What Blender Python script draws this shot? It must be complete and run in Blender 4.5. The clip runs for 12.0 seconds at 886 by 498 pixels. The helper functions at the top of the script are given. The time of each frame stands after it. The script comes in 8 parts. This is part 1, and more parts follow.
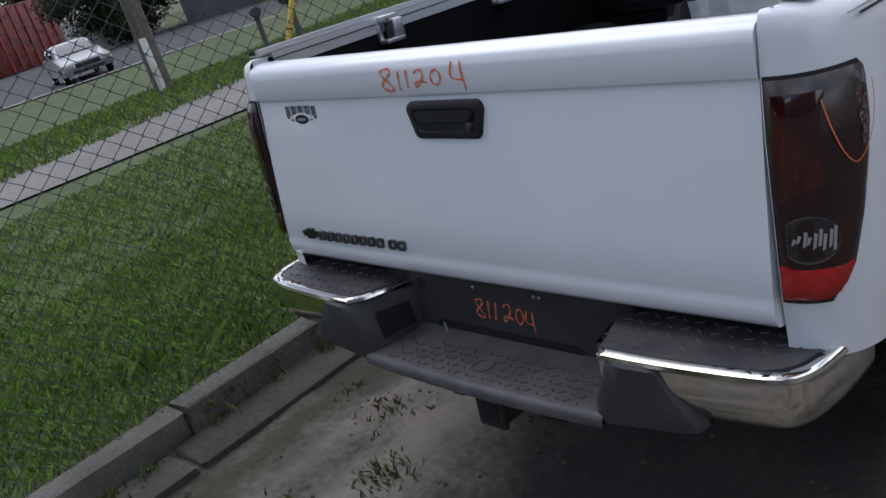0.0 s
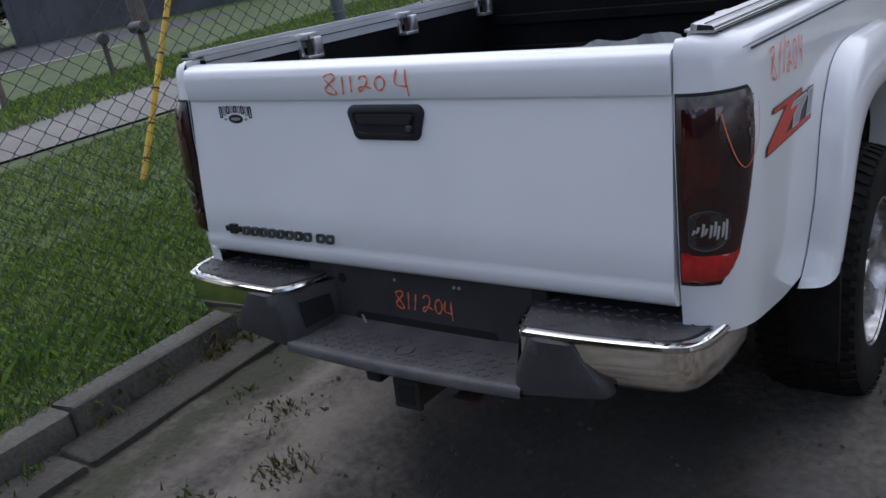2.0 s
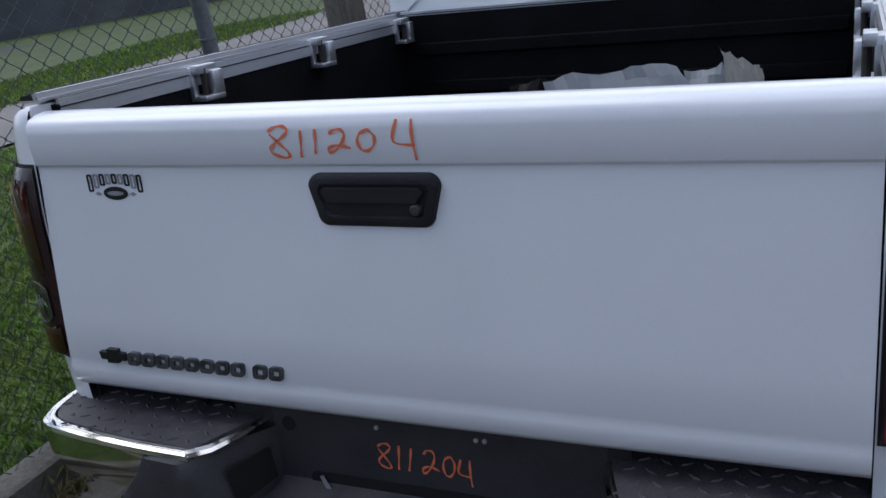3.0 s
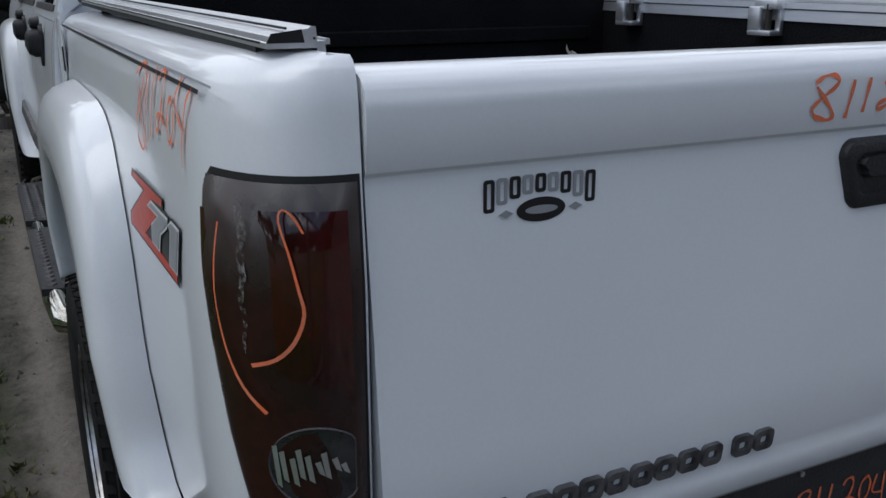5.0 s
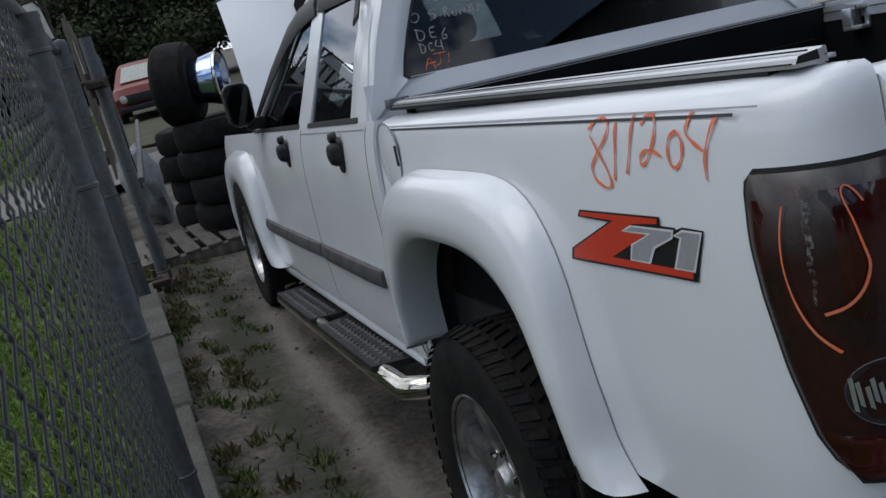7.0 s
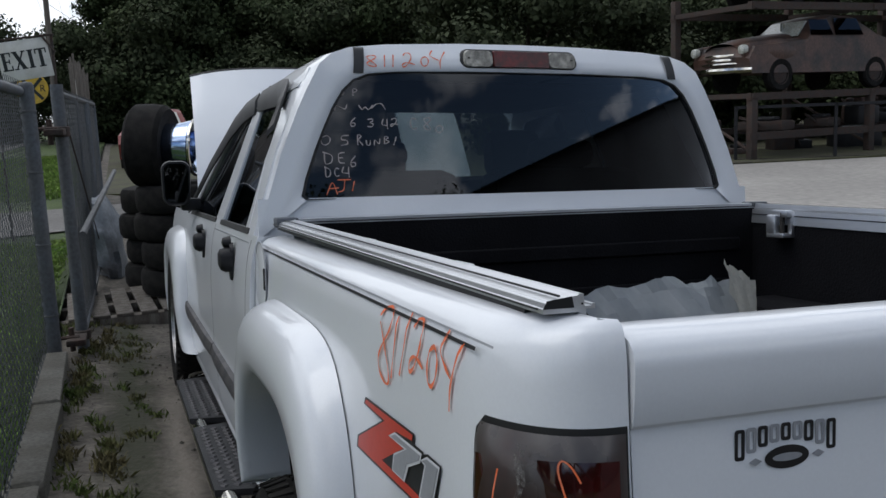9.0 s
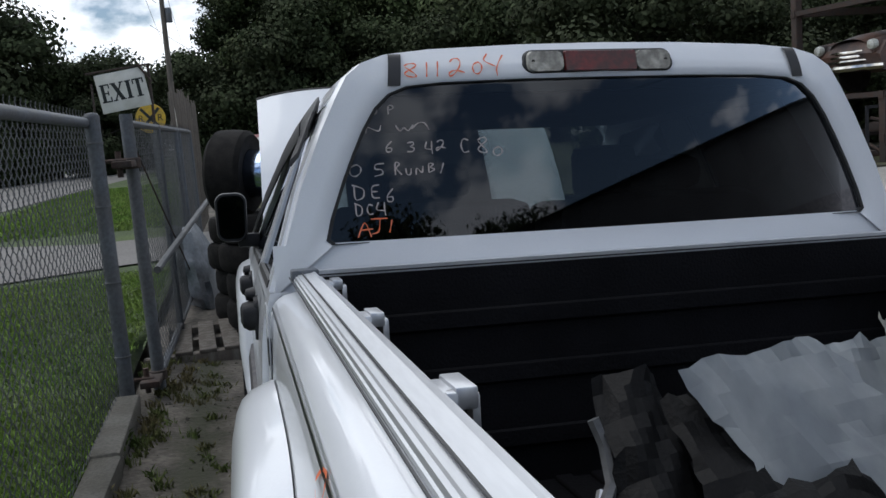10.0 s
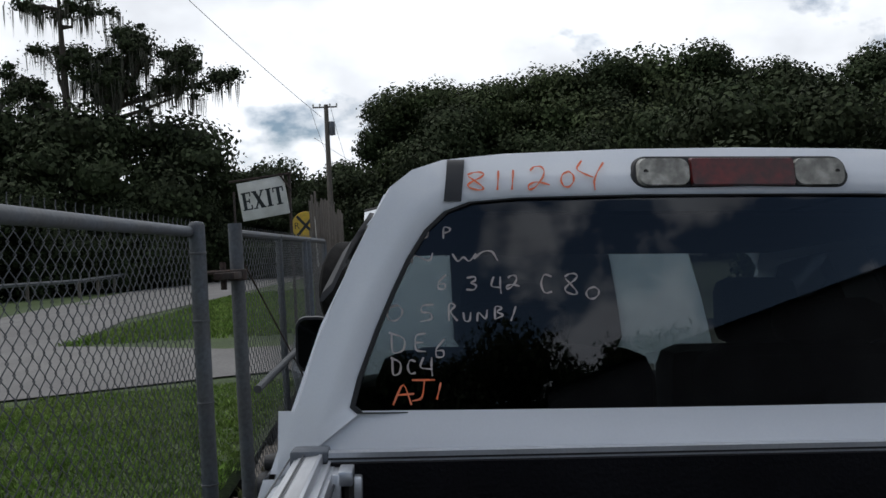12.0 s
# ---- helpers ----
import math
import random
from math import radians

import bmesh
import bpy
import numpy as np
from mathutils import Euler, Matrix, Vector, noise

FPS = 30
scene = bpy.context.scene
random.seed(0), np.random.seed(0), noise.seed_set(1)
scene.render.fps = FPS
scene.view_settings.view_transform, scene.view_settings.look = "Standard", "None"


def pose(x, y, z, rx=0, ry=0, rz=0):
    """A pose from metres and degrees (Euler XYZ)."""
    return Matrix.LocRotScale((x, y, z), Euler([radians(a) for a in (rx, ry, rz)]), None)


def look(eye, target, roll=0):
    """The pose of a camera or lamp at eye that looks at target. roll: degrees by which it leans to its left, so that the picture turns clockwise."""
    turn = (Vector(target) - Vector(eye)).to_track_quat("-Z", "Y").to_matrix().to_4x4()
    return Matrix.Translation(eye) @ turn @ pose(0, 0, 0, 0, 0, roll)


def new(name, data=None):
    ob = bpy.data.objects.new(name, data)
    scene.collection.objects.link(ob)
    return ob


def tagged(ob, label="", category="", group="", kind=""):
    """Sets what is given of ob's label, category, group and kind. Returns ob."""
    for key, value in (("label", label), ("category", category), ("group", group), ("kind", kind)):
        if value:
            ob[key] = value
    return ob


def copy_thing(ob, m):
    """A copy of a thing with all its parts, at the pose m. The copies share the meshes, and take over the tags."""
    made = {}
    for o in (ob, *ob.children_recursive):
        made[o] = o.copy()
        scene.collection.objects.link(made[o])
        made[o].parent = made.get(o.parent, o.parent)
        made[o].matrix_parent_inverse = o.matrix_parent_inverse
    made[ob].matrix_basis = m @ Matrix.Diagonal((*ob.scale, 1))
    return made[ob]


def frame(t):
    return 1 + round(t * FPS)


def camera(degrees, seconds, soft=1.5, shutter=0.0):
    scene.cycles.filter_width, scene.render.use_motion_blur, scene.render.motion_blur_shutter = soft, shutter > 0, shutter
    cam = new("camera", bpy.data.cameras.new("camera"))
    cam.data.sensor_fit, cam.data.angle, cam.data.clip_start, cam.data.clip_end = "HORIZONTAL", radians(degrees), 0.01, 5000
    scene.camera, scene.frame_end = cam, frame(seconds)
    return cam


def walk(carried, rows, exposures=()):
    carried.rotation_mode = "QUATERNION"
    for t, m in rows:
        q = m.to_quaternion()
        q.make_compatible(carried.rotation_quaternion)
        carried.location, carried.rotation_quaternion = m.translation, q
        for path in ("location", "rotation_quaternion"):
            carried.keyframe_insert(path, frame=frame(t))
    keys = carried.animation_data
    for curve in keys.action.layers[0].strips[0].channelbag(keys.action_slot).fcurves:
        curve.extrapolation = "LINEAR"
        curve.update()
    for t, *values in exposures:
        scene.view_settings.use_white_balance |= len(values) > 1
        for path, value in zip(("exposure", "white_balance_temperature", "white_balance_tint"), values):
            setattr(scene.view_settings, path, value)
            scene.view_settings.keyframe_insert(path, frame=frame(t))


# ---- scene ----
cam = camera(52.3, 12.0)

# LEVEL takes the truck's own axes (x right, y forward, z up) to the level world: it stands nose down on the lot
LEVEL = pose(0, 0, 0.02, -4.0, 2.6, 0)
PATH = [
    (0, (1.329, -1.27, 1.394), (-0.083, -0.017, 0.732), -13.2),
    (0.5, (1.343, -1.64, 1.369), (0.177, -0.128, 0.775), -10.9),
    (1, (1.435, -1.778, 1.399), (0.272, -0.254, 0.829), -10.9),
    (1.5, (1.452, -1.774, 1.354), (0.307, -0.229, 0.804), -8.9),
    (2, (1.307, -1.589, 1.371), (0.166, -0.066, 0.754), -7.0),
    (2.5, (1.032, -1.359, 1.319), (-0.012, 0.248, 0.745), -4.5),
    (3, (0.639, -1.138, 1.338), (-0.176, 0.591, 0.748), -5.9),
    (3.5, (0.209, -0.891, 1.329), (-0.529, 0.848, 0.673), -1.9),
    (3.7, (0.014, -0.886, 1.303), (-0.525, 0.939, 0.688), -3.6),
    (5.3, (-1.093, -0.677, 1.223), (-0.165, 1.009, 0.677), 0.7),
    (5.5, (-1.172, -0.704, 1.216), (-0.287, 1.004, 0.668), -0.8),
    (6, (-1.374, -0.77, 1.244), (-0.638, 1.019, 0.736), -6.3),
    (6.5, (-1.439, -0.745, 1.258), (-0.81, 1.107, 0.84), -11.2),
    (6.7, (-1.446, -0.737, 1.255), (-0.832, 1.124, 0.856), -12.3),
    (8.3, (-1.407, -0.785, 1.262), (-0.74, 1.077, 0.962), -11.7),
    (8.5, (-1.365, -0.79, 1.268), (-0.716, 1.068, 0.917), -8.0),
    (8.9, (-1.176, -0.748, 1.307), (-0.502, 1.119, 1.067), -2.5),
    (9, (-1.12, -0.709, 1.311), (-0.442, 1.166, 1.156), -1.2),
    (9.5, (-0.939, -0.535, 1.323), (-0.437, 1.397, 1.212), -0.2),
    (10, (-0.841, -0.28, 1.353), (-0.404, 1.668, 1.238), -3.0),
    (10.5, (-0.719, 0.027, 1.406), (-0.507, 2.012, 1.515), -2.5),
    (11, (-0.622, 0.222, 1.422), (-0.464, 2.208, 1.593), -3.5),
    (11.5, (-0.597, 0.235, 1.42), (-0.49, 2.226, 1.581), -1.4),
    (12, (-0.598, 0.213, 1.418), (-0.482, 2.204, 1.559), -0.7),
]
walk(cam, [(t, LEVEL @ look(eye, target, roll)) for t, eye, target, roll in PATH],
     [(0.0, 0.12, 6000, 14), (2.0, 0.12, 5900, 15), (3.7, -0.02, 5650, 14), (5.3, -0.16, 6050, 10), (6.7, -0.26, 6050, 10), (8.5, -0.24, 6100, 10), (9.2, -0.10, 6150, 10), (10.0, 0.0, 6150, 10), (10.5, 0.28, 6200, 10), (11.0, 0.18, 6250, 10), (11.5, -0.27, 6250, 10), (12.0, -0.32, 6250, 10)])

# ---------------------------------------------------------------- light
world = bpy.data.worlds.new("sky")
scene.world = world
world.use_nodes = True
wn, wl = world.node_tree.nodes, world.node_tree.links
wn.clear()
w_out = wn.new("ShaderNodeOutputWorld")
w_bg = wn.new("ShaderNodeBackground")
w_sky = wn.new("ShaderNodeTexSky")
w_sky.sky_type = "NISHITA"
w_sky.sun_disc = False
w_sky.sun_elevation = radians(62)
w_sky.sun_rotation = radians(282)
w_co = wn.new("ShaderNodeTexCoord")
w_map = wn.new("ShaderNodeMapping")
w_map.inputs["Scale"].default_value = (1.0, 1.0, 1.7)
w_noise = wn.new("ShaderNodeTexNoise")
w_noise.inputs["Scale"].default_value = 2.9
w_noise.inputs["Detail"].default_value = 9
w_noise.inputs["Roughness"].default_value = 0.55
w_ramp = wn.new("ShaderNodeValToRGB")
w_ramp.color_ramp.elements[0].position = 0.445
w_ramp.color_ramp.elements[1].position = 0.50
w_cloud = wn.new("ShaderNodeTexNoise")
w_cloud.inputs["Scale"].default_value = 5.0
w_cloud.inputs["Detail"].default_value = 6
w_cr = wn.new("ShaderNodeValToRGB")
w_cr.color_ramp.elements[0].position = 0.30
w_cr.color_ramp.elements[0].color = (9.2, 9.4, 9.8, 1)
w_cr.color_ramp.elements[1].position = 0.52
w_cr.color_ramp.elements[1].color = (14.0, 14.2, 14.4, 1)
w_mix = wn.new("ShaderNodeMixRGB")
wl.new(w_co.outputs["Generated"], w_map.inputs["Vector"])
wl.new(w_map.outputs["Vector"], w_noise.inputs["Vector"])
wl.new(w_map.outputs["Vector"], w_cloud.inputs["Vector"])
# the cloud cover thins out towards the south, behind the truck
w_sep = wn.new("ShaderNodeSeparateXYZ")
w_cover = wn.new("ShaderNodeMath")
w_cover.operation = "MULTIPLY_ADD"
w_cover.inputs[1].default_value = 0.085
wl.new(w_co.outputs["Generated"], w_sep.inputs[0])
wl.new(w_sep.outputs["Y"], w_cover.inputs[0])
wl.new(w_noise.outputs["Fac"], w_cover.inputs[2])
wl.new(w_cover.outputs[0], w_ramp.inputs["Fac"])
wl.new(w_cloud.outputs["Fac"], w_cr.inputs["Fac"])
wl.new(w_ramp.outputs["Color"], w_mix.inputs["Fac"])
wl.new(w_sky.outputs["Color"], w_mix.inputs["Color1"])
wl.new(w_cr.outputs["Color"], w_mix.inputs["Color2"])
wl.new(w_mix.outputs["Color"], w_bg.inputs["Color"])
w_bg.inputs["Strength"].default_value = 0.096
wl.new(w_bg.outputs["Background"], w_out.inputs["Surface"])

sun = new("sun", bpy.data.lights.new("sun", "SUN"))
sun.data.energy = 1.1
sun.data.angle = radians(45)
sun.data.color = (1.0, 0.96, 0.9)
sun.matrix_world = look((-19, 4, 36), (0, 0, 0))
scene.view_settings.exposure = 0.0


# ---------------------------------------------------------------- materials
def material(name, base, rough=0.6, metal=0.0, grain=0.15, scale=8.0, fine=90.0, bump=0.0, other=None, coat=0.0, spec=0.5,
             stretch=(1, 1, 1), patch=(0.42, 0.62), obj_random=0.0, transmission=0.0, alpha=1.0, island=0.0):
    """A surface with variation at two scales: large stains towards `other`, and fine grain in colour and relief."""
    m = bpy.data.materials.new(name)
    m.use_nodes = True
    n, l = m.node_tree.nodes, m.node_tree.links
    b = n["Principled BSDF"]
    co = n.new("ShaderNodeTexCoord")
    mp = n.new("ShaderNodeMapping")
    mp.inputs["Scale"].default_value = stretch
    l.new(co.outputs["Object"], mp.inputs["Vector"])
    big = n.new("ShaderNodeTexNoise")
    big.inputs["Scale"].default_value = scale
    big.inputs["Detail"].default_value = 5
    small = n.new("ShaderNodeTexNoise")
    small.inputs["Scale"].default_value = fine
    small.inputs["Detail"].default_value = 4
    l.new(mp.outputs["Vector"], big.inputs["Vector"])
    l.new(mp.outputs["Vector"], small.inputs["Vector"])
    ramp = n.new("ShaderNodeValToRGB")
    ramp.color_ramp.elements[0].position, ramp.color_ramp.elements[1].position = patch
    other = other or tuple(c * (1 - grain) for c in base)
    ramp.color_ramp.elements[0].color = (*other, 1)
    ramp.color_ramp.elements[1].color = (*base, 1)
    l.new(big.outputs["Fac"], ramp.inputs["Fac"])
    hsv = n.new("ShaderNodeHueSaturation")
    mr = n.new("ShaderNodeMapRange")
    mr.inputs["From Min"].default_value, mr.inputs["From Max"].default_value = 0.3, 0.7
    mr.inputs["To Min"].default_value, mr.inputs["To Max"].default_value = 1 - grain, 1 + grain
    l.new(small.outputs["Fac"], mr.inputs["Value"])
    val = mr.outputs["Result"]
    if obj_random:
        oi = n.new("ShaderNodeObjectInfo")
        m2 = n.new("ShaderNodeMapRange")
        m2.inputs["To Min"].default_value, m2.inputs["To Max"].default_value = 1 - obj_random, 1 + obj_random
        l.new(oi.outputs["Random"], m2.inputs["Value"])
        mul = n.new("ShaderNodeMath")
        mul.operation = "MULTIPLY"
        l.new(val, mul.inputs[0])
        l.new(m2.outputs["Result"], mul.inputs[1])
        val = mul.outputs[0]
    if island:
        ge = n.new("ShaderNodeNewGeometry")
        m3 = n.new("ShaderNodeMapRange")
        m3.inputs["To Min"].default_value, m3.inputs["To Max"].default_value = 1 - island, 1 + island
        l.new(ge.outputs["Random Per Island"], m3.inputs["Value"])
        mul2 = n.new("ShaderNodeMath")
        mul2.operation = "MULTIPLY"
        l.new(val, mul2.inputs[0])
        l.new(m3.outputs["Result"], mul2.inputs[1])
        val = mul2.outputs[0]
    l.new(val, hsv.inputs["Value"])
    l.new(ramp.outputs["Color"], hsv.inputs["Color"])
    l.new(hsv.outputs["Color"], b.inputs["Base Color"])
    b.inputs["Metallic"].default_value = metal
    rr = n.new("ShaderNodeMapRange")
    rr.inputs["To Min"].default_value, rr.inputs["To Max"].default_value = max(rough - 0.08, 0.01), min(rough + 0.08, 1)
    l.new(big.outputs["Fac"], rr.inputs["Value"])
    l.new(rr.outputs["Result"], b.inputs["Roughness"])
    b.inputs["Coat Weight"].default_value = coat
    b.inputs["Coat Roughness"].default_value = 0.06
    b.inputs["Specular IOR Level"].default_value = spec
    b.inputs["Transmission Weight"].default_value = transmission
    b.inputs["Alpha"].default_value = alpha
    if bump:
        bp = n.new("ShaderNodeBump")
        bp.inputs["Strength"].default_value = min(bump, 1)
        bp.inputs["Distance"].default_value = 0.01
        l.new(small.outputs["Fac"], bp.inputs["Height"])
        l.new(bp.outputs["Normal"], b.inputs["Normal"])
    return m


PAINT = material("white_paint", (0.74, 0.76, 0.79), 0.32, grain=0.015, scale=2.5, fine=260, coat=0.7, other=(0.71, 0.73, 0.76))
CHROME = material("chrome", (0.78, 0.77, 0.74), 0.10, 1.0, grain=0.04, scale=6, other=(0.60, 0.57, 0.50))
ALU = material("aluminium", (0.66, 0.67, 0.69), 0.36, 0.85, grain=0.05, scale=10, fine=200, stretch=(1, 0.1, 1))
ALLOY = material("alloy_wheel", (0.62, 0.62, 0.64), 0.32, 0.9, grain=0.12, scale=20, other=(0.34, 0.33, 0.32))
BLACK = material("black_plastic", (0.012, 0.012, 0.014), 0.5, grain=0.2, scale=8, fine=250, bump=0.15, other=(0.018, 0.018, 0.020), spec=0.35)
GREY_PLASTIC = material("grey_plastic", (0.045, 0.043, 0.048), 0.55, grain=0.2, scale=12, fine=300, bump=0.2, other=(0.07, 0.066, 0.068))
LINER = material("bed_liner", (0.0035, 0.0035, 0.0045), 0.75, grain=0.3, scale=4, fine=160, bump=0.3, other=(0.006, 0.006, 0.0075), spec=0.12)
SCRAP_BLACK = material("scrap_plastic", (0.006, 0.006, 0.007), 0.5, grain=0.25, scale=9, fine=120, bump=0.2, other=(0.009, 0.009, 0.0095), spec=0.3)
RUBBER = material("rubber", (0.009, 0.0088, 0.0086), 0.85, grain=0.25, scale=14, fine=120, bump=0.2, other=(0.015, 0.014, 0.013), spec=0.15)
DARK = material("underbody", (0.012, 0.012, 0.012), 0.9, grain=0.3, scale=6, other=(0.03, 0.025, 0.02))
MOULD = material("moulded_plastic", (0.024, 0.0235, 0.027), 0.55, grain=0.2, scale=9, fine=260, bump=0.2, other=(0.034, 0.033, 0.036))
GAP = material("panel_gap", (0.006, 0.006, 0.006), 0.9, grain=0.1)
TINT = bpy.data.materials.new("tinted_glass")
TINT.use_nodes = True
_n, _l = TINT.node_tree.nodes, TINT.node_tree.links
_n.remove(_n["Principled BSDF"])
_clear, _gloss, _mix, _fr = _n.new("ShaderNodeBsdfTransparent"), _n.new("ShaderNodeBsdfGlossy"), _n.new("ShaderNodeMixShader"), _n.new("ShaderNodeFresnel")
_clear.inputs["Color"].default_value = (0.17, 0.20, 0.20, 1)
_gloss.inputs["Color"].default_value = (0.9, 0.93, 1.0, 1)
_gloss.inputs["Roughness"].default_value = 0.015
_fr.inputs["IOR"].default_value = 1.50
_l.new(_fr.outputs["Fac"], _mix.inputs["Fac"])
_l.new(_clear.outputs["BSDF"], _mix.inputs[1])
_l.new(_gloss.outputs["BSDF"], _mix.inputs[2])
_l.new(_mix.outputs["Shader"], _n["Material Output"].inputs["Surface"])
WINDSCREEN = TINT.copy()
WINDSCREEN.name = "windscreen_glass"
for _node in WINDSCREEN.node_tree.nodes:
    if _node.type == "FRESNEL":
        _node.inputs["IOR"].default_value = 1.08
    if _node.type == "BSDF_TRANSPARENT":
        _node.inputs["Color"].default_value = (0.95, 0.97, 0.96, 1)
LENS_RED = material("red_lens", (0.050, 0.004, 0.004), 0.10, grain=0.2, scale=14, coat=0.6, other=(0.020, 0.003, 0.003))
LENS_BRIGHT = material("bright_red_lens", (0.42, 0.012, 0.010), 0.15, grain=0.12, scale=18, coat=0.5, other=(0.28, 0.01, 0.01))
LENS_SMOKE = material("smoked_lens", (0.028, 0.007, 0.006), 0.28, grain=0.3, scale=16, coat=0.12, other=(0.018, 0.008, 0.008))
# crazed grey haze on the old lens: along its top and in one streak down the bend
_n, _l = LENS_SMOKE.node_tree.nodes, LENS_SMOKE.node_tree.links
_b = _n["Principled BSDF"]
_co, _sep, _no = _n.new("ShaderNodeTexCoord"), _n.new("ShaderNodeSeparateXYZ"), _n.new("ShaderNodeTexNoise")
_no.inputs["Scale"].default_value, _no.inputs["Detail"].default_value = 22, 6
_top, _mul, _mixc = _n.new("ShaderNodeMapRange"), _n.new("ShaderNodeMath"), _n.new("ShaderNodeMixRGB")
_top.inputs["From Min"].default_value, _top.inputs["From Max"].default_value = 0.98, 1.07
_mul.operation = "MULTIPLY"
_l.new(_co.outputs["Object"], _sep.inputs[0])
_l.new(_co.outputs["Object"], _no.inputs["Vector"])
_l.new(_sep.outputs["Z"], _top.inputs["Value"])
_l.new(_top.outputs["Result"], _mul.inputs[0])
_l.new(_no.outputs["Fac"], _mul.inputs[1])
_l.new(_mul.outputs[0], _mixc.inputs["Fac"])
_old = _b.inputs["Base Color"].links[0].from_socket
_l.new(_old, _mixc.inputs["Color1"])
_mixc.inputs["Color2"].default_value = (0.11, 0.105, 0.10, 1)
_l.new(_mixc.outputs["Color"], _b.inputs["Base Color"])
HAZE = material("crazed_lacquer", (0.20, 0.185, 0.175), 0.5, grain=0.3, scale=60, fine=500, other=(0.12, 0.115, 0.11))
_n, _l = HAZE.node_tree.nodes, HAZE.node_tree.links
_co, _no, _mr = _n.new("ShaderNodeTexCoord"), _n.new("ShaderNodeTexNoise"), _n.new("ShaderNodeMapRange")
_no.inputs["Scale"].default_value, _no.inputs["Detail"].default_value = 160, 5
_mr.inputs["From Min"].default_value, _mr.inputs["From Max"].default_value = 0.44, 0.66
_l.new(_co.outputs["Object"], _no.inputs["Vector"])
_l.new(_no.outputs["Fac"], _mr.inputs["Value"])
_l.new(_mr.outputs["Result"], _n["Principled BSDF"].inputs["Alpha"])
LENS_CLEAR = material("clear_lens", (0.55, 0.56, 0.53), 0.18, grain=0.15, scale=30, coat=0.6, other=(0.38, 0.39, 0.33))
LENS_STOP = material("stop_lens", (0.12, 0.005, 0.005), 0.35, grain=0.35, scale=26, coat=0.1, other=(0.05, 0.004, 0.004))
LENS_YELLOWED = material("yellowed_lens", (0.30, 0.29, 0.25), 0.25, grain=0.3, scale=34, coat=0.4, other=(0.13, 0.125, 0.105))
LENS_DARK = material("lamp_recess", (0.03, 0.03, 0.032), 0.15, grain=0.3, scale=30, coat=0.5)
MARKER = material("orange_marker", (0.80, 0.16, 0.05), 0.6, grain=0.10, scale=60, fine=300, other=(0.72, 0.20, 0.10))
MARKER_PALE = material("pale_marker", (0.46, 0.40, 0.38), 0.6, grain=0.15, scale=60, fine=300)
DECAL_RED = material("red_decal", (0.55, 0.045, 0.02), 0.35, grain=0.05, scale=20)
DECAL_GREY = material("grey_decal", (0.30, 0.31, 0.33), 0.35, grain=0.05, scale=20)
DECAL_PALE = material("pale_decal", (0.62, 0.63, 0.65), 0.35, grain=0.03, scale=20)
BADGE = material("dark_badge", (0.035, 0.035, 0.038), 0.3, 0.3, grain=0.2, scale=40, other=(0.10, 0.10, 0.105))
DECAL_BLACK = material("black_decal", (0.012, 0.012, 0.014), 0.35, grain=0.1, scale=20)
TAPE = material("black_trim", (0.02, 0.02, 0.022), 0.45, grain=0.1)
SEAL = material("rubber_seal", (0.012, 0.012, 0.012), 0.6, grain=0.1)

SOIL = material("sandy_ground", (0.135, 0.120, 0.100), 0.95, grain=0.40, scale=2.2, fine=34, bump=0.9, other=(0.050, 0.044, 0.036), patch=(0.38, 0.66))
# dark ragged oily stain; its colour also deepens the shade under the truck's rear
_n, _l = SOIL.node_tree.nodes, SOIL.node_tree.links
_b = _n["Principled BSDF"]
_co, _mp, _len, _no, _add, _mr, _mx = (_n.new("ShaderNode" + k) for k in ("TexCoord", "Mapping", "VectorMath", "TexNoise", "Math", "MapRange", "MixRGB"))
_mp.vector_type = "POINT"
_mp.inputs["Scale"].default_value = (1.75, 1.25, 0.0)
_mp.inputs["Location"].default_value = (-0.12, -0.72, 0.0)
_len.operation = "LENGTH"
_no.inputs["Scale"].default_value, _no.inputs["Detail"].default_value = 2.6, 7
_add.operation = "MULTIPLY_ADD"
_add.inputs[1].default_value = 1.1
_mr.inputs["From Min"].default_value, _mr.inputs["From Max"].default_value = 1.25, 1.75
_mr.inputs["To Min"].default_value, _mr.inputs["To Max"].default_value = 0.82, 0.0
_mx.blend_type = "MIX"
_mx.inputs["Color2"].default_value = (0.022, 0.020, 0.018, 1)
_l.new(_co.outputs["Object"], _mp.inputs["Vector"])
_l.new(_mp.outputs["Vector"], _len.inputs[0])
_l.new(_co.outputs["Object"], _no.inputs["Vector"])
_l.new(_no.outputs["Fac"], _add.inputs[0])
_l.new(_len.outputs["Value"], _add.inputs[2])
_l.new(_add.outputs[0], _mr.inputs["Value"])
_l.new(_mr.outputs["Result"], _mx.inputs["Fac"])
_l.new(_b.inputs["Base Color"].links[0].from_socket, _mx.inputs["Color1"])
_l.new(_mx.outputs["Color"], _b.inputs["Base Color"])
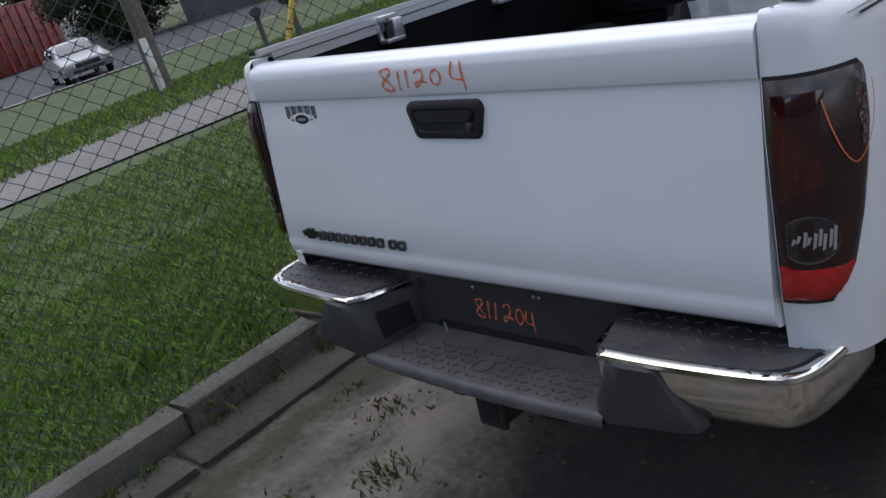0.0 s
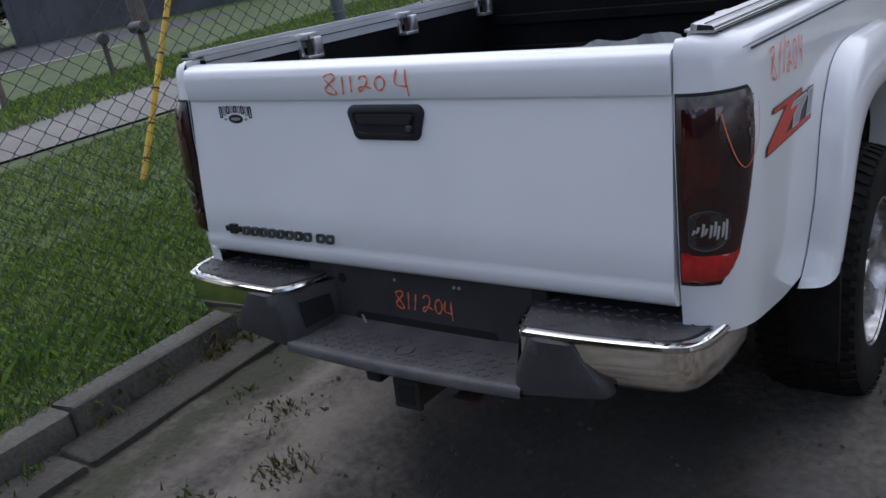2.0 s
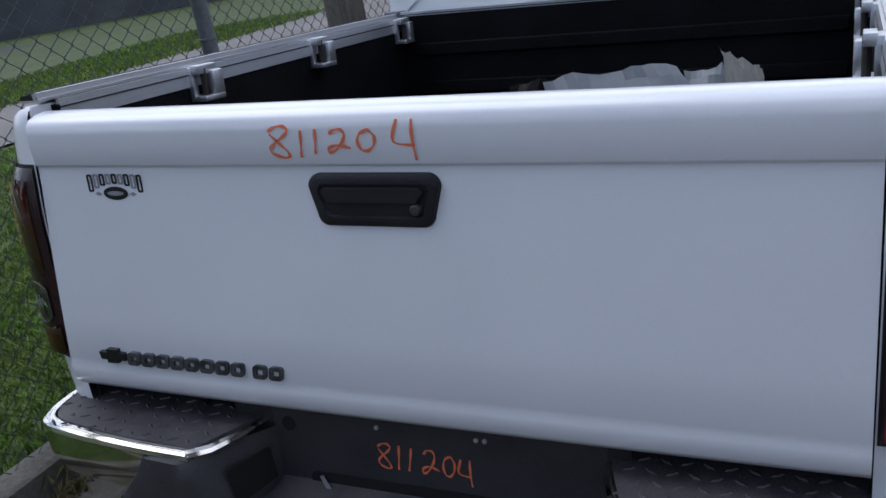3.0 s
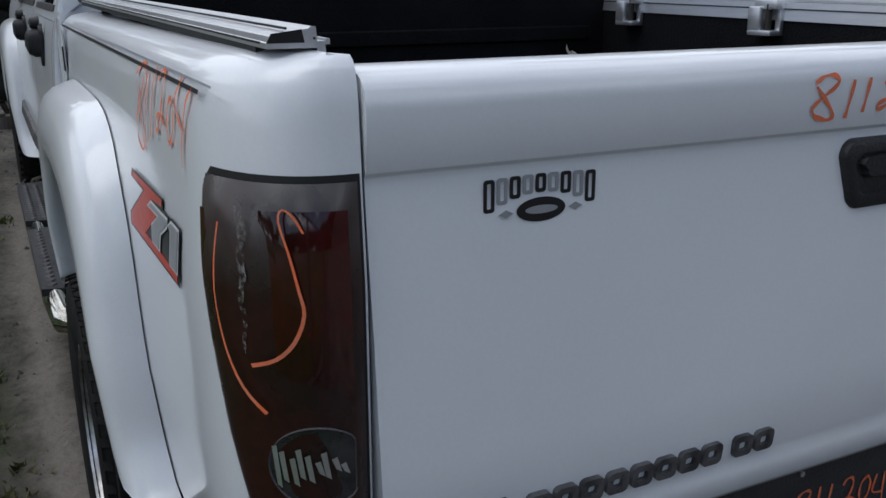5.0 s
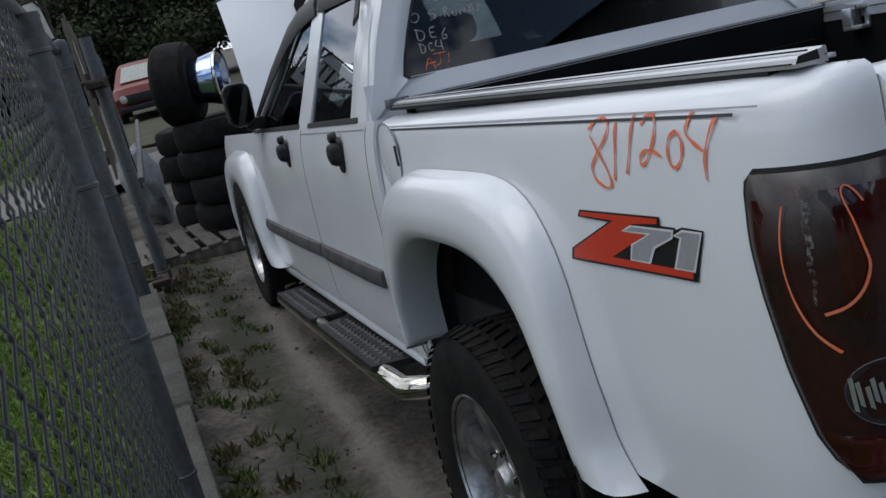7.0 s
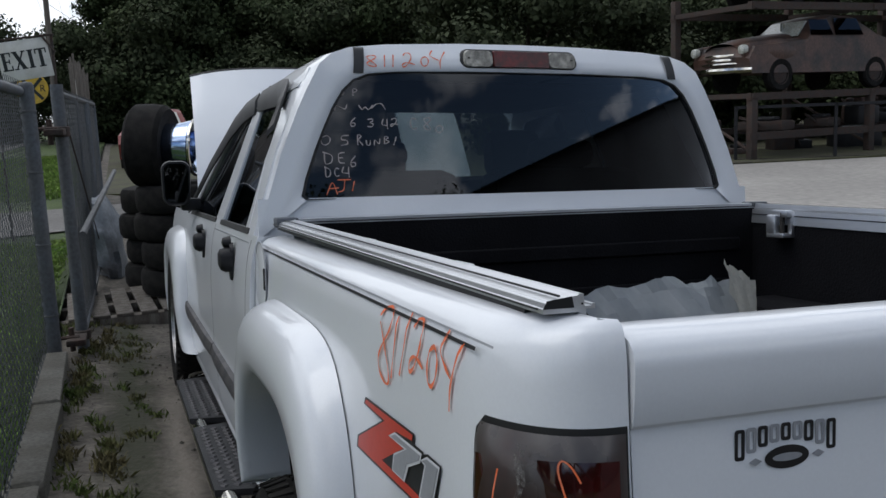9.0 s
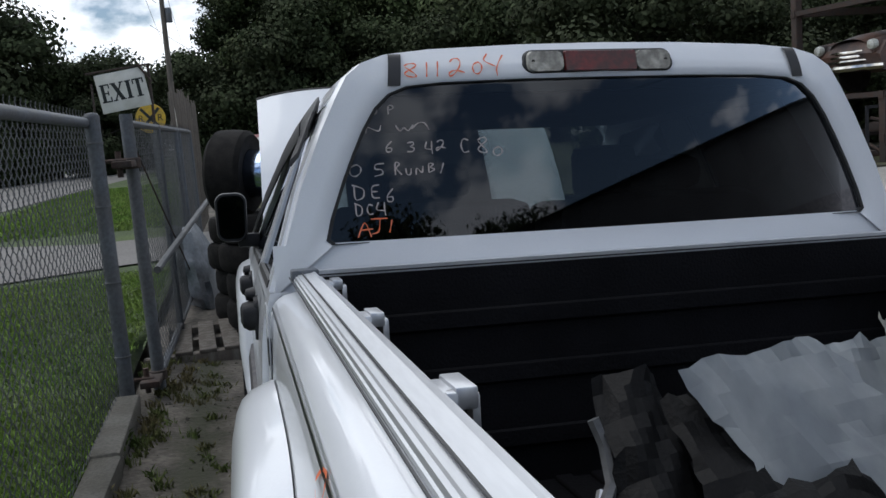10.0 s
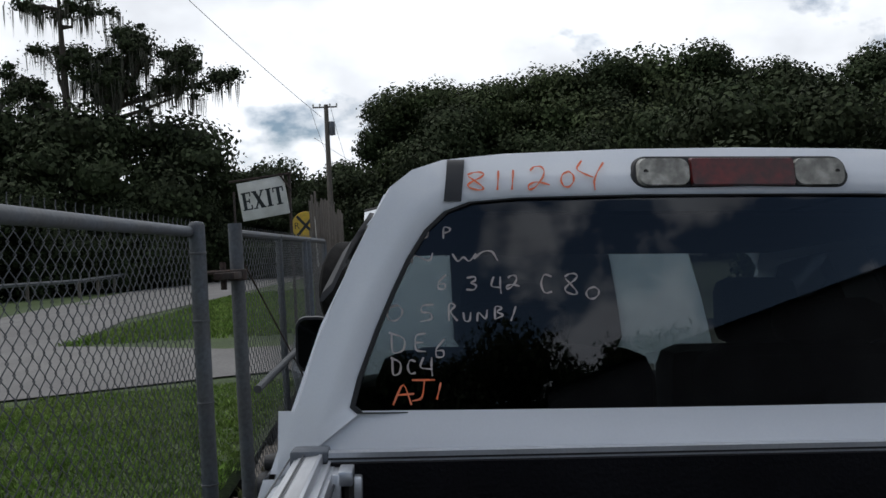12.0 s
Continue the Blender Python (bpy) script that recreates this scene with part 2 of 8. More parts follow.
# a worn track of pale sand beside the truck and behind it, and green moss along the kerb, each with a ragged edge
def ground_band(axis_x, half, y_start, y_end, colour, strength, scale):
    n, l = SOIL.node_tree.nodes, SOIL.node_tree.links
    b = n["Principled BSDF"]
    old = b.inputs["Base Color"].links[0].from_socket
    co, sep, no, off, ab, add, mr, yo, ya, yr, mul, mx = (n.new("ShaderNode" + k) for k in ("TexCoord", "SeparateXYZ", "TexNoise", "Math", "Math", "Math", "MapRange", "Math", "Math", "MapRange", "Math", "MixRGB"))
    no.inputs["Scale"].default_value, no.inputs["Detail"].default_value, no.inputs["Roughness"].default_value = scale, 8, 0.65
    off.operation, off.inputs[1].default_value = "SUBTRACT", axis_x
    ab.operation = "ABSOLUTE"
    add.operation, add.inputs[1].default_value = "MULTIPLY_ADD", half * 2.6
    mr.inputs["From Min"].default_value, mr.inputs["From Max"].default_value = half * 1.5, half * 2.5
    mr.inputs["To Min"].default_value, mr.inputs["To Max"].default_value = strength, 0.0
    yo.operation, yo.inputs[1].default_value = "SUBTRACT", (y_start + y_end) / 2
    ya.operation = "ABSOLUTE"
    long = (y_end - y_start) / 2
    yr.inputs["From Min"].default_value, yr.inputs["From Max"].default_value = long - 0.7, long + 0.6
    yr.inputs["To Min"].default_value, yr.inputs["To Max"].default_value = 1.0, 0.0
    mul.operation = "MULTIPLY"
    mx.inputs["Color2"].default_value = (*colour, 1)
    l.new(co.outputs["Object"], sep.inputs[0])
    l.new(co.outputs["Object"], no.inputs["Vector"])
    l.new(sep.outputs["X"], off.inputs[0])
    l.new(off.outputs[0], ab.inputs[0])
    l.new(no.outputs["Fac"], add.inputs[0])
    l.new(ab.outputs[0], add.inputs[2])
    l.new(add.outputs[0], mr.inputs["Value"])
    l.new(sep.outputs["Y"], yo.inputs[0])
    l.new(yo.outputs[0], ya.inputs[0])
    l.new(ya.outputs[0], yr.inputs["Value"])
    l.new(mr.outputs["Result"], mul.inputs[0])
    l.new(yr.outputs["Result"], mul.inputs[1])
    l.new(mul.outputs[0], mx.inputs["Fac"])
    l.new(old, mx.inputs["Color1"])
    l.new(mx.outputs["Color"], b.inputs["Base Color"])


ground_band(-0.90, 0.07, 0.0, 4.2, (0.22, 0.195, 0.165), 0.70, 3.2)
ground_band(-0.62, 0.18, -1.0, 0.7, (0.22, 0.195, 0.165), 0.75, 2.9)
ground_band(0.85, 0.24, -0.8, 0.7, (0.17, 0.158, 0.142), 0.60, 3.4)
ground_band(-1.09, 0.13, -3.5, 6.5, (0.034, 0.036, 0.019), 0.92, 6.0)
GRASS_SOIL = material("turf", (0.060, 0.088, 0.022), 0.95, grain=0.4, scale=0.7, fine=30, bump=0.8, other=(0.040, 0.062, 0.016))
ROUGH_GRASS = material("rough_grass", (0.058, 0.060, 0.024), 0.95, grain=0.4, scale=1.2, fine=20, bump=0.8, other=(0.040, 0.036, 0.020))
GRASS = material("grass_blade", (0.115, 0.200, 0.030), 0.7, grain=0.30, scale=1.1, fine=20, other=(0.150, 0.215, 0.045), spec=0.25, island=0.55)
WEED = material("weed", (0.080, 0.118, 0.030), 0.8, grain=0.3, scale=3, fine=30, other=(0.11, 0.095, 0.045), spec=0.2, island=0.4)
CONCRETE = material("concrete", (0.30, 0.29, 0.265), 0.9, grain=0.18, scale=2.2, fine=60, bump=0.4, other=(0.16, 0.15, 0.13), obj_random=0.10)
KERB = material("kerb_concrete", (0.125, 0.120, 0.106), 0.92, grain=0.22, scale=3.5, fine=60, bump=0.6, other=(0.085, 0.08, 0.066), obj_random=0.15)
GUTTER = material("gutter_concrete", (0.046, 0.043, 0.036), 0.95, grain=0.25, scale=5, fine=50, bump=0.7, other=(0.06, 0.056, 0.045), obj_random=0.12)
PAVE = material("pale_paving", (0.175, 0.168, 0.158), 0.9, grain=0.2, scale=0.5, fine=25, bump=0.3, other=(0.140, 0.133, 0.126))
ASPHALT = material("asphalt", (0.055, 0.056, 0.060), 0.9, grain=0.2, scale=0.3, fine=14, bump=0.3, other=(0.040, 0.041, 0.045))
GRAVEL = material("lot_gravel", (0.34, 0.32, 0.295), 0.95, grain=0.15, scale=0.25, fine=9, bump=0.5, other=(0.26, 0.245, 0.225))
GALV = material("galvanised_steel", (0.088, 0.094, 0.10), 0.6, 0.3, grain=0.15, scale=5, fine=70, other=(0.11, 0.113, 0.118))
GALV_POST = material("weathered_post", (0.112, 0.124, 0.142), 0.6, 0.3, grain=0.2, scale=4, fine=50, other=(0.10, 0.104, 0.11))
RUST = material("rusty_steel", (0.060, 0.038, 0.030), 0.85, 0.2, grain=0.3, scale=8, fine=60, other=(0.05, 0.04, 0.035))
YELLOW = material("yellow_paint", (0.65, 0.42, 0.03), 0.6, grain=0.12, scale=8, other=(0.5, 0.33, 0.05))
SIGN_WHITE = material("sign_white", (0.72, 0.71, 0.67), 0.6, grain=0.06, scale=4, other=(0.58, 0.57, 0.52))
SIGN_BLACK = material("sign_black", (0.015, 0.02, 0.02), 0.6, grain=0.1)
WOOD = material("grey_wood", (0.165, 0.150, 0.130), 0.85, grain=0.25, scale=3, fine=60, stretch=(6, 6, 0.6), bump=0.5, other=(0.10, 0.085, 0.07), obj_random=0.15)
POLE_WOOD = material("pole_wood", (0.15, 0.13, 0.11), 0.9, grain=0.25, scale=3, fine=40, stretch=(6, 6, 0.5), bump=0.4)
BARK = material("bark", (0.085, 0.07, 0.055), 0.95, grain=0.3, scale=5, fine=30, stretch=(4, 4, 0.8), bump=0.6)
LEAF = material("leaf", (0.066, 0.088, 0.038), 0.65, grain=0.35, scale=0.35, fine=3.0, other=(0.060, 0.072, 0.034), spec=0.06, island=0.14)
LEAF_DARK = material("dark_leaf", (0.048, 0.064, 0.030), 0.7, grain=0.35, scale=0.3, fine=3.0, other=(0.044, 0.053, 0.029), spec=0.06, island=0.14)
MOSS = material("hanging_moss", (0.115, 0.115, 0.088), 0.95, grain=0.25, scale=1.5, fine=12, spec=0.1)
TARP = material("grey_plastic_sheet", (0.26, 0.28, 0.31), 0.4, grain=0.15, scale=7, fine=40, bump=0.3, other=(0.16, 0.18, 0.20))
SHEET_METAL = material("scuffed_sheet", (0.40, 0.43, 0.45), 0.42, 0.0, grain=0.06, scale=7, fine=30, bump=0.05, other=(0.27, 0.30, 0.33), stretch=(1, 1, 0.35))
RED_PAINT = material("red_paint", (0.15, 0.016, 0.016), 0.45, grain=0.1, scale=2, other=(0.20, 0.03, 0.025))
MAROON = material("faded_maroon", (0.034, 0.025, 0.023), 0.5, grain=0.3, scale=2, fine=20, other=(0.085, 0.045, 0.032))
CAR_SILVER = material("silver_paint", (0.24, 0.25, 0.27), 0.35, 0.3, grain=0.05, scale=3, coat=0.5)
# chrome with a blue reflection put into its base colour
BLUE_CHROME = material("blue_reflecting_chrome", (0.45, 0.55, 0.75), 0.12, 1.0, grain=0.08, scale=5)
TANK_WHITE = material("dirty_white_tank", (0.52, 0.50, 0.44), 0.7, grain=0.12, scale=1.2, other=(0.36, 0.34, 0.29))
BLUE_WALL = material("blue_grey_cladding", (0.085, 0.092, 0.105), 0.6, grain=0.12, scale=0.5, other=(0.065, 0.07, 0.08))
METAL_WALL = material("metal_wall", (0.10, 0.105, 0.11), 0.6, grain=0.15, scale=0.5, other=(0.07, 0.07, 0.075))


# ---------------------------------------------------------------- mesh helpers
def smooth(me, angle=40):
    me.polygons.foreach_set("use_smooth", [True] * len(me.polygons))
    me.set_sharp_from_angle(angle=radians(angle))
    me.update()


def mesh_of(name, bm, mat, sharp=40):
    bmesh.ops.recalc_face_normals(bm, faces=bm.faces[:])
    me = bpy.data.meshes.new(name)
    bm.to_mesh(me)
    bm.free()
    me.materials.append(mat)
    smooth(me, sharp)
    return me


def flat_parent(parent):
    """Keeps the tree at thing > part > sub-part."""
    while parent.parent and parent.parent.parent:
        parent = parent.parent
    return parent


def part(name, bm, mat, parent=None, label="", sharp=40):
    """Links a bmesh as one mesh object under a thing or a part."""
    ob = new(name, mesh_of(name, bm, mat, sharp))
    if parent is not None:
        ob.parent = flat_parent(parent)
    if label:
        ob["label"] = label
    return ob


def thing(name, m, label, category, group="", kind=""):
    ob = new(name)
    ob.empty_display_size = 0.1
    ob.matrix_basis = m
    return tagged(ob, label, category, group, kind)


def box(x0, x1, y0, y1, z0, z1, bevel=0.0, bm=None, segs=2):
    own = bmesh.new()
    bmesh.ops.create_cube(own, size=1)
    for v in own.verts:
        v.co = ((x0 + x1) / 2 + v.co.x * (x1 - x0), (y0 + y1) / 2 + v.co.y * (y1 - y0), (z0 + z1) / 2 + v.co.z * (z1 - z0))
    if bevel:
        bmesh.ops.bevel(own, geom=own.edges[:], offset=bevel, segments=segs, affect="EDGES", profile=0.5)
    return merged(bm, own)


def merged(bm, own):
    if bm is None:
        return own
    me = bpy.data.meshes.new("tmp")
    own.to_mesh(me)
    own.free()
    bm.from_mesh(me)
    bpy.data.meshes.remove(me)
    return bm


def tube(points, r, bm=None, sides=8, cap=True):
    """A round bar along points; r is one radius or one for each point."""
    own = bm if bm is not None else bmesh.new()
    pts = [Vector(p) for p in points]
    rad = r if isinstance(r, (list, tuple)) else [r] * len(pts)
    rings = []
    side = None
    for i, p in enumerate(pts):
        d = (pts[min(i + 1, len(pts) - 1)] - pts[max(i - 1, 0)]).normalized()
        if side is None:
            side = d.orthogonal().normalized()
        side = (side - d * side.dot(d)).normalized()
        up = d.cross(side)
        rings.append([own.verts.new(p + (side * math.cos(a) + up * math.sin(a)) * rad[i]) for a in (k * math.tau / sides for k in range(sides))])
    for a, b in zip(rings, rings[1:]):
        for k in range(sides):
            own.faces.new((a[k], a[(k + 1) % sides], b[(k + 1) % sides], b[k]))
    if cap:
        own.faces.new(rings[0][::-1])
        own.faces.new(rings[-1])
    return own


def loft(rings, bm=None, closed=True, cap=False):
    """A skin over rings of equally many points."""
    own = bm if bm is not None else bmesh.new()
    rows = [[own.verts.new(p) for p in ring] for ring in rings]
    n = len(rows[0])
    for a, b in zip(rows, rows[1:]):
        for k in range(n if closed else n - 1):
            own.faces.new((a[k], a[(k + 1) % n], b[(k + 1) % n], b[k]))
    if cap:
        own.faces.new(rows[0][::-1])
        own.faces.new(rows[-1])
    return own


def spin(profile, steps=32, axis="x", bm=None):
    """Turns (radius, along) pairs round an axis."""
    rings = []
    for k in range(steps):
        a = k * math.tau / steps
        ring = []
        for r, s in profile:
            c, d = r * math.cos(a), r * math.sin(a)
            ring.append({"x": (s, c, d), "y": (c, s, d), "z": (c, d, s)}[axis])
        rings.append(ring)
    return _ring_skin(rings, bm)


def _ring_skin(rings, bm):
    own = bm if bm is not None else bmesh.new()
    rows = [[own.verts.new(p) for p in ring] for ring in rings]
    for i, a in enumerate(rows):
        b = rows[(i + 1) % len(rows)]
        for k in range(len(a) - 1):
            own.faces.new((a[k], b[k], b[k + 1], a[k + 1]))
    return own


def plate(points, depth, bm=None):
    """A flat outline given as 3D points, thickened by the vector depth."""
    own = bm if bm is not None else bmesh.new()
    d = Vector(depth)
    a = [own.verts.new(p) for p in points]
    b = [own.verts.new(Vector(p) + d) for p in points]
    own.faces.new(a[::-1])
    own.faces.new(b)
    n = len(a)
    for i in range(n):
        own.faces.new((a[i], a[(i + 1) % n], b[(i + 1) % n], b[i]))
    return own


def lerp(pairs, v):
    """Straight-line table look-up."""
    if v <= pairs[0][0]:
        return pairs[0][1]
    for (a, p), (b, q) in zip(pairs, pairs[1:]):
        if v <= b:
            return p + (q - p) * (v - a) / (b - a)
    return pairs[-1][1]


def raw(name, verts, faces, mat, parent=None, label="", flat=False):
    me = bpy.data.meshes.new(name)
    me.from_pydata([tuple(map(float, v)) for v in verts] if not isinstance(verts, np.ndarray) else verts.tolist(), [], faces if isinstance(faces, list) else faces.tolist())
    me.materials.append(mat)
    if not flat:
        me.polygons.foreach_set("use_smooth", [True] * len(me.polygons))
    me.update()
    ob = new(name, me)
    if parent is not None:
        ob.parent = flat_parent(parent)
    if label:
        ob["label"] = label
    return ob


# handwriting: strokes of a unit glyph, x 0..0.6, y 0..1
GLYPHS = {
    "8": [[(.06, .84), (.2, .97), (.4, 1), (.52, .88), (.42, .7), (.2, .5), (.04, .3), (.1, .12), (.35, .0), (.48, .04), (.44, .22), (.22, .55), (.08, .76)]],
    "1": [[(.5, 1), (.3, .5), (.05, 0)]],
    "2": [[(.1, .8), (.2, .98), (.38, 1), (.46, .8), (.4, .5), (.2, .1), (.04, .0), (.02, .2), (.2, .34), (.38, .3), (.56, .2)]],
    "0": [[(.35, 1), (.12, .85), (.03, .45), (.12, .05), (.32, .0), (.5, .3), (.54, .72), (.4, .98), (.3, 1)]],
    "4": [[(.2, 1), (.02, .42), (.55, .36)], [(.52, 1.0), (.5, .5), (.54, 0)]],
    "Y": [[(.16, 1), (.02, .7), (.2, .52), (.34, .42)], [(.56, .93), (.42, .6), (.34, .3), (.35, .0)]],
    "3": [[(.05, .9), (.4, 1), (.4, .7), (.15, .55), (.45, .4), (.35, .05), (.02, .1)]],
    "5": [[(.5, 1), (.1, .98), (.08, .55), (.4, .55), (.45, .15), (.05, .02)]],
    "6": [[(.45, 1), (.1, .5), (.12, .08), (.42, .1), (.42, .45), (.1, .4)]],
    "D": [[(.1, 1), (.1, 0), (.45, .15), (.5, .75), (.02, 1)]],
    "E": [[(.5, 1), (.08, .95), (.08, .02), (.5, 0)], [(.08, .5), (.4, .5)]],
    "C": [[(.5, .85), (.2, 1), (.05, .5), (.2, 0), (.5, .1)]],
    "A": [[(.0, 0), (.3, 1), (.52, 0)], [(.1, .4), (.6, .45)]],
    "J": [[(.1, 1), (.65, 1)], [(.4, 1), (.35, .1), (.1, 0)]],
    "R": [[(.08, 0), (.08, 1), (.45, .8), (.1, .5), (.5, 0)]],
    "U": [[(.05, .7), (.1, .05), (.4, .05), (.45, .7)]],
    "N": [[(.05, 0), (.08, .7), (.4, .05), (.45, .75)]],
    "B": [[(.08, 0), (.08, 1), (.42, .8), (.1, .52), (.48, .3), (.08, 0)]],
    "W": [[(.0, .6), (.15, .0), (.3, .45), (.45, 0), (.65, .6)]],
    "V": [[(.0, 1), (.22, 0), (.5, 1)]],
    "~": [[(.0, .3), (.2, .9), (.42, .95), (.55, .1)]],
    "P": [[(.1, 0), (.1, 1), (.45, .85), (.4, .55), (.1, .45)]],
    "G": [[(.5, .85), (.1, .8), (.08, .1), (.45, .05), (.48, .4), (.25, .42)]],
}


def handwriting(name, text, place, height, width, pitch, mat, parent, lift=0.0, slants=None, label="", spans=None):
    """Pen strokes on a surface: place(u, v) gives the point at u along and v up, in metres. spans: (u, v, width, height) of each sign."""
    u, ob = 0.0, None
    rnd = random.Random(len(text) + int(height * 1000))
    for n_ch, ch in enumerate(text):
        verts, faces = [], []
        if ch != " ":
            dz = rnd.uniform(-0.06, 0.06) * height
            sc = rnd.uniform(0.92, 1.08)
            for stroke in GLYPHS[ch]:
                pts = []
                for (a, b), (c, d) in zip(stroke, stroke[1:]):
                    pts += [(a + (c - a) * k / 4, b + (d - b) * k / 4) for k in range(4)]
                pts.append(stroke[-1])
                for _ in range(2):
                    pts = [pts[0]] + [tuple((p[i] + 2 * q[i] + r[i]) / 4 for i in (0, 1)) for p, q, r in zip(pts, pts[1:], pts[2:])] + [pts[-1]]
                if spans:
                    su, sv, sw, sh = spans[n_ch]
                    pts = [(su + a / 0.55 * sw, sv + b * sh) for a, b in pts]
                else:
                    pts = [((u + a * height * 0.9 * sc), b * height * sc + dz) for a, b in pts]
                base = len(verts)
                for i, p in enumerate(pts):
                    q, r = pts[max(i - 1, 0)], pts[min(i + 1, len(pts) - 1)]
                    dx, dy = r[0] - q[0], r[1] - q[1]
                    k = math.hypot(dx, dy) or 1
                    w = width * (0.85 + 0.3 * math.sin(i * 0.9 + base)) / 2
                    for s in (-1, 1):
                        verts.append(place(p[0] - dy / k * w * s, p[1] + dx / k * w * s))
                for i in range(len(pts) - 1):
                    b0 = base + 2 * i
                    faces.append((b0, b0 + 1, b0 + 3, b0 + 2))
            ob = raw(name, verts, faces, mat, parent, label, flat=True)
        u += pitch * {"1": 0.75, " ": 0.45}.get(ch, 1.0)
    return ob


# ---------------------------------------------------------------- ground
def ground_height(x, y):
    """The lot falls a little away from the kerb."""
    return lerp([(-1.37, 0.06), (-1.15, 0.03), (-0.8, -0.005), (0.0, -0.045), (0.8, -0.085), (2.0, -0.12), (6, -0.10), (12, 0.0)], x)


KX0, KX1 = -1.525, -1.395          # the kerb, along the truck
def lawn_height(x, y):
    return lerp([(-400, -0.5), (-29, -0.47), (-14, -0.05), (-10, 0.08), (-6.7, 0.10), (-4, 0.12), (0, 0.14)], x) + 0.02 * math.sin(x * 0.9) * math.sin(y * 0.5)


def grid(name, xs, ys, f, mat, label, category, kind="structure"):
    verts = [(x, y, f(x, y)) for y in ys for x in xs]
    n = len(xs)
    faces = [(j * n + i, j * n + i + 1, (j + 1) * n + i + 1, (j + 1) * n + i) for j in range(len(ys) - 1) for i in range(n - 1)]
    ob = raw(name, verts, faces, mat)
    return tagged(ob, label, category, "", kind)


def bumpy(x, y):
    if x < KX0 + 0.03:
        return -0.06 if x > -12 else -0.8
    near = max(0.0, 1 - (abs(x) + abs(y)) / 14)
    return ground_height(x, y) + near * 0.022 * noise.noise(Vector((x * 1.7, y * 1.7, 0))) + near * 0.010 * noise.noise(Vector((x * 6, y * 6, 3)))


far = [-900, -300, -120, -60, -30, -15, -11.9, -8]
xs = far + [-4, -2.2, KX0, KX0 + 0.05] + [-1.4 + 0.07 * i for i in range(64)] + [3.4, 4, 5, 7, 10, 15, 30, 60, 120, 300, 900]
ys = [-900, -300, -100, -40, -20, -10, -6] + [-4 + 0.08 * i for i in range(160)] + [9.2, 10, 12, 15, 20, 30, 50, 80, 120, 200, 400, 900]
grid("ground", xs, ys, bumpy, SOIL, "sandy grey-brown bare ground with stains, damp patches and painted shade under the truck", "ground")
xs = [-400, -120, -60, -40, -30, -24, -20, -16, -13, -11, -9] + [-8 + 0.25 * i for i in range(27)] + [KX0 + 0.01]
ys = [-120, -60, -30, -15, -8] + [-5 + 0.35 * i for i in range(45)] + [12, 14, 17, 20, 25, 30, 40, 60, 90, 150]
grid("lawn", xs, ys, lawn_height, GRASS_SOIL, "mown green grass verge beyond the fence", "grass")


# ---------------------------------------------------------------- the pickup truck (built on its own axes)
truck = thing("pickup_truck", LEVEL, "white crew-cab pickup truck with grey plastic trim parked beside the kerb", "truck")
AXLE_R, AXLE_F = 1.07, 4.27
SIDE = 0.80


def lean(z):
    """Half-width of the body at height z."""
    return lerp([(0.45, 0.765), (0.55, 0.785), (0.72, 0.80), (0.98, 0.803), (1.08, 0.797), (1.13, 0.793), (1.153, 0.785), (1.166, 0.773), (1.173, 0.758), (1.176, 0.737)], z)


def arch(y, axle, zc, r):
    d = abs(y - axle)
    return zc + math.sqrt(max(r * r - d * d, 0)) if d < r else 0


def rear_arch(y, half, top, zc=0.44, n=3.0):
    """Height of the squarish rear wheel opening over y."""
    d = abs(y - AXLE_R + 0.015) / half
    return zc + (top - zc) * (1 - d ** n) ** (1 / n) if d < 1 else 0


def cab_side(z):
    """Half-width of the cab's lower body at height z, up to the belt line."""
    return lerp([(0.45, 0.765), (0.55, 0.785), (0.72, 0.80), (0.98, 0.803), (1.08, 0.797), (1.13, 0.789), (1.176, 0.775)], z)


def side_panel(s, y0, y1, bottom, top, steps=24, zsteps=16, offset=0.0, width=cab_side):
    """A body panel of the side s (-1 left, 1 right), from y0 to y1, its lower edge given by bottom(y)."""
    rings = []
    for i in range(steps + 1):
        y = y0 + (y1 - y0) * i / steps
        zb = bottom(y)
        rings.append([(s * (width(zb + (top - zb) * k / zsteps) + offset), y, zb + (top - zb) * k / zsteps) for k in range(zsteps + 1)])
    return loft(rings, closed=False)


# the plan of the rear corner: straight side, then an arc into the rear face
CX0, CRX, CRY = 0.681, 0.118, 0.185
BEND = 0.82
_angles = [math.pi / 2 * k / 60 for k in range(61)]
_arc = [0.0]
for _p, _q in zip(_angles, _angles[1:]):
    _arc.append(_arc[-1] + math.hypot(CRX * (math.sin(_q) ** BEND - math.sin(_p) ** BEND), CRY * (max(math.cos(_q), 0) ** BEND - math.cos(_p) ** BEND)))
ARC = list(zip(_arc, _angles))
CORNER_LEN = _arc[-1]


def corner(s, d):
    """The point and outward normal at the distance d from the tailgate seam along the rear corner, side s."""
    if d < CORNER_LEN:
        a = lerp(ARC, d)
        c, q = max(math.cos(a), 0), max(math.sin(a), 0)
        n = Vector((q ** (2 - BEND) / CRX, -c ** (2 - BEND) / CRY)).normalized()
        return (s * (CX0 + CRX * q ** BEND), 0.004 + CRY * (1 - c ** BEND)), (s * n.x, n.y)
    return (s * (CX0 + CRX), 0.004 + CRY + d - CORNER_LEN), (s, 0)


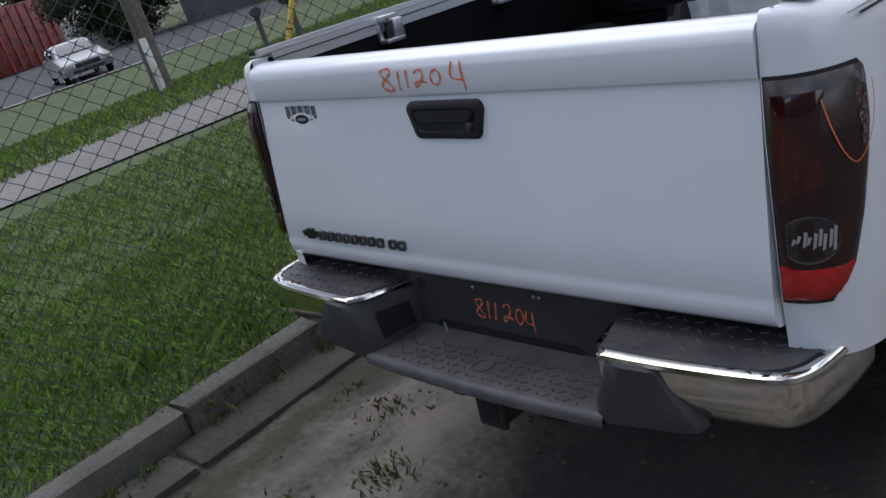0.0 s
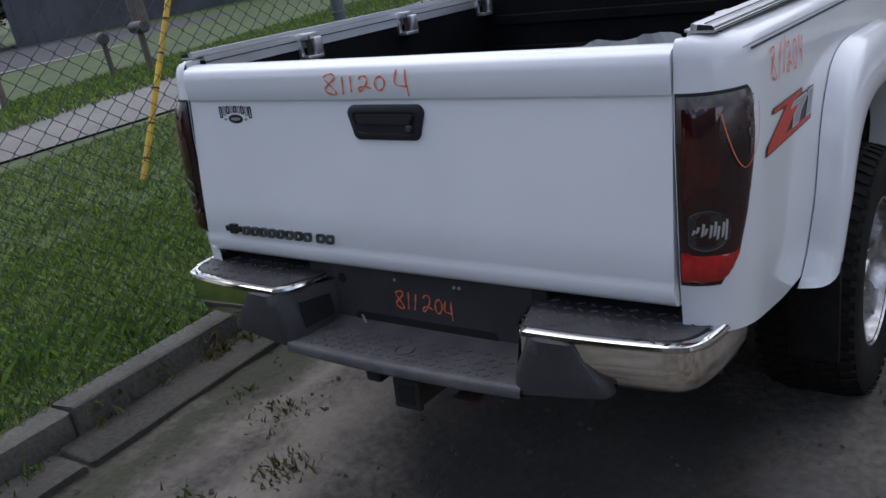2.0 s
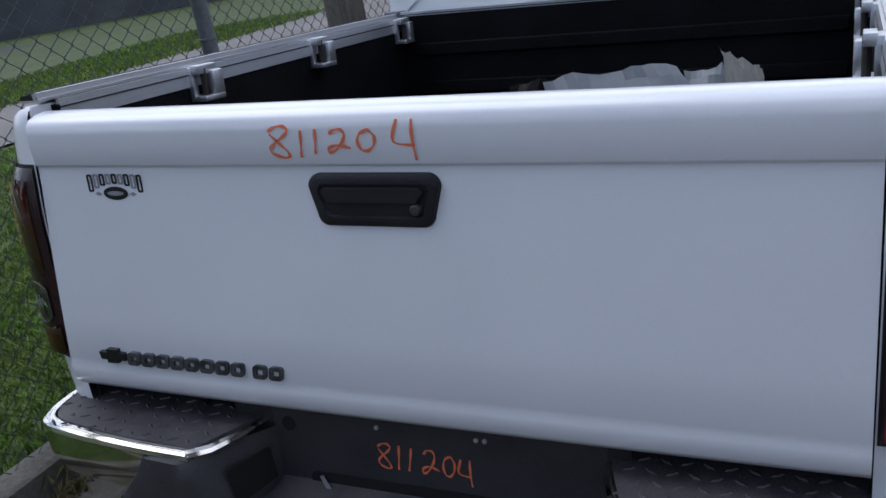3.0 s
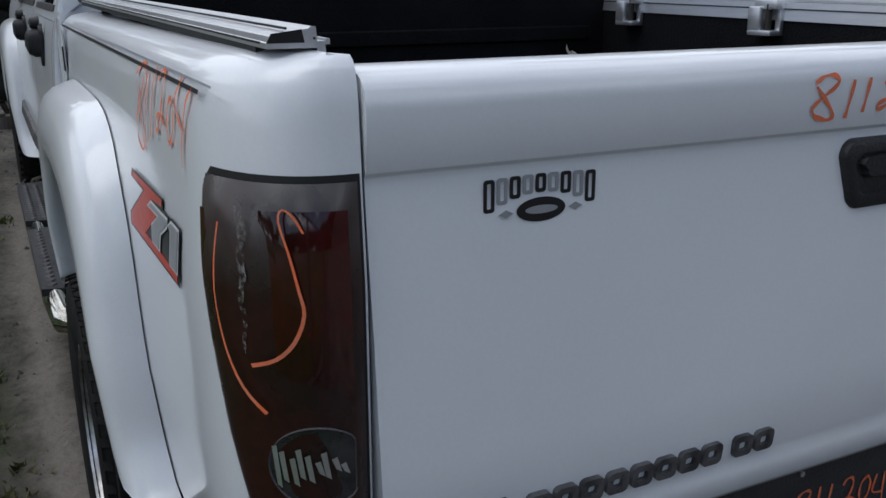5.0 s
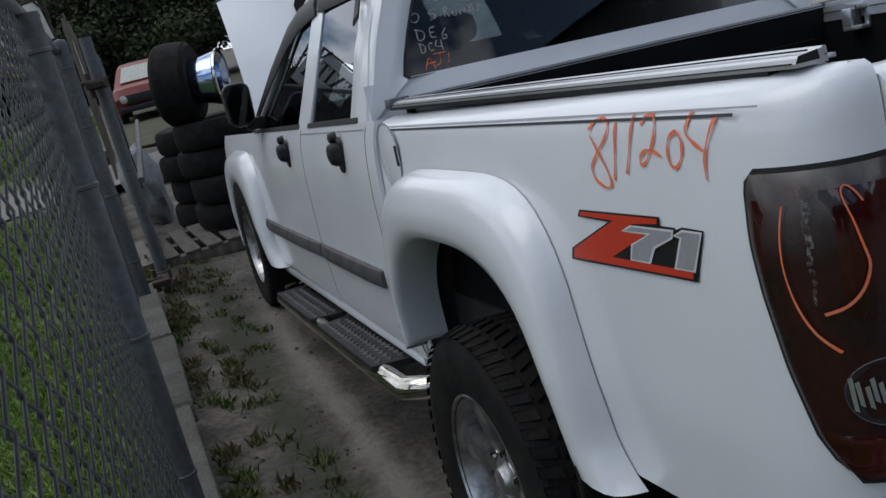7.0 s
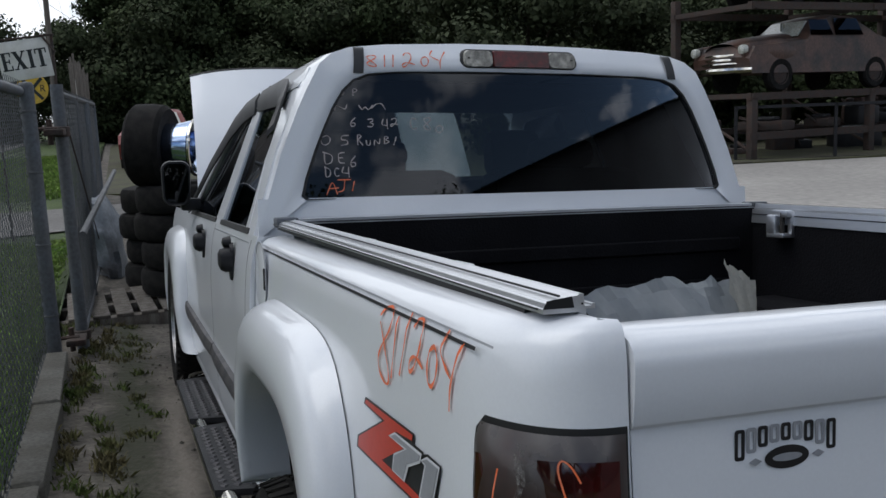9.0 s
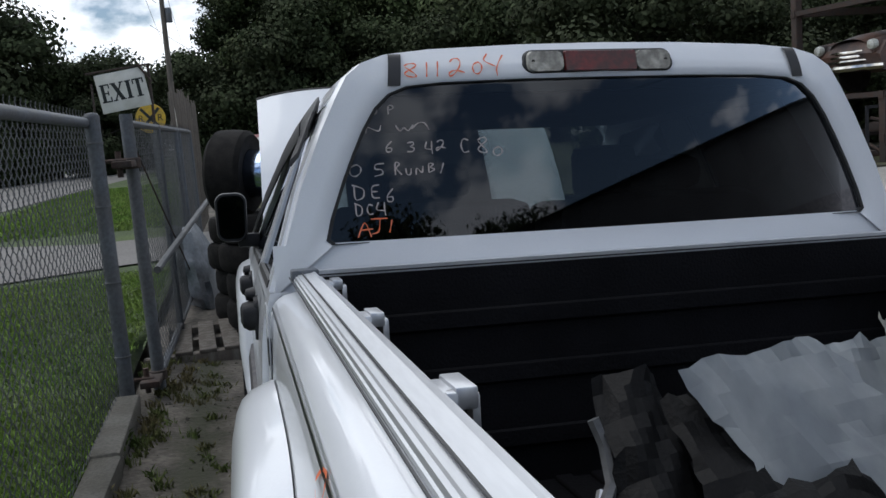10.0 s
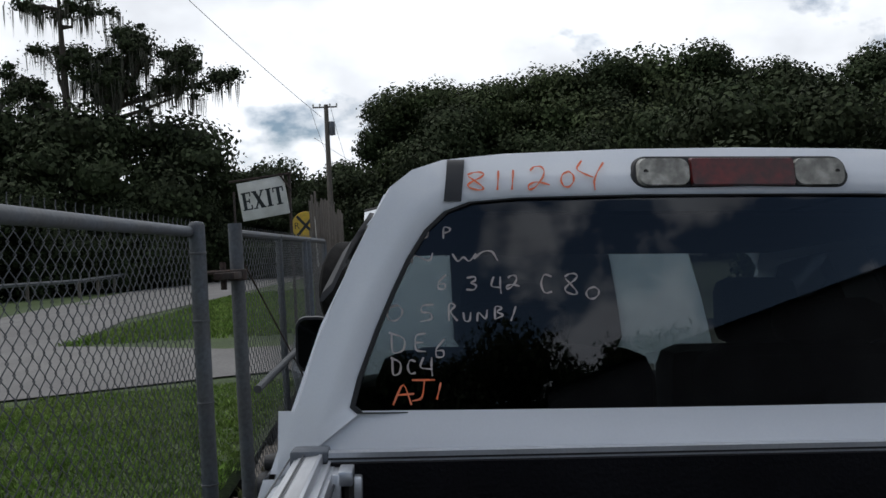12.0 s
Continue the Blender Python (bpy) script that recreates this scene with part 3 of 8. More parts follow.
def on_corner(s, d, z, lift=0.0):
    (x, y), (nx, ny) = corner(s, d)
    inset = SIDE - lean(z)
    k = inset + lift * -1
    return (x - nx * k, y - ny * (k if z < 1.10 else SIDE - lean(1.10) - lift + 0.30 * (lean(1.10) - lean(z))), z)


def bedside(s):
    def bottom(y):
        b = lerp([(0.0, 0.60), (0.12, 0.585), (0.35, 0.555), (0.6, 0.545), (1.8, 0.53)], y)
        return max(b, rear_arch(y, 0.46, 0.935))
    y_end = 0.004 + CRY
    ds = [CORNER_LEN * k / 12 for k in range(13)]
    ys = [y_end + (1.569 - y_end) * k / 46 for k in range(1, 47)]
    rings = []
    for d in ds + [CORNER_LEN + (y - y_end) for y in ys]:
        y = corner(s, d)[0][1]
        zb, top = bottom(max(y, 0)), 1.176
        zs = [zb + (1.115 - zb) * k / 14 for k in range(15)] + [1.135, 1.151, 1.163, 1.171, 1.176]
        ring = [on_corner(s, d, z) for z in zs]
        # the rail on top runs inwards to the bed
        x, yy, _ = ring[-1]
        ring.append((s * max(abs(x) - 0.02, 0.70), max(yy, 0.03), 1.178))
        ring.append((s * 0.697, max(yy, 0.035), 1.176))
        ring.append((s * 0.697, max(yy, 0.035), 1.13))
        rings.append(ring)
    return loft(rings, closed=False)


for s in (-1, 1):
    bed = part("bed_side", bedside(s), PAINT, truck, "glossy white bed side panel" if s > 0 else "white bed side panel with marker writing and a sticker", 50)
    # inner wheel arch lip
    lip = bmesh.new()
    ring_a = []
    for k in range(25):
        a = math.pi * (0.0 + k / 24)
        k3 = (abs(math.cos(a) / 0.46) ** 3 + abs(math.sin(a) / 0.495) ** 3) ** (-1 / 3)
        y, z = AXLE_R - 0.015 - k3 * math.cos(a), 0.44 + k3 * math.sin(a)
        ring_a.append([(s * (lean(max(z, .5)) + 0.0), y, max(z, 0.5)), (s * 0.60, y, max(z, 0.5)), (s * 0.45, y, max(z - .1, .45))])
    part("wheel_well", loft(ring_a, lip, closed=False), DARK, truck)

    # flared arch trim, painted: a fat rounded band round the rear wheel
    def flare_rings(axle, zc, r_in, half, top, zfront, zrear, in_top=None):
        rings = []
        n = 56
        for k in range(n + 1):
            a = math.pi * k / n
            c, q = math.cos(a), math.sin(a)
            ri = (abs(c / r_in) ** 3 + abs(q / (in_top - zc)) ** 3) ** (-1 / 3) if in_top else r_in
            yi, zi = axle - ri * c, zc + ri * q
            k5 = (abs(c / half) ** 4.5 + abs(q / (top - zc)) ** 4.5) ** (-1 / 4.5)
            yo, zo = axle - k5 * c, zc + k5 * q
            zmin = zfront if c < 0 else zrear
            yi -= 0.0 if c < 0 else 0.10 * max(0, 0.62 - zi)
            if c > 0:
                yo -= 0.16 * max(0, 0.80 - max(zo, zmin)) + 0.9 * max(0, 0.60 - max(zo, zmin)) ** 1.2
            zi, zo = max(zi, zmin + 0.02), max(zo, zmin)
            ring = []
            for f, out in ((0, -0.05), (0.0, 0.050), (0.06, 0.064), (0.2, 0.072), (0.45, 0.071), (0.68, 0.064), (0.82, 0.054), (0.91, 0.038), (0.97, 0.016), (1.0, 0.001)):
                y, z = yi + (yo - yi) * f, zi + (zo - zi) * f
                ring.append((s * (lean(min(z, 1.1)) + out), y, z))
            rings.append(ring)
        return rings

    part("wheel_flare", loft(flare_rings(AXLE_R - 0.015, 0.44, 0.448, 0.485, 1.058, 0.56, 0.525, 0.912), closed=False), PAINT, truck, "rounded white wheel-arch flare", 60)
    part("wheel_flare", loft(flare_rings(AXLE_F + 0.02, 0.50, 0.43, 0.50, 1.09, 0.50, 0.50), closed=False), PAINT, truck, "rounded white wheel-arch flare", 60)
    # mud flap
    part("mud_flap", box(min(s * 0.735, s * 0.858), max(s * 0.735, s * 0.858), 0.575, 0.592, 0.30, 0.68, 0.006), RUBBER, truck, "black rubber mud flap")

    # tail lamp on the corner: smoked red body with a clear reversing lens
    def lamp_edge(z):
        return lerp([(0.712, 0.075), (0.722, 0.095), (0.76, 0.118), (0.84, 0.142), (0.93, 0.160), (1.0, 0.168), (1.06, 0.168), (1.072, 0.162), (1.08, 0.15)], z)

    def lamp_patch(z0, z1, d0, d1, lift, nz=14, nd=10, edge=None, crown=0.006):
        rings = []
        for i in range(nz + 1):
            z = z0 + (z1 - z0) * i / nz
            hi = min(d1, edge(z)) if edge else d1
            ring = []
            for k in range(nd + 1):
                f = k / nd
                dome = crown * (1 - (2 * f - 1) ** 6) * (1 - (2 * i / nz - 1) ** 8)
                ring.append(on_corner(s, d0 + (hi - d0) * f, z, lift + dome))
            rings.append(ring)
        return loft(rings, closed=False)

    lamp = part("tail_lamp", lamp_patch(0.702, 1.079, 0.002, 0.3, 0.001, 26, 14, lambda z: lamp_edge(z) + 0.006, 0.0), SEAL, truck, "smoked dark red tail lamp")
    part("lens", lamp_patch(0.708, 1.073, 0.006, 0.3, 0.004, 26, 16, lamp_edge, 0.014), LENS_SMOKE, lamp, "smoked dark red lens")
    part("upper_lens", lamp_patch(0.88, 1.052, 0.018, 0.085, 0.0145, 10, 6, None, 0.004), LENS_RED, lamp, "dark red brake lens")
    part("side_lens", lamp_patch(0.90, 1.045, 0.115, 0.16, 0.0125, 10, 6, lambda z: lamp_edge(z) - 0.012, 0.003), LENS_RED, lamp, "dark red side lens")
    part("lower_lens", lamp_patch(0.716, 0.775, 0.010, 0.13, 0.0155, 6, 8, lambda z: lamp_edge(z) - 0.010, 0.004), LENS_BRIGHT if s > 0 else LENS_RED, lamp, "bright red lower lens" if s > 0 else "dark red lower lens")
    # the reversing lamp is an oval
    def oval(z0, d0, rz, rd, lift, grow=1.0, n=36):
        return [on_corner(s, d0 + rd * grow * max(math.cos(a), -0.72), z0 + rz * grow * math.sin(a), lift) for a in (math.tau * k / n for k in range(n))]
    zc, dc = 0.820, 0.047 if s < 0 else 0.052
    bm = loft([oval(zc, dc, 0.038, 0.037, 0.018, 1.045), oval(zc, dc, 0.038, 0.037, 0.0205, 1.03), oval(zc, dc, 0.038, 0.037, 0.019, 0.995)])
    rim = part("reversing_lamp", bm, GREY_PLASTIC, lamp, "oval reversing lamp with bright prisms and a thin grey rim")
    bm = bmesh.new()
    bm.faces.new([bm.verts.new(p) for p in oval(zc, dc, 0.038, 0.037, 0.0195, 1.0)])
    part("reflector", bm, LENS_DARK, rim)
    for k in range(9):
        d = dc + 0.030 - 0.0062 * k + 0.001 * math.sin(k * 2.3)
        top_z, low_z = zc + 0.022 - 0.005 * (k % 3) - 0.0010 * k, zc - 0.022 + 0.005 * (k % 2) + 0.0018 * k
        half_chord = 0.036 * math.sqrt(max(0.0, 1 - ((d - dc) / 0.037) ** 2))
        top_z, low_z = min(top_z, zc + half_chord), max(low_z, zc - half_chord)
        bm = plate([on_corner(s, d - 0.0026, low_z, 0.0202), on_corner(s, d + 0.0014, low_z + 0.003, 0.0202), on_corner(s, d + 0.0044, top_z - 0.002, 0.0202), on_corner(s, d + 0.0004, top_z, 0.0202)], (0, 0, 0.0005))
        part("prism", bm, ALU, rim)
    # a streak of crazed lacquer down the bend of the lens
    sd, z_low, wide = (0.098, 0.925, 0.0050) if s < 0 else (0.138, 0.94, 0.011)
    bm = loft([[on_corner(s, sd + e * wide * (0.25 + 0.75 * k / 12) + 0.0015 * math.sin(k * 1.9), z_low + (1.066 - z_low) * k / 12, 0.0195) for e in (-1, -0.5, 0, 0.5, 1)] for k in range(13)], closed=False)
    part("crazed_streak", bm, HAZE, lamp, "pale crazed lacquer")

# ---- tailgate
TG = [(0.655, 0.006), (0.660, -0.012), (0.672, -0.022), (0.700, -0.026), (0.712, -0.022), (0.718, -0.024), (0.80, -0.019), (0.92, -0.010), (1.02, 0.000), (1.066, 0.0036), (1.0725, 0.0038), (1.0738, 0.0036), (1.0768, -0.0004), (1.0782, -0.0010),
      (1.104, -0.0040), (1.130, -0.0056), (1.147, -0.0030), (1.157, 0.006), (1.163, 0.021), (1.166, 0.047), (1.162, 0.080), (1.10, 0.082), (0.70, 0.075)]
xs_t = [-0.678, -0.675, -0.667] + [-0.65 + 1.30 * k / 26 for k in range(27)] + [0.667, 0.675, 0.678]
rings = []
for x in xs_t:
    e = max(0, (abs(x) - 0.694) / 0.014)
    bow = 0.006 * (x / 0.68) ** 2
    rings.append([(x, y + bow + 0.010 * e * e, z) for z, y in TG])
tailgate = part("tailgate", loft(rings, closed=True, cap=True), PAINT, truck, "white closed tailgate with marker writing and a recessed black handle", 50)


def tg_y(z, x):
    return lerp(TG[:20], z) + 0.006 * (x / 0.68) ** 2


def on_gate(u0, z0, lift=0.0015):
    return lambda u, v: (u0 + u, tg_y(z0 + v, u0 + u) - lift, z0 + v)


# handle: black bezel, recess and flap
def rounded(w0, w1, h, r, n=6):
    """A rounded trapezium outline, w0 wide at the bottom and w1 at the top, h high, about the origin."""
    pts = []
    for cx, cz, a0 in ((w0 / 2 - r, -h / 2 + r, -90), (w1 / 2 - r, h / 2 - r, 0), (-w1 / 2 + r, h / 2 - r, 90), (-w0 / 2 + r, -h / 2 + r, 180)):
        for k in range(n + 1):
            a = radians(a0 + 90 * k / n)
            pts.append((cx + r * math.cos(a), cz + r * math.sin(a)))
    return pts


HZ = 1.023
def handle_ring(w0, w1, h, r, y, dz=0.0):
    return [(x, y, HZ + dz + z) for x, z in rounded(w0, w1, h, r)]


hy = 0.002
handle = part("handle", loft([handle_ring(0.198, 0.220, 0.082, 0.020, hy + 0.004), handle_ring(0.198, 0.220, 0.082, 0.020, hy - 0.004), handle_ring(0.194, 0.216, 0.078, 0.018, hy - 0.009), handle_ring(0.184, 0.206, 0.068, 0.016, hy - 0.0115),
                              handle_ring(0.166, 0.186, 0.050, 0.012, hy - 0.011), handle_ring(0.162, 0.180, 0.046, 0.012, hy - 0.007)], cap=True), BLACK, tailgate, "black plastic handle bezel")
part("flap", loft([[(x, -0.004, HZ + 0.008 + z) for x, z in rounded(0.158, 0.17, 0.026, 0.008)], [(x, -0.013, HZ + 0.009 + z) for x, z in rounded(0.152, 0.166, 0.022, 0.008)]], cap=True), BLACK, handle)
bm = spin([(0.0001, -0.0155), (0.0065, -0.0155), (0.0085, -0.012), (0.0085, -0.004)], 16, "y")
lock = part("lock", bm, GREY_PLASTIC, handle, "small round key lock")
lock.location = (0.070, 0, HZ - 0.012)

# marker writing on the tailgate
handwriting("marker_digit", "811204", on_gate(0, 1.08), 0.055, 0.0050, 0.041, MARKER, tailgate, label="orange handwritten digit",
            spans=((-0.172, 0.008, 0.044, 0.050), (-0.115, 0.009, 0.007, 0.042), (-0.089, 0.014, 0.006, 0.038), (-0.067, 0.015, 0.040, 0.036), (-0.017, 0.017, 0.033, 0.032), (0.038, 0.003, 0.040, 0.060)))

# dealer sticker and nameplate as plain shapes in their colours
def frame_bar(x, z, w, h, t, y0, y1, slant=0.0, gap=0.0):
    """A hollow rounded block, w wide and h high, with strokes t thick; gap opens its side."""
    outer, inner = rounded(w, w, h, min(w, h) * 0.25, 3), rounded(w - 2 * t, w - 2 * t, h - 2 * t, min(w, h) * 0.10, 3)
    ring = lambda pts, y: [(x + a + slant * b, y, z + b) for a, b in pts]
    rings = [ring(outer, y0), ring(outer, y1), ring(inner, y1), ring(inner, y0)]
    return loft(rings + [rings[0]])


def ellipse(x, z, rx, rz, y, n=24):
    return [(x + rx * math.cos(a), y, z + rz * math.sin(a)) for a in (math.tau * k / n for k in range(n))]


SX, SZ = -0.503, 1.0285
sy = tg_y(SZ, SX)
sticker = part("sticker", loft([ellipse(SX, SZ, 0.027, 0.0118, sy - 0.0010), ellipse(SX, SZ, 0.027, 0.0118, sy - 0.0016)], cap=True), DECAL_BLACK, tailgate, "small oval dealer sticker in black and grey")
part("oval_text", loft([ellipse(SX, SZ, 0.018, 0.004, sy - 0.0018), ellipse(SX, SZ, 0.018, 0.004, sy - 0.0022)], cap=True), DECAL_GREY, sticker)
for q in (-1, 1):
    x = SX + q * 0.0385
    part("diamond", plate([(x - 0.008, sy - 0.0012, SZ - 0.001), (x, sy - 0.0012, SZ - 0.005), (x + 0.008, sy - 0.0012, SZ - 0.001), (x, sy - 0.0012, SZ + 0.003)], (0, -0.0005, 0)), DECAL_GREY, sticker)
for k in range(9):
    f = k / 8 - 0.5
    x, h = SX + f * 0.111, 0.018 + 0.052 * f * f
    zz = 1.0625 - h / 2 - 0.006 * f * f
    part("bar", frame_bar(x, zz, 0.0115, h, 0.0036, tg_y(zz, x) - 0.0010, tg_y(zz, x) - 0.0016), DECAL_GREY if k % 2 else DECAL_BLACK, sticker)
emblem = bmesh.new()
plate([(-0.598, -0.020, 0.715), (-0.582, -0.020, 0.715), (-0.582, -0.020, 0.708), (-0.553, -0.020, 0.708), (-0.553, -0.020, 0.715), (-0.531, -0.020, 0.715), (-0.535, -0.020, 0.730), (-0.551, -0.020, 0.730), (-0.551, -0.020, 0.737), (-0.580, -0.020, 0.737), (-0.580, -0.020, 0.730), (-0.602, -0.020, 0.730)], (0, -0.010, 0), emblem)
bmesh.ops.scale(emblem, vec=(0.84, 1, 0.92), verts=emblem.verts[:], space=Matrix.Translation((0.566, 0, -0.722)))
badge = part("nameplate", emblem, DECAL_BLACK, tailgate, "dark metal emblem and letter-sized hollow bars")
badge.location = (0.004, 0.002, 0.010)
for k in range(10):
    x = -0.514 + k * 0.0322 + (0.013 if k > 7 else 0)
    part("bar", frame_bar(x, 0.7305, 0.0275, 0.0245, 0.0072, -0.018, -0.0275, 0.12), BADGE, badge)

# dark gaps between gate and bed
for s in (-1, 1):
    part("gate_gap", box(s * 0.6795 - 0.003, s * 0.6795 + 0.003, 0.030, 0.07, 0.60, 1.142), GAP, truck)

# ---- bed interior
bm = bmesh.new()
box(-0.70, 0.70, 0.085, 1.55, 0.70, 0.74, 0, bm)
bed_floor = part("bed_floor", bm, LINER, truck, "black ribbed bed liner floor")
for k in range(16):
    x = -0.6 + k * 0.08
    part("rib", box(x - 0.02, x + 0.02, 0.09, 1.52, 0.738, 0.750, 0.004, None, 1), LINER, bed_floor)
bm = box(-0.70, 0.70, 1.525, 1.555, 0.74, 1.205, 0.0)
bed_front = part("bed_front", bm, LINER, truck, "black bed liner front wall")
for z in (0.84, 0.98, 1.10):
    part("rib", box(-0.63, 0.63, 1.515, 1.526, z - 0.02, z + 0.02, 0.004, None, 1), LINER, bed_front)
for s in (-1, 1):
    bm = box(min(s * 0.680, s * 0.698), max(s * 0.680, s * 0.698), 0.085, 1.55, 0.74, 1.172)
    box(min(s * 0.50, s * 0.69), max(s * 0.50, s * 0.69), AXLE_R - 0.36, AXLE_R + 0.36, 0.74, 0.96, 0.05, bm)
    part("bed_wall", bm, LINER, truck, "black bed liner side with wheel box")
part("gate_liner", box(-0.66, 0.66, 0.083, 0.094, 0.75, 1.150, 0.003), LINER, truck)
# underside
part("frame", box(-0.55, 0.55, 0.10, 4.8, 0.42, 0.62, 0.03), DARK, truck)
part("bed_underside", box(-0.70, 0.70, 0.10, 1.6, 0.60, 0.69), DARK, truck)

# ---- cover rails: silver extrusions on the bed rails, with clamps
def rail_profile(x0, w, z0, h, s):
    p = [(0, 0), (0.80, 0), (0.80, 0.15), (1.0, 0.15), (1.0, 0.42), (0.93, 0.42), (0.93, 0.30), (0.80, 0.30), (0.78, 0.98), (0.70, 1.0), (0.66, 0.90), (0.16, 0.72), (0.13, 0.60), (0.06, 0.56), (0.04, 0.30), (0.0, 0.26)]
    return [(s * (x0 - a * w), z0 + b * h) for a, b in p]


for s in (-1, 1):
    y0, y1 = 0.060, 1.575
    prof = rail_profile(0.742, 0.056, 1.1800, 0.018, s)
    rail = part("cover_rail", loft([[(x, y, z + (0.020 if y > 1 else 0)) for x, z in prof] for y in (y0, y1)], cap=True), ALU, truck, "silver extruded bed-cover rail")
    part("shim", loft([[(s * x, y, z + (0.020 if y > 1 else 0)) for x, z in ((0.696, 1.172), (0.738, 1.172), (0.738, 1.1822), (0.696, 1.1822))] for y in (y0 + 0.05, y1)], cap=True), TAPE, rail, "black foam strip under the rail")
    for x, z, w in ((0.7482, 1.1858, 0.0009), (0.7250, 1.1968, 0.0010), (0.7000, 1.1880, 0.0010)):
        part("groove", loft([[(s * (x + a), y, z + b + (0.020 if y > 1 else 0)) for a, b in ((-w, -w), (w, -w), (w, w), (-w, w))] for y in (y0 - 0.0005, y1)], cap=True), TAPE, rail)
    part("lip_groove", loft([[(s * x, y, z + (0.020 if y > 1 else 0)) for x, z in ((0.6762, 1.166), (0.680, 1.166), (0.680, 1.169), (0.6765, 1.169))] for y in (y0 + 0.03, y1)], cap=True), TAPE, rail)
    hole = [(0.748 - a * 0.056, 1.1825 + b * 0.018) for a, b in ((0.10, 0.12), (0.70, 0.12), (0.66, 0.74), (0.18, 0.56))]
    part("end_hollow", plate([(s * x, y0 - 0.0006, z) for x, z in hole], (0, 0.0004, 0)), GAP, rail)
    part("inner_lip", loft([[(s * x, y, z + (0.020 if y > 1 else 0)) for x, z in ((0.676, 1.142), (0.684, 1.142), (0.688, 1.182), (0.680, 1.182))] for y in (y0 + 0.03, y1)], cap=True), ALU, rail)
    for yc in ((1.50, 0.99, 0.49) if s < 0 else (1.38, 0.88, 0.36)):
        cz = 0.012 * yc - 0.004
        def cbox(x0, x1, ya, yb, z0, z1, bevel=0.002):
            return box(min(s * x0, s * x1), max(s * x0, s * x1), yc + ya, yc + yb, z0 + cz, z1 + cz, bevel)
        cl = part("clamp", cbox(0.660, 0.705, -0.030, 0.030, 1.176, 1.186, 0.003), ALU, truck, "bare metal screw clamp")
        part("bridge", cbox(0.652, 0.672, -0.036, 0.030, 1.170, 1.190), ALU, cl)
        part("jaw", cbox(0.668, 0.680, -0.036, -0.020, 1.118, 1.186), ALU, cl)
        part("jaw", cbox(0.640, 0.664, 0.002, 0.038, 1.122, 1.176, 0.004), ALU, cl)
        part("jaw_foot", cbox(0.640, 0.686, -0.034, 0.036, 1.112, 1.124), ALU, cl)
        part("screw", tube([(s * 0.658, yc - 0.010, 1.112 + cz), (s * 0.658, yc - 0.010, 1.182 + cz)], 0.007), DARK, cl)
prof = [(0, 0), (0.05, 0), (0.05, 0.012), (0.04, 0.014), (0.044, 0.030), (0.02, 0.042), (0.0, 0.040)]
front = part("front_rail", loft([[(x, 1.540 + b, 1.196 + c * 0.55) for b, c in prof] for x in (-0.735, 0.735)], cap=True), ALU, truck, "silver cross rail at the cab end of the bed")
for z in (1.195, 1.203):
    part("groove", box(-0.735, 0.735, 1.5385, 1.5405, z + 0.005, z + 0.008), TAPE, front)
for s in (-1, 1):
    part("corner_block", box(min(s * 0.690, s * 0.745), max(s * 0.690, s * 0.745), 1.535, 1.59, 1.197, 1.222, 0.004), GALV_POST, front, "dull metal corner block")

# ---- bumper: chrome ends, treaded step pads, black centre
BCX = 0.022
bumper = part("bumper", box(-0.36, 0.36, 0.035, 0.05, 0.40, 0.66, 0.004), BLACK, truck, "chrome step bumper with grey treaded pads and a black centre")
plan = [(0.335, -0.112), (0.45, -0.110), (0.57, -0.102), (0.66, -0.091), (0.705, -0.080), (0.730, -0.060), (0.745, -0.025), (0.755, 0.03), (0.760, 0.09), (0.762, 0.16)]
def curve_plan(n=26):
    out = []
    for k in range(n + 1):
        f = k / n * (len(plan) - 1)
        i = min(int(f), len(plan) - 2)
        p0, p1, p2, p3 = plan[max(i - 1, 0)], plan[i], plan[i + 1], plan[min(i + 2, len(plan) - 1)]
        t = f - i
        out.append(tuple(0.5 * (2 * b + (c - a) * t + (2 * a - 5 * b + 4 * c - d) * t * t + (3 * b - a - 3 * c + d) * t ** 3) for a, b, c, d in zip(p0, p1, p2, p3)))
    return out


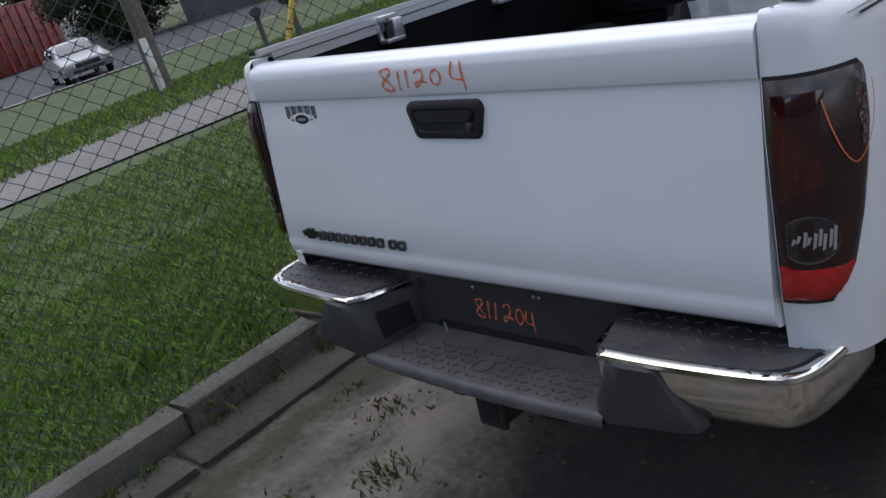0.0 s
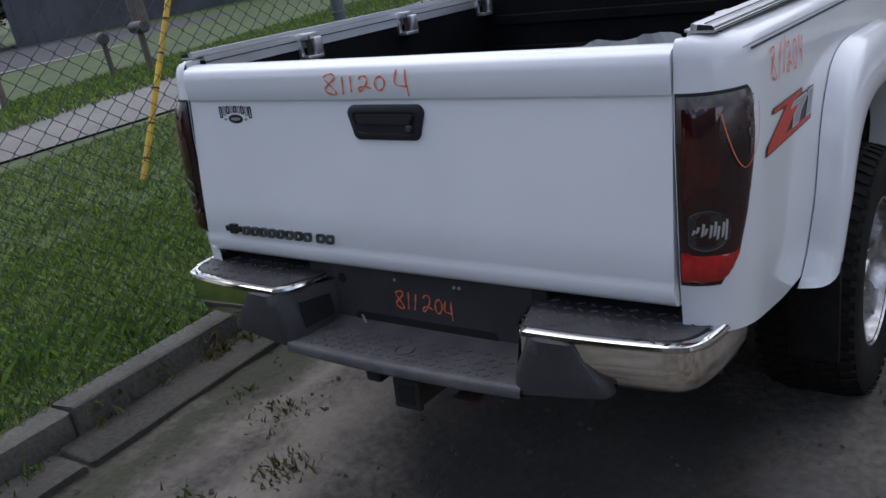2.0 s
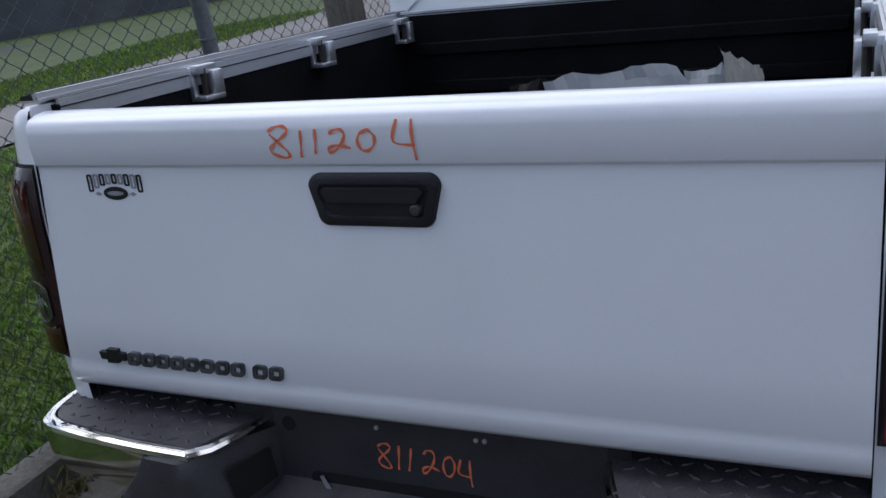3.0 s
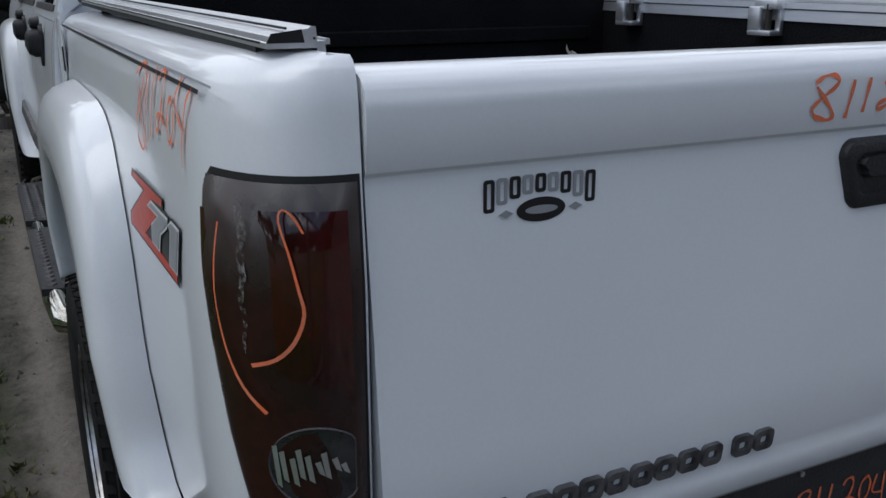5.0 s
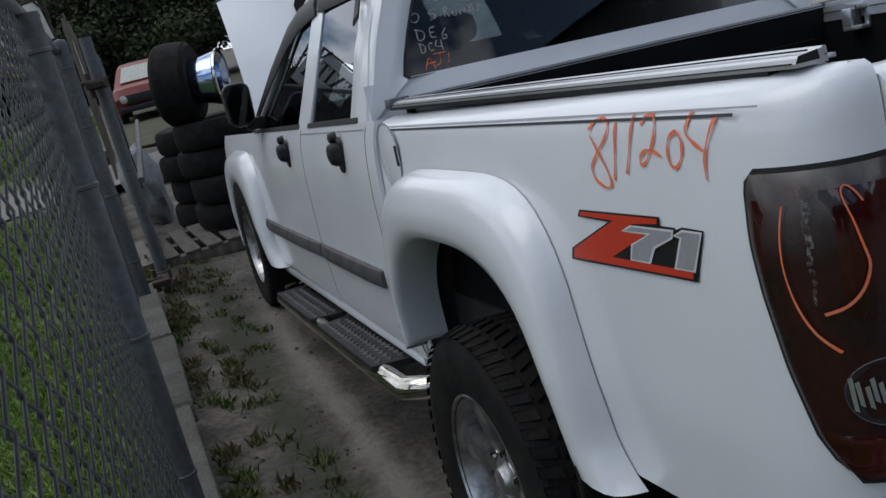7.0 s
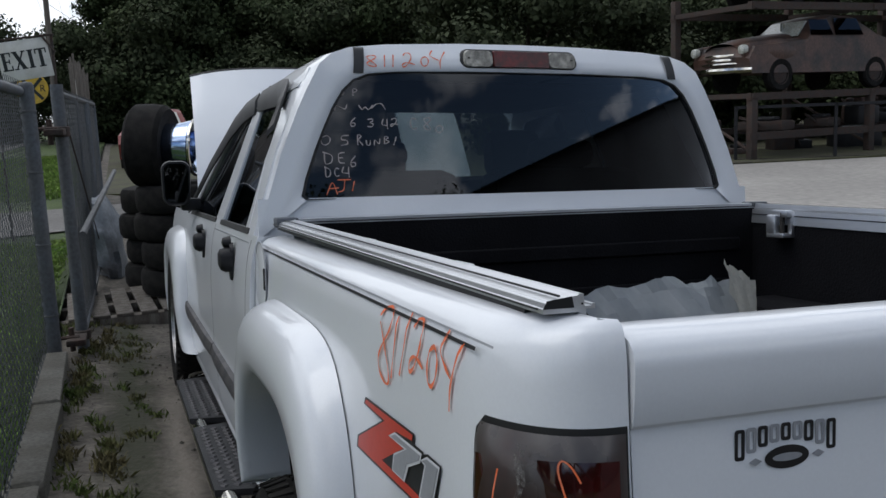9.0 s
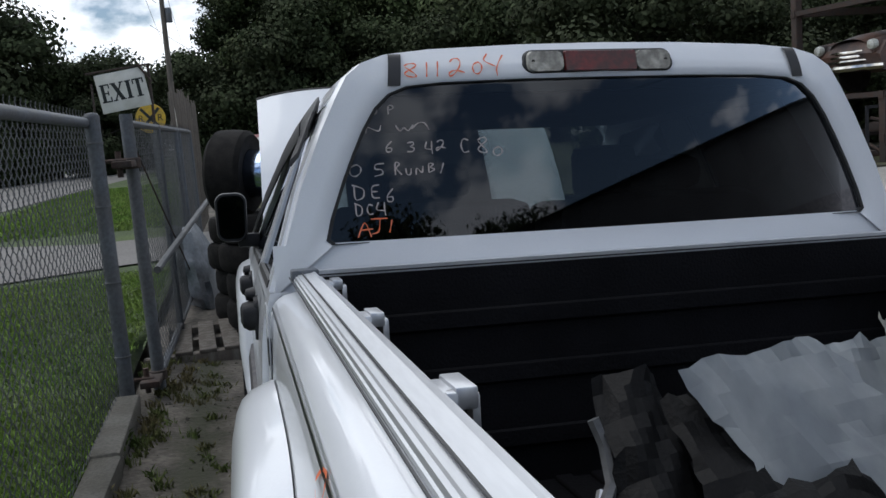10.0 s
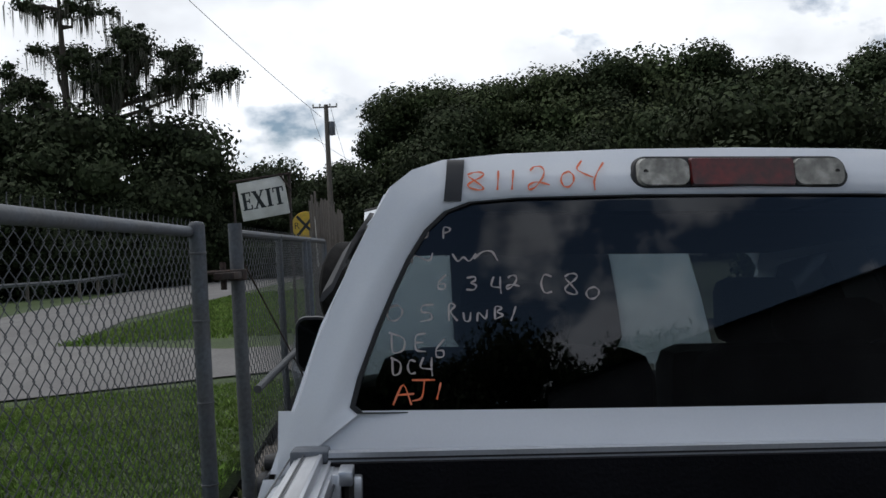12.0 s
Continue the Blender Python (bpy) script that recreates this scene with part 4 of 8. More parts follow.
for s in (-1, 1):
    inward = 0.040 if s > 0 else 0.015
    cp = [(x + inward * max(0, 1 - (x - 0.335) / 0.245), y) for x, y in curve_plan()]
    rings = []
    for x, y in cp:
        f = (x - 0.335) / 0.43
        low = 0.498 + 0.012 * max(0, 1 - f * 3)
        n = Vector((0.35 * f, -1 + f * 0.6, 0)).normalized()
        sec = [(-0.018, 0.612), (-0.004, 0.613), (0.004, 0.608), (0.006, 0.600), (0.000, 0.594), (0.000, 0.585), (0.003, 0.560), (0.000, 0.535), (-0.010, 0.512), (-0.026, low), (-0.05, low + 0.004)]
        rings.append([(s * (x + n.x * o), y + n.y * o, z) for o, z in sec])
    part("chrome_end", loft(rings, closed=False), CHROME, bumper, "polished chrome bumper end")
    # the pad on top
    top = [(s * (x - 0.016 * (0.3 + (x - 0.335) / 0.43)), y + 0.014, 0.6145) for x, y in cp if y < 0.075]
    inner = [(s * 0.735, 0.085, 0.6145), (s * (0.285 + inward), 0.085, 0.6145), (s * (0.292 + inward), 0.02, 0.6145), (s * (0.330 + inward), -0.085, 0.6145)]
    pad = part("step_pad", plate(top + inner, (0, 0, -0.02)), GREY_PLASTIC, bumper, "grey plastic step pad with raised tread")
    bm = bmesh.new()
    for i in range(13):
        for j in range(5):
            x, y = 0.345 + i * 0.031 + 0.015 * (j % 2), -0.082 + j * 0.032
            if x > 0.70 and y < -0.03 or x > 0.735 or x < 0.32 + inward:
                continue
            a = radians(35 if (i + j) % 2 else -35)
            c, d = 0.011 * math.cos(a), 0.011 * math.sin(a)
            e, g = -0.0035 * math.sin(a), 0.0035 * math.cos(a)
            base = [(x - c, y - d), (x + e, y + g), (x + c, y + d), (x - e, y - g)]
            vb = [bm.verts.new((s * p, q, 0.6145)) for p, q in base]
            vt = [bm.verts.new((s * (x + (p - x) * 0.6), y + (q - y) * 0.6, 0.6172)) for p, q in base]
            bm.faces.new(vt)
            for k in range(4):
                bm.faces.new((vb[k], vb[(k + 1) % 4], vt[(k + 1) % 4], vt[k]))
    part("tread", bm, GREY_PLASTIC, pad)
    # chrome edge turning inwards beside the plate
    k = inward
    part("edge_trim", tube([(s * (0.345 + k), -0.112, 0.606), (s * (0.318 + k), -0.080, 0.604), (s * (0.295 + k), -0.02, 0.604), (s * (0.284 + k), 0.045, 0.604)], [0.010, 0.010, 0.008, 0.006], None, 8), CHROME, bumper)
    # moulded flank: from the recess round to the slanting edge against the chrome
    rows = []
    for z, outer, lift, back in ((0.600, 0.458, 0.020, 0.596), (0.6005, 0.464, 0.008, 0.594), (0.594, 0.476, 0.001, 0.586), (0.560, 0.496, 0.0, 0.556), (0.530, 0.523, 0.0, 0.526), (0.505, 0.545, 0.0, 0.505), (0.487, 0.548, 0.003, 0.490), (0.478, 0.542, 0.014, 0.48), (0.470, 0.530, 0.05, 0.47)):
        inner = 0.332 + 0.40 * max(0.0, z - 0.494)
        sag = 0.026 if z < 0.49 else 0.0
        row = [(0.297, 0.034, back), (inner - 0.022, -0.06, z - sag), (inner - 0.007, -0.110, z - sag), (inner, -0.119 + lift, z - sag), (inner + 0.012, -0.124 + lift, z - sag)]
        for f in (0.3, 0.6, 0.85, 0.96, 1.0):
            row.append((inner + (outer - inner) * f, -0.127 + lift + 0.006 * f + 0.004 * (f > 0.9) + 0.010 * (f == 1.0), z - sag * (1 - f)))
        row.append((outer + 0.002, -0.085 + lift, z + 0.002))
        rows.append([(BCX + s * u, y, zz) for u, y, zz in row])
    ear = part("ear", loft(rows, closed=False), MOULD, bumper, "dark grey plastic bumper flank", 40)
    # lamp pocket sunk into the flank beside the recess
    pk = [(0.3235, -0.078, 0.500), (0.3335, -0.078, 0.568), (0.3095, 0.012, 0.565), (0.3015, 0.012, 0.508)]
    part("light_pocket", plate([(BCX + s * (u - 0.008), y, z) for u, y, z in pk], (s * 0.002, 0, 0)), GAP, ear, "dark square lamp pocket")
# recess for the plate, and the slot
plate_back = part("plate_recess", plate([(BCX - 0.30, 0.034, 0.655), (BCX - 0.30, 0.034, 0.48), (BCX + 0.30, 0.034, 0.48), (BCX + 0.30, 0.034, 0.655)], (0, 0.006, 0)), MOULD, bumper, "dark grey plastic recess with a handwritten number and no plate")
handwriting("marker_digit", "811204", lambda u, v: (u, 0.0325, 0.53 + v), 0.036, 0.0042, 0.024, MARKER, plate_back, label="orange handwritten digit",
            spans=((-0.076, 0.012, 0.030, 0.048), (-0.037, 0.013, 0.006, 0.046), (-0.018, 0.013, 0.010, 0.044), (0.007, 0.012, 0.032, 0.046), (0.045, 0.013, 0.024, 0.038), (0.070, 0.0, 0.027, 0.049)))
part("slot", loft([[(0.003 + x, y, 0.501 + z) for x, z in rounded(0.436, 0.436, h, r)] for y, h, r in ((0.0330, 0.030, 0.014), (0.0322, 0.028, 0.013))], cap=True), GAP, bumper, "dark slot")
part("marker_tag", plate([(-0.196, 0.029, 0.508), (-0.188, 0.028, 0.511), (-0.168, 0.018, 0.493), (-0.180, 0.020, 0.491)], (0, 0.001, 0)), ALU, bumper, "scrap of bright foil in the slot")
part("screw_hole", spin([(0.0001, 0.0330), (0.010, 0.0330), (0.012, 0.0322), (0.014, 0.0335)], 14, "y"), GAP, bumper).location = (-0.247, 0, 0.604)
for x in (-0.07, 0.11, 0.125):
    part("bolt", spin([(0.0001, 0.031), (0.004, 0.031), (0.004, 0.034)], 10, "y"), ALU, bumper).location = (x, 0, 0.618)
# lower step
def step_top(y):
    return 0.479 + (y + 0.112) * 0.05 + 0.010 * max(0.0, (y + 0.01) / 0.044) ** 2
sections = []
for k in range(25):
    f = k / 12 - 1
    bow, x = 0.014 * (1 - f * f), BCX + 0.334 * f
    sec = [(y, step_top(y)) for y in (0.036, 0.022, 0.006, -0.01, -0.04, -0.08)] + [(-0.112 - bow, 0.479), (-0.121 - bow, 0.476), (-0.127 - bow, 0.468), (-0.127 - bow, 0.452), (-0.120 - bow, 0.446), (-0.10, 0.440), (0.0, 0.41)]
    sections.append([(x - (0.022 * f if y > -0.1 else -0.012 * f) * (0 if z < 0.45 else 1), y, z) for y, z in sec])
step = part("lower_step", loft(sections, closed=False), GREY_PLASTIC, bumper, "grey treaded centre step", 40)
bm = bmesh.new()
for i in range(23):
    for j in range(5):
        x, y = BCX - 0.275 + i * 0.025, -0.108 + j * 0.022
        if math.hypot(x - 0.013, y + 0.066) < 0.036:
            continue
        z = step_top(y) - 0.0005
        a = radians(40 if (i + j) % 2 else -40)
        c, d, e, g = 0.0115 * math.cos(a), 0.0115 * math.sin(a), -0.0034 * math.sin(a), 0.0034 * math.cos(a)
        base = [(x - c, y - d), (x + e, y + g), (x + c, y + d), (x - e, y - g)]
        vb = [bm.verts.new((p, q, z)) for p, q in base]
        vt = [bm.verts.new((x + (p - x) * 0.6, y + (q - y) * 0.6, z + 0.0036)) for p, q in base]
        bm.faces.new(vt)
        for k in range(4):
            bm.faces.new((vb[k], vb[(k + 1) % 4], vt[(k + 1) % 4], vt[k]))
part("tread", bm, GREY_PLASTIC, step)
part("hitch_ring", spin([(0.021, 0.4805), (0.0225, 0.4835), (0.0255, 0.4835), (0.027, 0.4805)], 24, "z"), GREY_PLASTIC, step).location = (0.013, -0.066, 0.001)
# hitch
hitch = part("hitch", tube([(-0.42, 0.10, 0.36), (0.42, 0.10, 0.36)], 0.03, None, 8), DARK, truck, "black tow hitch receiver under the bumper")
bm = box(-0.034, 0.034, -0.055, 0.12, 0.325, 0.393, 0.006)
box(-0.040, 0.040, -0.065, -0.050, 0.319, 0.399, 0.004, bm)
part("receiver", bm, DARK, hitch)
part("receiver_hole", box(-0.025, 0.025, -0.0665, -0.06, 0.334, 0.384), GAP, hitch)
part("chain_plate", box(0.10, 0.17, -0.02, 0.03, 0.335, 0.35, 0.004), RUST, hitch)
part("wire_plug", box(-0.16, -0.11, -0.03, 0.05, 0.35, 0.40, 0.01), BLACK, hitch)
part("spare_tyre", spin([(0.20, 0.44), (0.34, 0.42), (0.36, 0.50), (0.34, 0.58), (0.20, 0.56)], 28, "z"), RUBBER, truck).location = (0, 0.62, 0)

# ---- wheels
def wheel(s, y, z, turn):
    w = part("wheel", spin([(0.205, -0.115), (0.225, -0.125), (0.30, -0.132), (0.335, -0.128), (0.355, -0.115), (0.362, -0.08), (0.3625, 0.0), (0.362, 0.08), (0.355, 0.115), (0.335, 0.128), (0.30, 0.132), (0.225, 0.125), (0.205, 0.115)], 48, "x"), RUBBER, truck, "worn black all-terrain tyre on an alloy rim")
    w.matrix_basis = pose(s * 0.735, y, z, turn, 0, 0)
    bm = bmesh.new()
    for k in range(58):
        a0 = k * math.tau / 58
        for xa, xb, skew in ((-0.128, -0.082, 0.02), (-0.070, -0.025, -0.03), (-0.015, 0.022, 0.03), (0.032, 0.076, -0.03), (0.086, 0.129, 0.02)):
            r0, r1 = 0.355, 0.368
            hs = 0.040
            q = []
            for x, sk in ((xa, -skew), (xb, skew)):
                rr = r1 - 0.016 * max(0, (abs(x) - 0.08) / 0.05)
                for a in (a0 + sk, a0 + sk + hs * 1.6):
                    q.append((x, rr * math.cos(a), rr * math.sin(a), r0 * math.cos(a), r0 * math.sin(a)))
            t = [bm.verts.new((p[0], p[1], p[2])) for p in (q[0], q[1], q[3], q[2])]
            b = [bm.verts.new((p[0], p[3], p[4])) for p in (q[0], q[1], q[3], q[2])]
            bm.faces.new(t)
            for i in range(4):
                bm.faces.new((b[i], b[(i + 1) % 4], t[(i + 1) % 4], t[i]))
    part("tread", bm, RUBBER, w, sharp=20)
    o = s
    rim = part("rim", spin([(0.19, -0.10 * o), (0.195, 0.06 * o), (0.200, 0.105 * o), (0.212, 0.122 * o), (0.222, 0.120 * o), (0.224, 0.108 * o)], 40, "x"), ALLOY, w, "dull silver six-spoke alloy rim")
    part("rim_back", spin([(0.0005, 0.02 * o), (0.19, 0.0)], 24, "x"), DARK, rim)
    for k in range(6):
        a = k * math.tau / 6
        def pt(r, da, x):
            return (x * o, r * math.cos(a + da), r * math.sin(a + da))
        sp = loft([[pt(0.045, -0.35, 0.072), pt(0.045, 0.35, 0.072), pt(0.045, 0.35, 0.04), pt(0.045, -0.35, 0.04)],
                   [pt(0.11, -0.20, 0.088), pt(0.11, 0.20, 0.088), pt(0.11, 0.22, 0.05), pt(0.11, -0.22, 0.05)],
                   [pt(0.16, -0.17, 0.092), pt(0.16, 0.17, 0.092), pt(0.16, 0.19, 0.05), pt(0.16, -0.19, 0.05)],
                   [pt(0.200, -0.22, 0.098), pt(0.200, 0.22, 0.098), pt(0.200, 0.24, 0.06), pt(0.200, -0.24, 0.06)]], cap=True)
        part("spoke", sp, ALLOY, rim)
    part("hub", spin([(0.0005, 0.098 * o), (0.03, 0.096 * o), (0.038, 0.085 * o), (0.056, 0.078 * o), (0.058, 0.04 * o)], 24, "x"), ALLOY, rim)
    for k in range(6):
        a = (k + 0.5) * math.tau / 6
        n = part("lug", spin([(0.0005, 0.088 * o), (0.009, 0.086 * o), (0.010, 0.05 * o)], 8, "x"), CHROME, rim)
        n.location = (0, 0.068 * math.cos(a), 0.068 * math.sin(a))
    return w


for s in (-1, 1):
    wheel(s, AXLE_R, 0.352 + 0.014 * s, 11)
    wheel(s, AXLE_F, 0.590 + 0.015 * s, 40)

# ---- cab
def cab_x(z):
    return lerp([(1.17, 0.776), (1.25, 0.752), (1.38, 0.708), (1.50, 0.660), (1.57, 0.626), (1.62, 0.596), (1.66, 0.55)], z)


OUT = [(0.768, 1.16), (0.762, 1.19), (0.742, 1.25), (0.700, 1.38), (0.650, 1.50), (0.615, 1.57), (0.586, 1.622), (0.550, 1.651), (0.50, 1.668), (0.40, 1.678), (0.2, 1.685), (0.0, 1.687)]
OUTLINE = OUT + [(-x, z) for x, z in OUT[-2::-1]]


def back_y(x, z, lift=0.0):
    return 1.592 + 0.09 * (z - 1.2) + 0.040 * (x / 0.72) ** 2 + 4.0 * max(0.0, z - 1.60) ** 2 - lift


# rear face: from the glass edge out to the body outline, then rolling forward over the shoulder
def glass_outline(grow=0.0, n=None):
    W0, W1, H0, H1 = 0.648 + grow, 0.505 + grow, 1.264 - grow, 1.603 + grow
    corner_pts = [(W0, H0 + 0.010), (W0 - 0.012, H0 + 0.056), (W0 - 0.040, H0 + 0.130), (W0 - 0.066, H0 + 0.190), (W0 - 0.090, H0 + 0.240), (W0 - 0.118, H0 + 0.285), (W0 - 0.150, H0 + 0.315), (W0 - 0.190, H0 + 0.330), (0.38, H1 - 0.003), (0.19, H1), (0.0, H1)]
    # outline point i of the body faces glass point i
    half = [(W0 - 0.012, H0)] + corner_pts
    return half + [(-x, z) for x, z in half[-2::-1]]


rings = []
g0 = glass_outline()
for f in (0.0, 0.06, 0.5, 1.0):
    rings.append([(gx + (ox - gx) * f * 0.985, back_y(gx + (ox - gx) * f, gz + (oz - gz) * f) - (0.004 if f == 0.06 else 0), gz + (oz - gz) * f * 0.99) for (gx, gz), (ox, oz) in zip(g0, OUTLINE)])
for dy, k, dz in ((0.012, 0.995, -0.002), (0.035, 1.003, 0.001), (0.075, 1.006, 0.003), (0.14, 1.008, 0.005), (0.20, 1.008, 0.006)):
    rings.append([(x * k, back_y(x, z) + dy, z + dz * (1 if z > 1.5 else 0)) for x, z in OUTLINE])
cab = part("cab", loft(rings, closed=False), PAINT, truck, "white crew cab with dark tinted glass", 60)
cab.location = (-0.013, 0, 0)
# panel under the glass down to the bed
part("cab_back", loft([[(x, back_y(x, z) + (0.003 if abs(x) < 0.66 else 0.006), z) for x in [-0.762 + 0.0635 * k for k in range(25)]] for z in (0.70, 0.95, 1.14, 1.20, 1.268)], closed=False), PAINT, cab)
half = g0[:len(g0) // 2 - 1]
levels = [(x, z) for x, z in half] + [(0.19, g0[len(g0) // 2][1])]
bm = loft([[(x * (2 * k / 16 - 1), back_y(x * (2 * k / 16 - 1), z) + 0.006, z) for k in range(17)] for x, z in levels], closed=False)
rear_glass = part("rear_window", bm, TINT, cab, "dark tinted rear window with faint marker notes")
seal_r = [[(x * k, back_y(x * k, 1.43 + (z - 1.43) * k) - o, 1.43 + (z - 1.43) * k) for x, z in g0] for k, o in ((1.004, 0.001), (1.002, 0.004), (0.991, 0.0035), (0.989, -0.005))]
part("window_seal", loft(seal_r, closed=True), SEAL, rear_glass)
# roof
rings = []
for y in [1.80 + 0.05 * k for k in range(26)]:
    f = (y - 1.80) / 1.25
    drop = 0.05 * f ** 3
    rings.append([(x * 1.008 * (1 - 0.02 * f), y + 0.03 * (x / 0.7) ** 2, z + 0.006 + 0.012 * math.sin(f * 2.4) - drop) for x, z in OUTLINE[5:-5]])
part("roof", loft(rings, closed=False), PAINT, cab, "white roof")
for x0 in (-0.486, 0.486):
    strip = []
    for k in range(16):
        x = x0 - 0.016 + 0.0
        z = 1.592 + 0.09 * k / 15
        y = back_y(x0, z) - 0.003 if z < 1.662 else back_y(x0, 1.662) + (z - 1.662) * 1.2
        strip.append([(x0 - 0.014 - 0.010 * math.copysign(1, x0) * (k / 15), y - 0.003, min(z, 1.665) + 0.003), (x0 + 0.014 - 0.010 * math.copysign(1, x0) * (k / 15), y - 0.003, min(z, 1.665) + 0.003)])
    for y in (1.75, 1.85, 2.0, 2.4, 2.9):
        strip.append([(x0 - 0.014 - 0.010 * math.copysign(1, x0), y, 1.678), (x0 + 0.014 - 0.010 * math.copysign(1, x0), y, 1.678)])
    part("roof_ditch_strip", loft(strip, closed=False), TAPE, cab, "black roof ditch strip")
# third brake lamp
def pill(w, h, y, x0=-0.017, z0=1.640):
    return [(x0 + x, y + 0.10 * (x / 0.7) ** 2 + z * 0.2, z0 + z) for x, z in rounded(w, w * 0.985, h, h * 0.42)]


yb = back_y(0, 1.645)
chl = part("high_brake_lamp", loft([pill(0.362, 0.056, yb + 0.008), pill(0.362, 0.056, yb - 0.004), pill(0.357, 0.052, yb - 0.011), pill(0.350, 0.047, yb - 0.012)], cap=True), SEAL, cab, "high brake lamp, red centre with clear ends")
part("red_lens", loft([[(-0.017 + x, yb - 0.010 + z * 0.2, 1.640 + z) for x, z in rounded(0.172, 0.172, 0.047, 0.004)], [(-0.017 + x, yb - 0.018 + z * 0.2, 1.640 + z) for x, z in rounded(0.168, 0.168, 0.043, 0.004)]], cap=True), LENS_STOP, chl)
for s in (-1, 1):
    def clear(y, k):
        pts = []
        for x, z in rounded(0.088 * k, 0.088 * k, 0.047 * k, 0.015):
            pts.append((-0.017 + s * (0.128 + x), y + 0.10 * (0.135 / 0.7) ** 2 + z * 0.2, 1.640 + z))
        return pts
    lens = part("clear_lens", loft([clear(yb - 0.010, 1.0), clear(yb - 0.0175, 0.93)], cap=True), LENS_YELLOWED, chl)
    sc = part("screw", spin([(0.0003, 0.0), (0.004, 0.0), (0.0045, 0.003)], 10, "y"), DARK, chl)
    sc.location = (-0.017 + s * 0.158, yb - 0.014, 1.640)
handwriting("marker_digit", "81120Y", lambda u, v: (u, back_y(u, 1.61 + v) - 0.0045, 1.61 + v), 0.042, 0.0032, 0.045, MARKER, cab, label="thin orange handwritten digit",
            spans=((-0.464, 0.003, 0.033, 0.031), (-0.414, 0.003, 0.004, 0.033), (-0.391, 0.003, 0.005, 0.034), (-0.366, 0.002, 0.036, 0.041), (-0.313, 0.006, 0.024, 0.027), (-0.288, 0.001, 0.048, 0.051)))
# notes on the rear glass
def on_glass(x0, z0):
    return lambda u, v: (x0 + u, back_y(x0 + u, z0 + v) + 0.0035, z0 + v)
for text, z0, mat, spans in (
        ("AJ1", 1.276, MARKER, ((-0.583, 0.0, 0.030, 0.038), (-0.560, 0.006, 0.036, 0.032), (-0.516, 0.008, 0.008, 0.026))),
        ("DC4", 1.320, MARKER_PALE, ((-0.587, 0.0, 0.019, 0.029), (-0.562, 0.003, 0.016, 0.023), (-0.543, 0.0, 0.022, 0.029))),
        ("DE6", 1.350, MARKER_PALE, ((-0.590, 0.004, 0.030, 0.034), (-0.551, 0.008, 0.022, 0.028), (-0.520, -0.004, 0.022, 0.031))),
        ("05RUNB1", 1.404, MARKER_PALE, ((-0.594, 0.002, 0.028, 0.025), (-0.542, 0.0, 0.027, 0.027), (-0.497, 0.001, 0.018, 0.030), (-0.473, -0.001, 0.016, 0.022), (-0.452, 0.0, 0.022, 0.024), (-0.425, 0.003, 0.021, 0.022), (-0.398, 0.0, 0.010, 0.023))),
        ("6342C80", 1.446, MARKER_PALE, ((-0.515, 0.007, 0.021, 0.025), (-0.467, 0.006, 0.022, 0.023), (-0.429, 0.001, 0.018, 0.027), (-0.404, 0.008, 0.022, 0.022), (-0.351, 0.0, 0.022, 0.032), (-0.313, -0.002, 0.025, 0.034), (-0.279, -0.009, 0.023, 0.019))),
        ("NW~", 1.497, MARKER_PALE, ((-0.556, 0.0, 0.046, 0.022), (-0.487, 0.0, 0.032, 0.024), (-0.453, 0.0, 0.038, 0.020))),
        ("UP", 1.536, MARKER_PALE, ((-0.543, 0.0, 0.023, 0.026), (-0.504, 0.0, 0.018, 0.020)))):
    handwriting("window_note", text, on_glass(0, z0), 0.03, 0.0030, 0.03, mat, rear_glass, spans=spans)

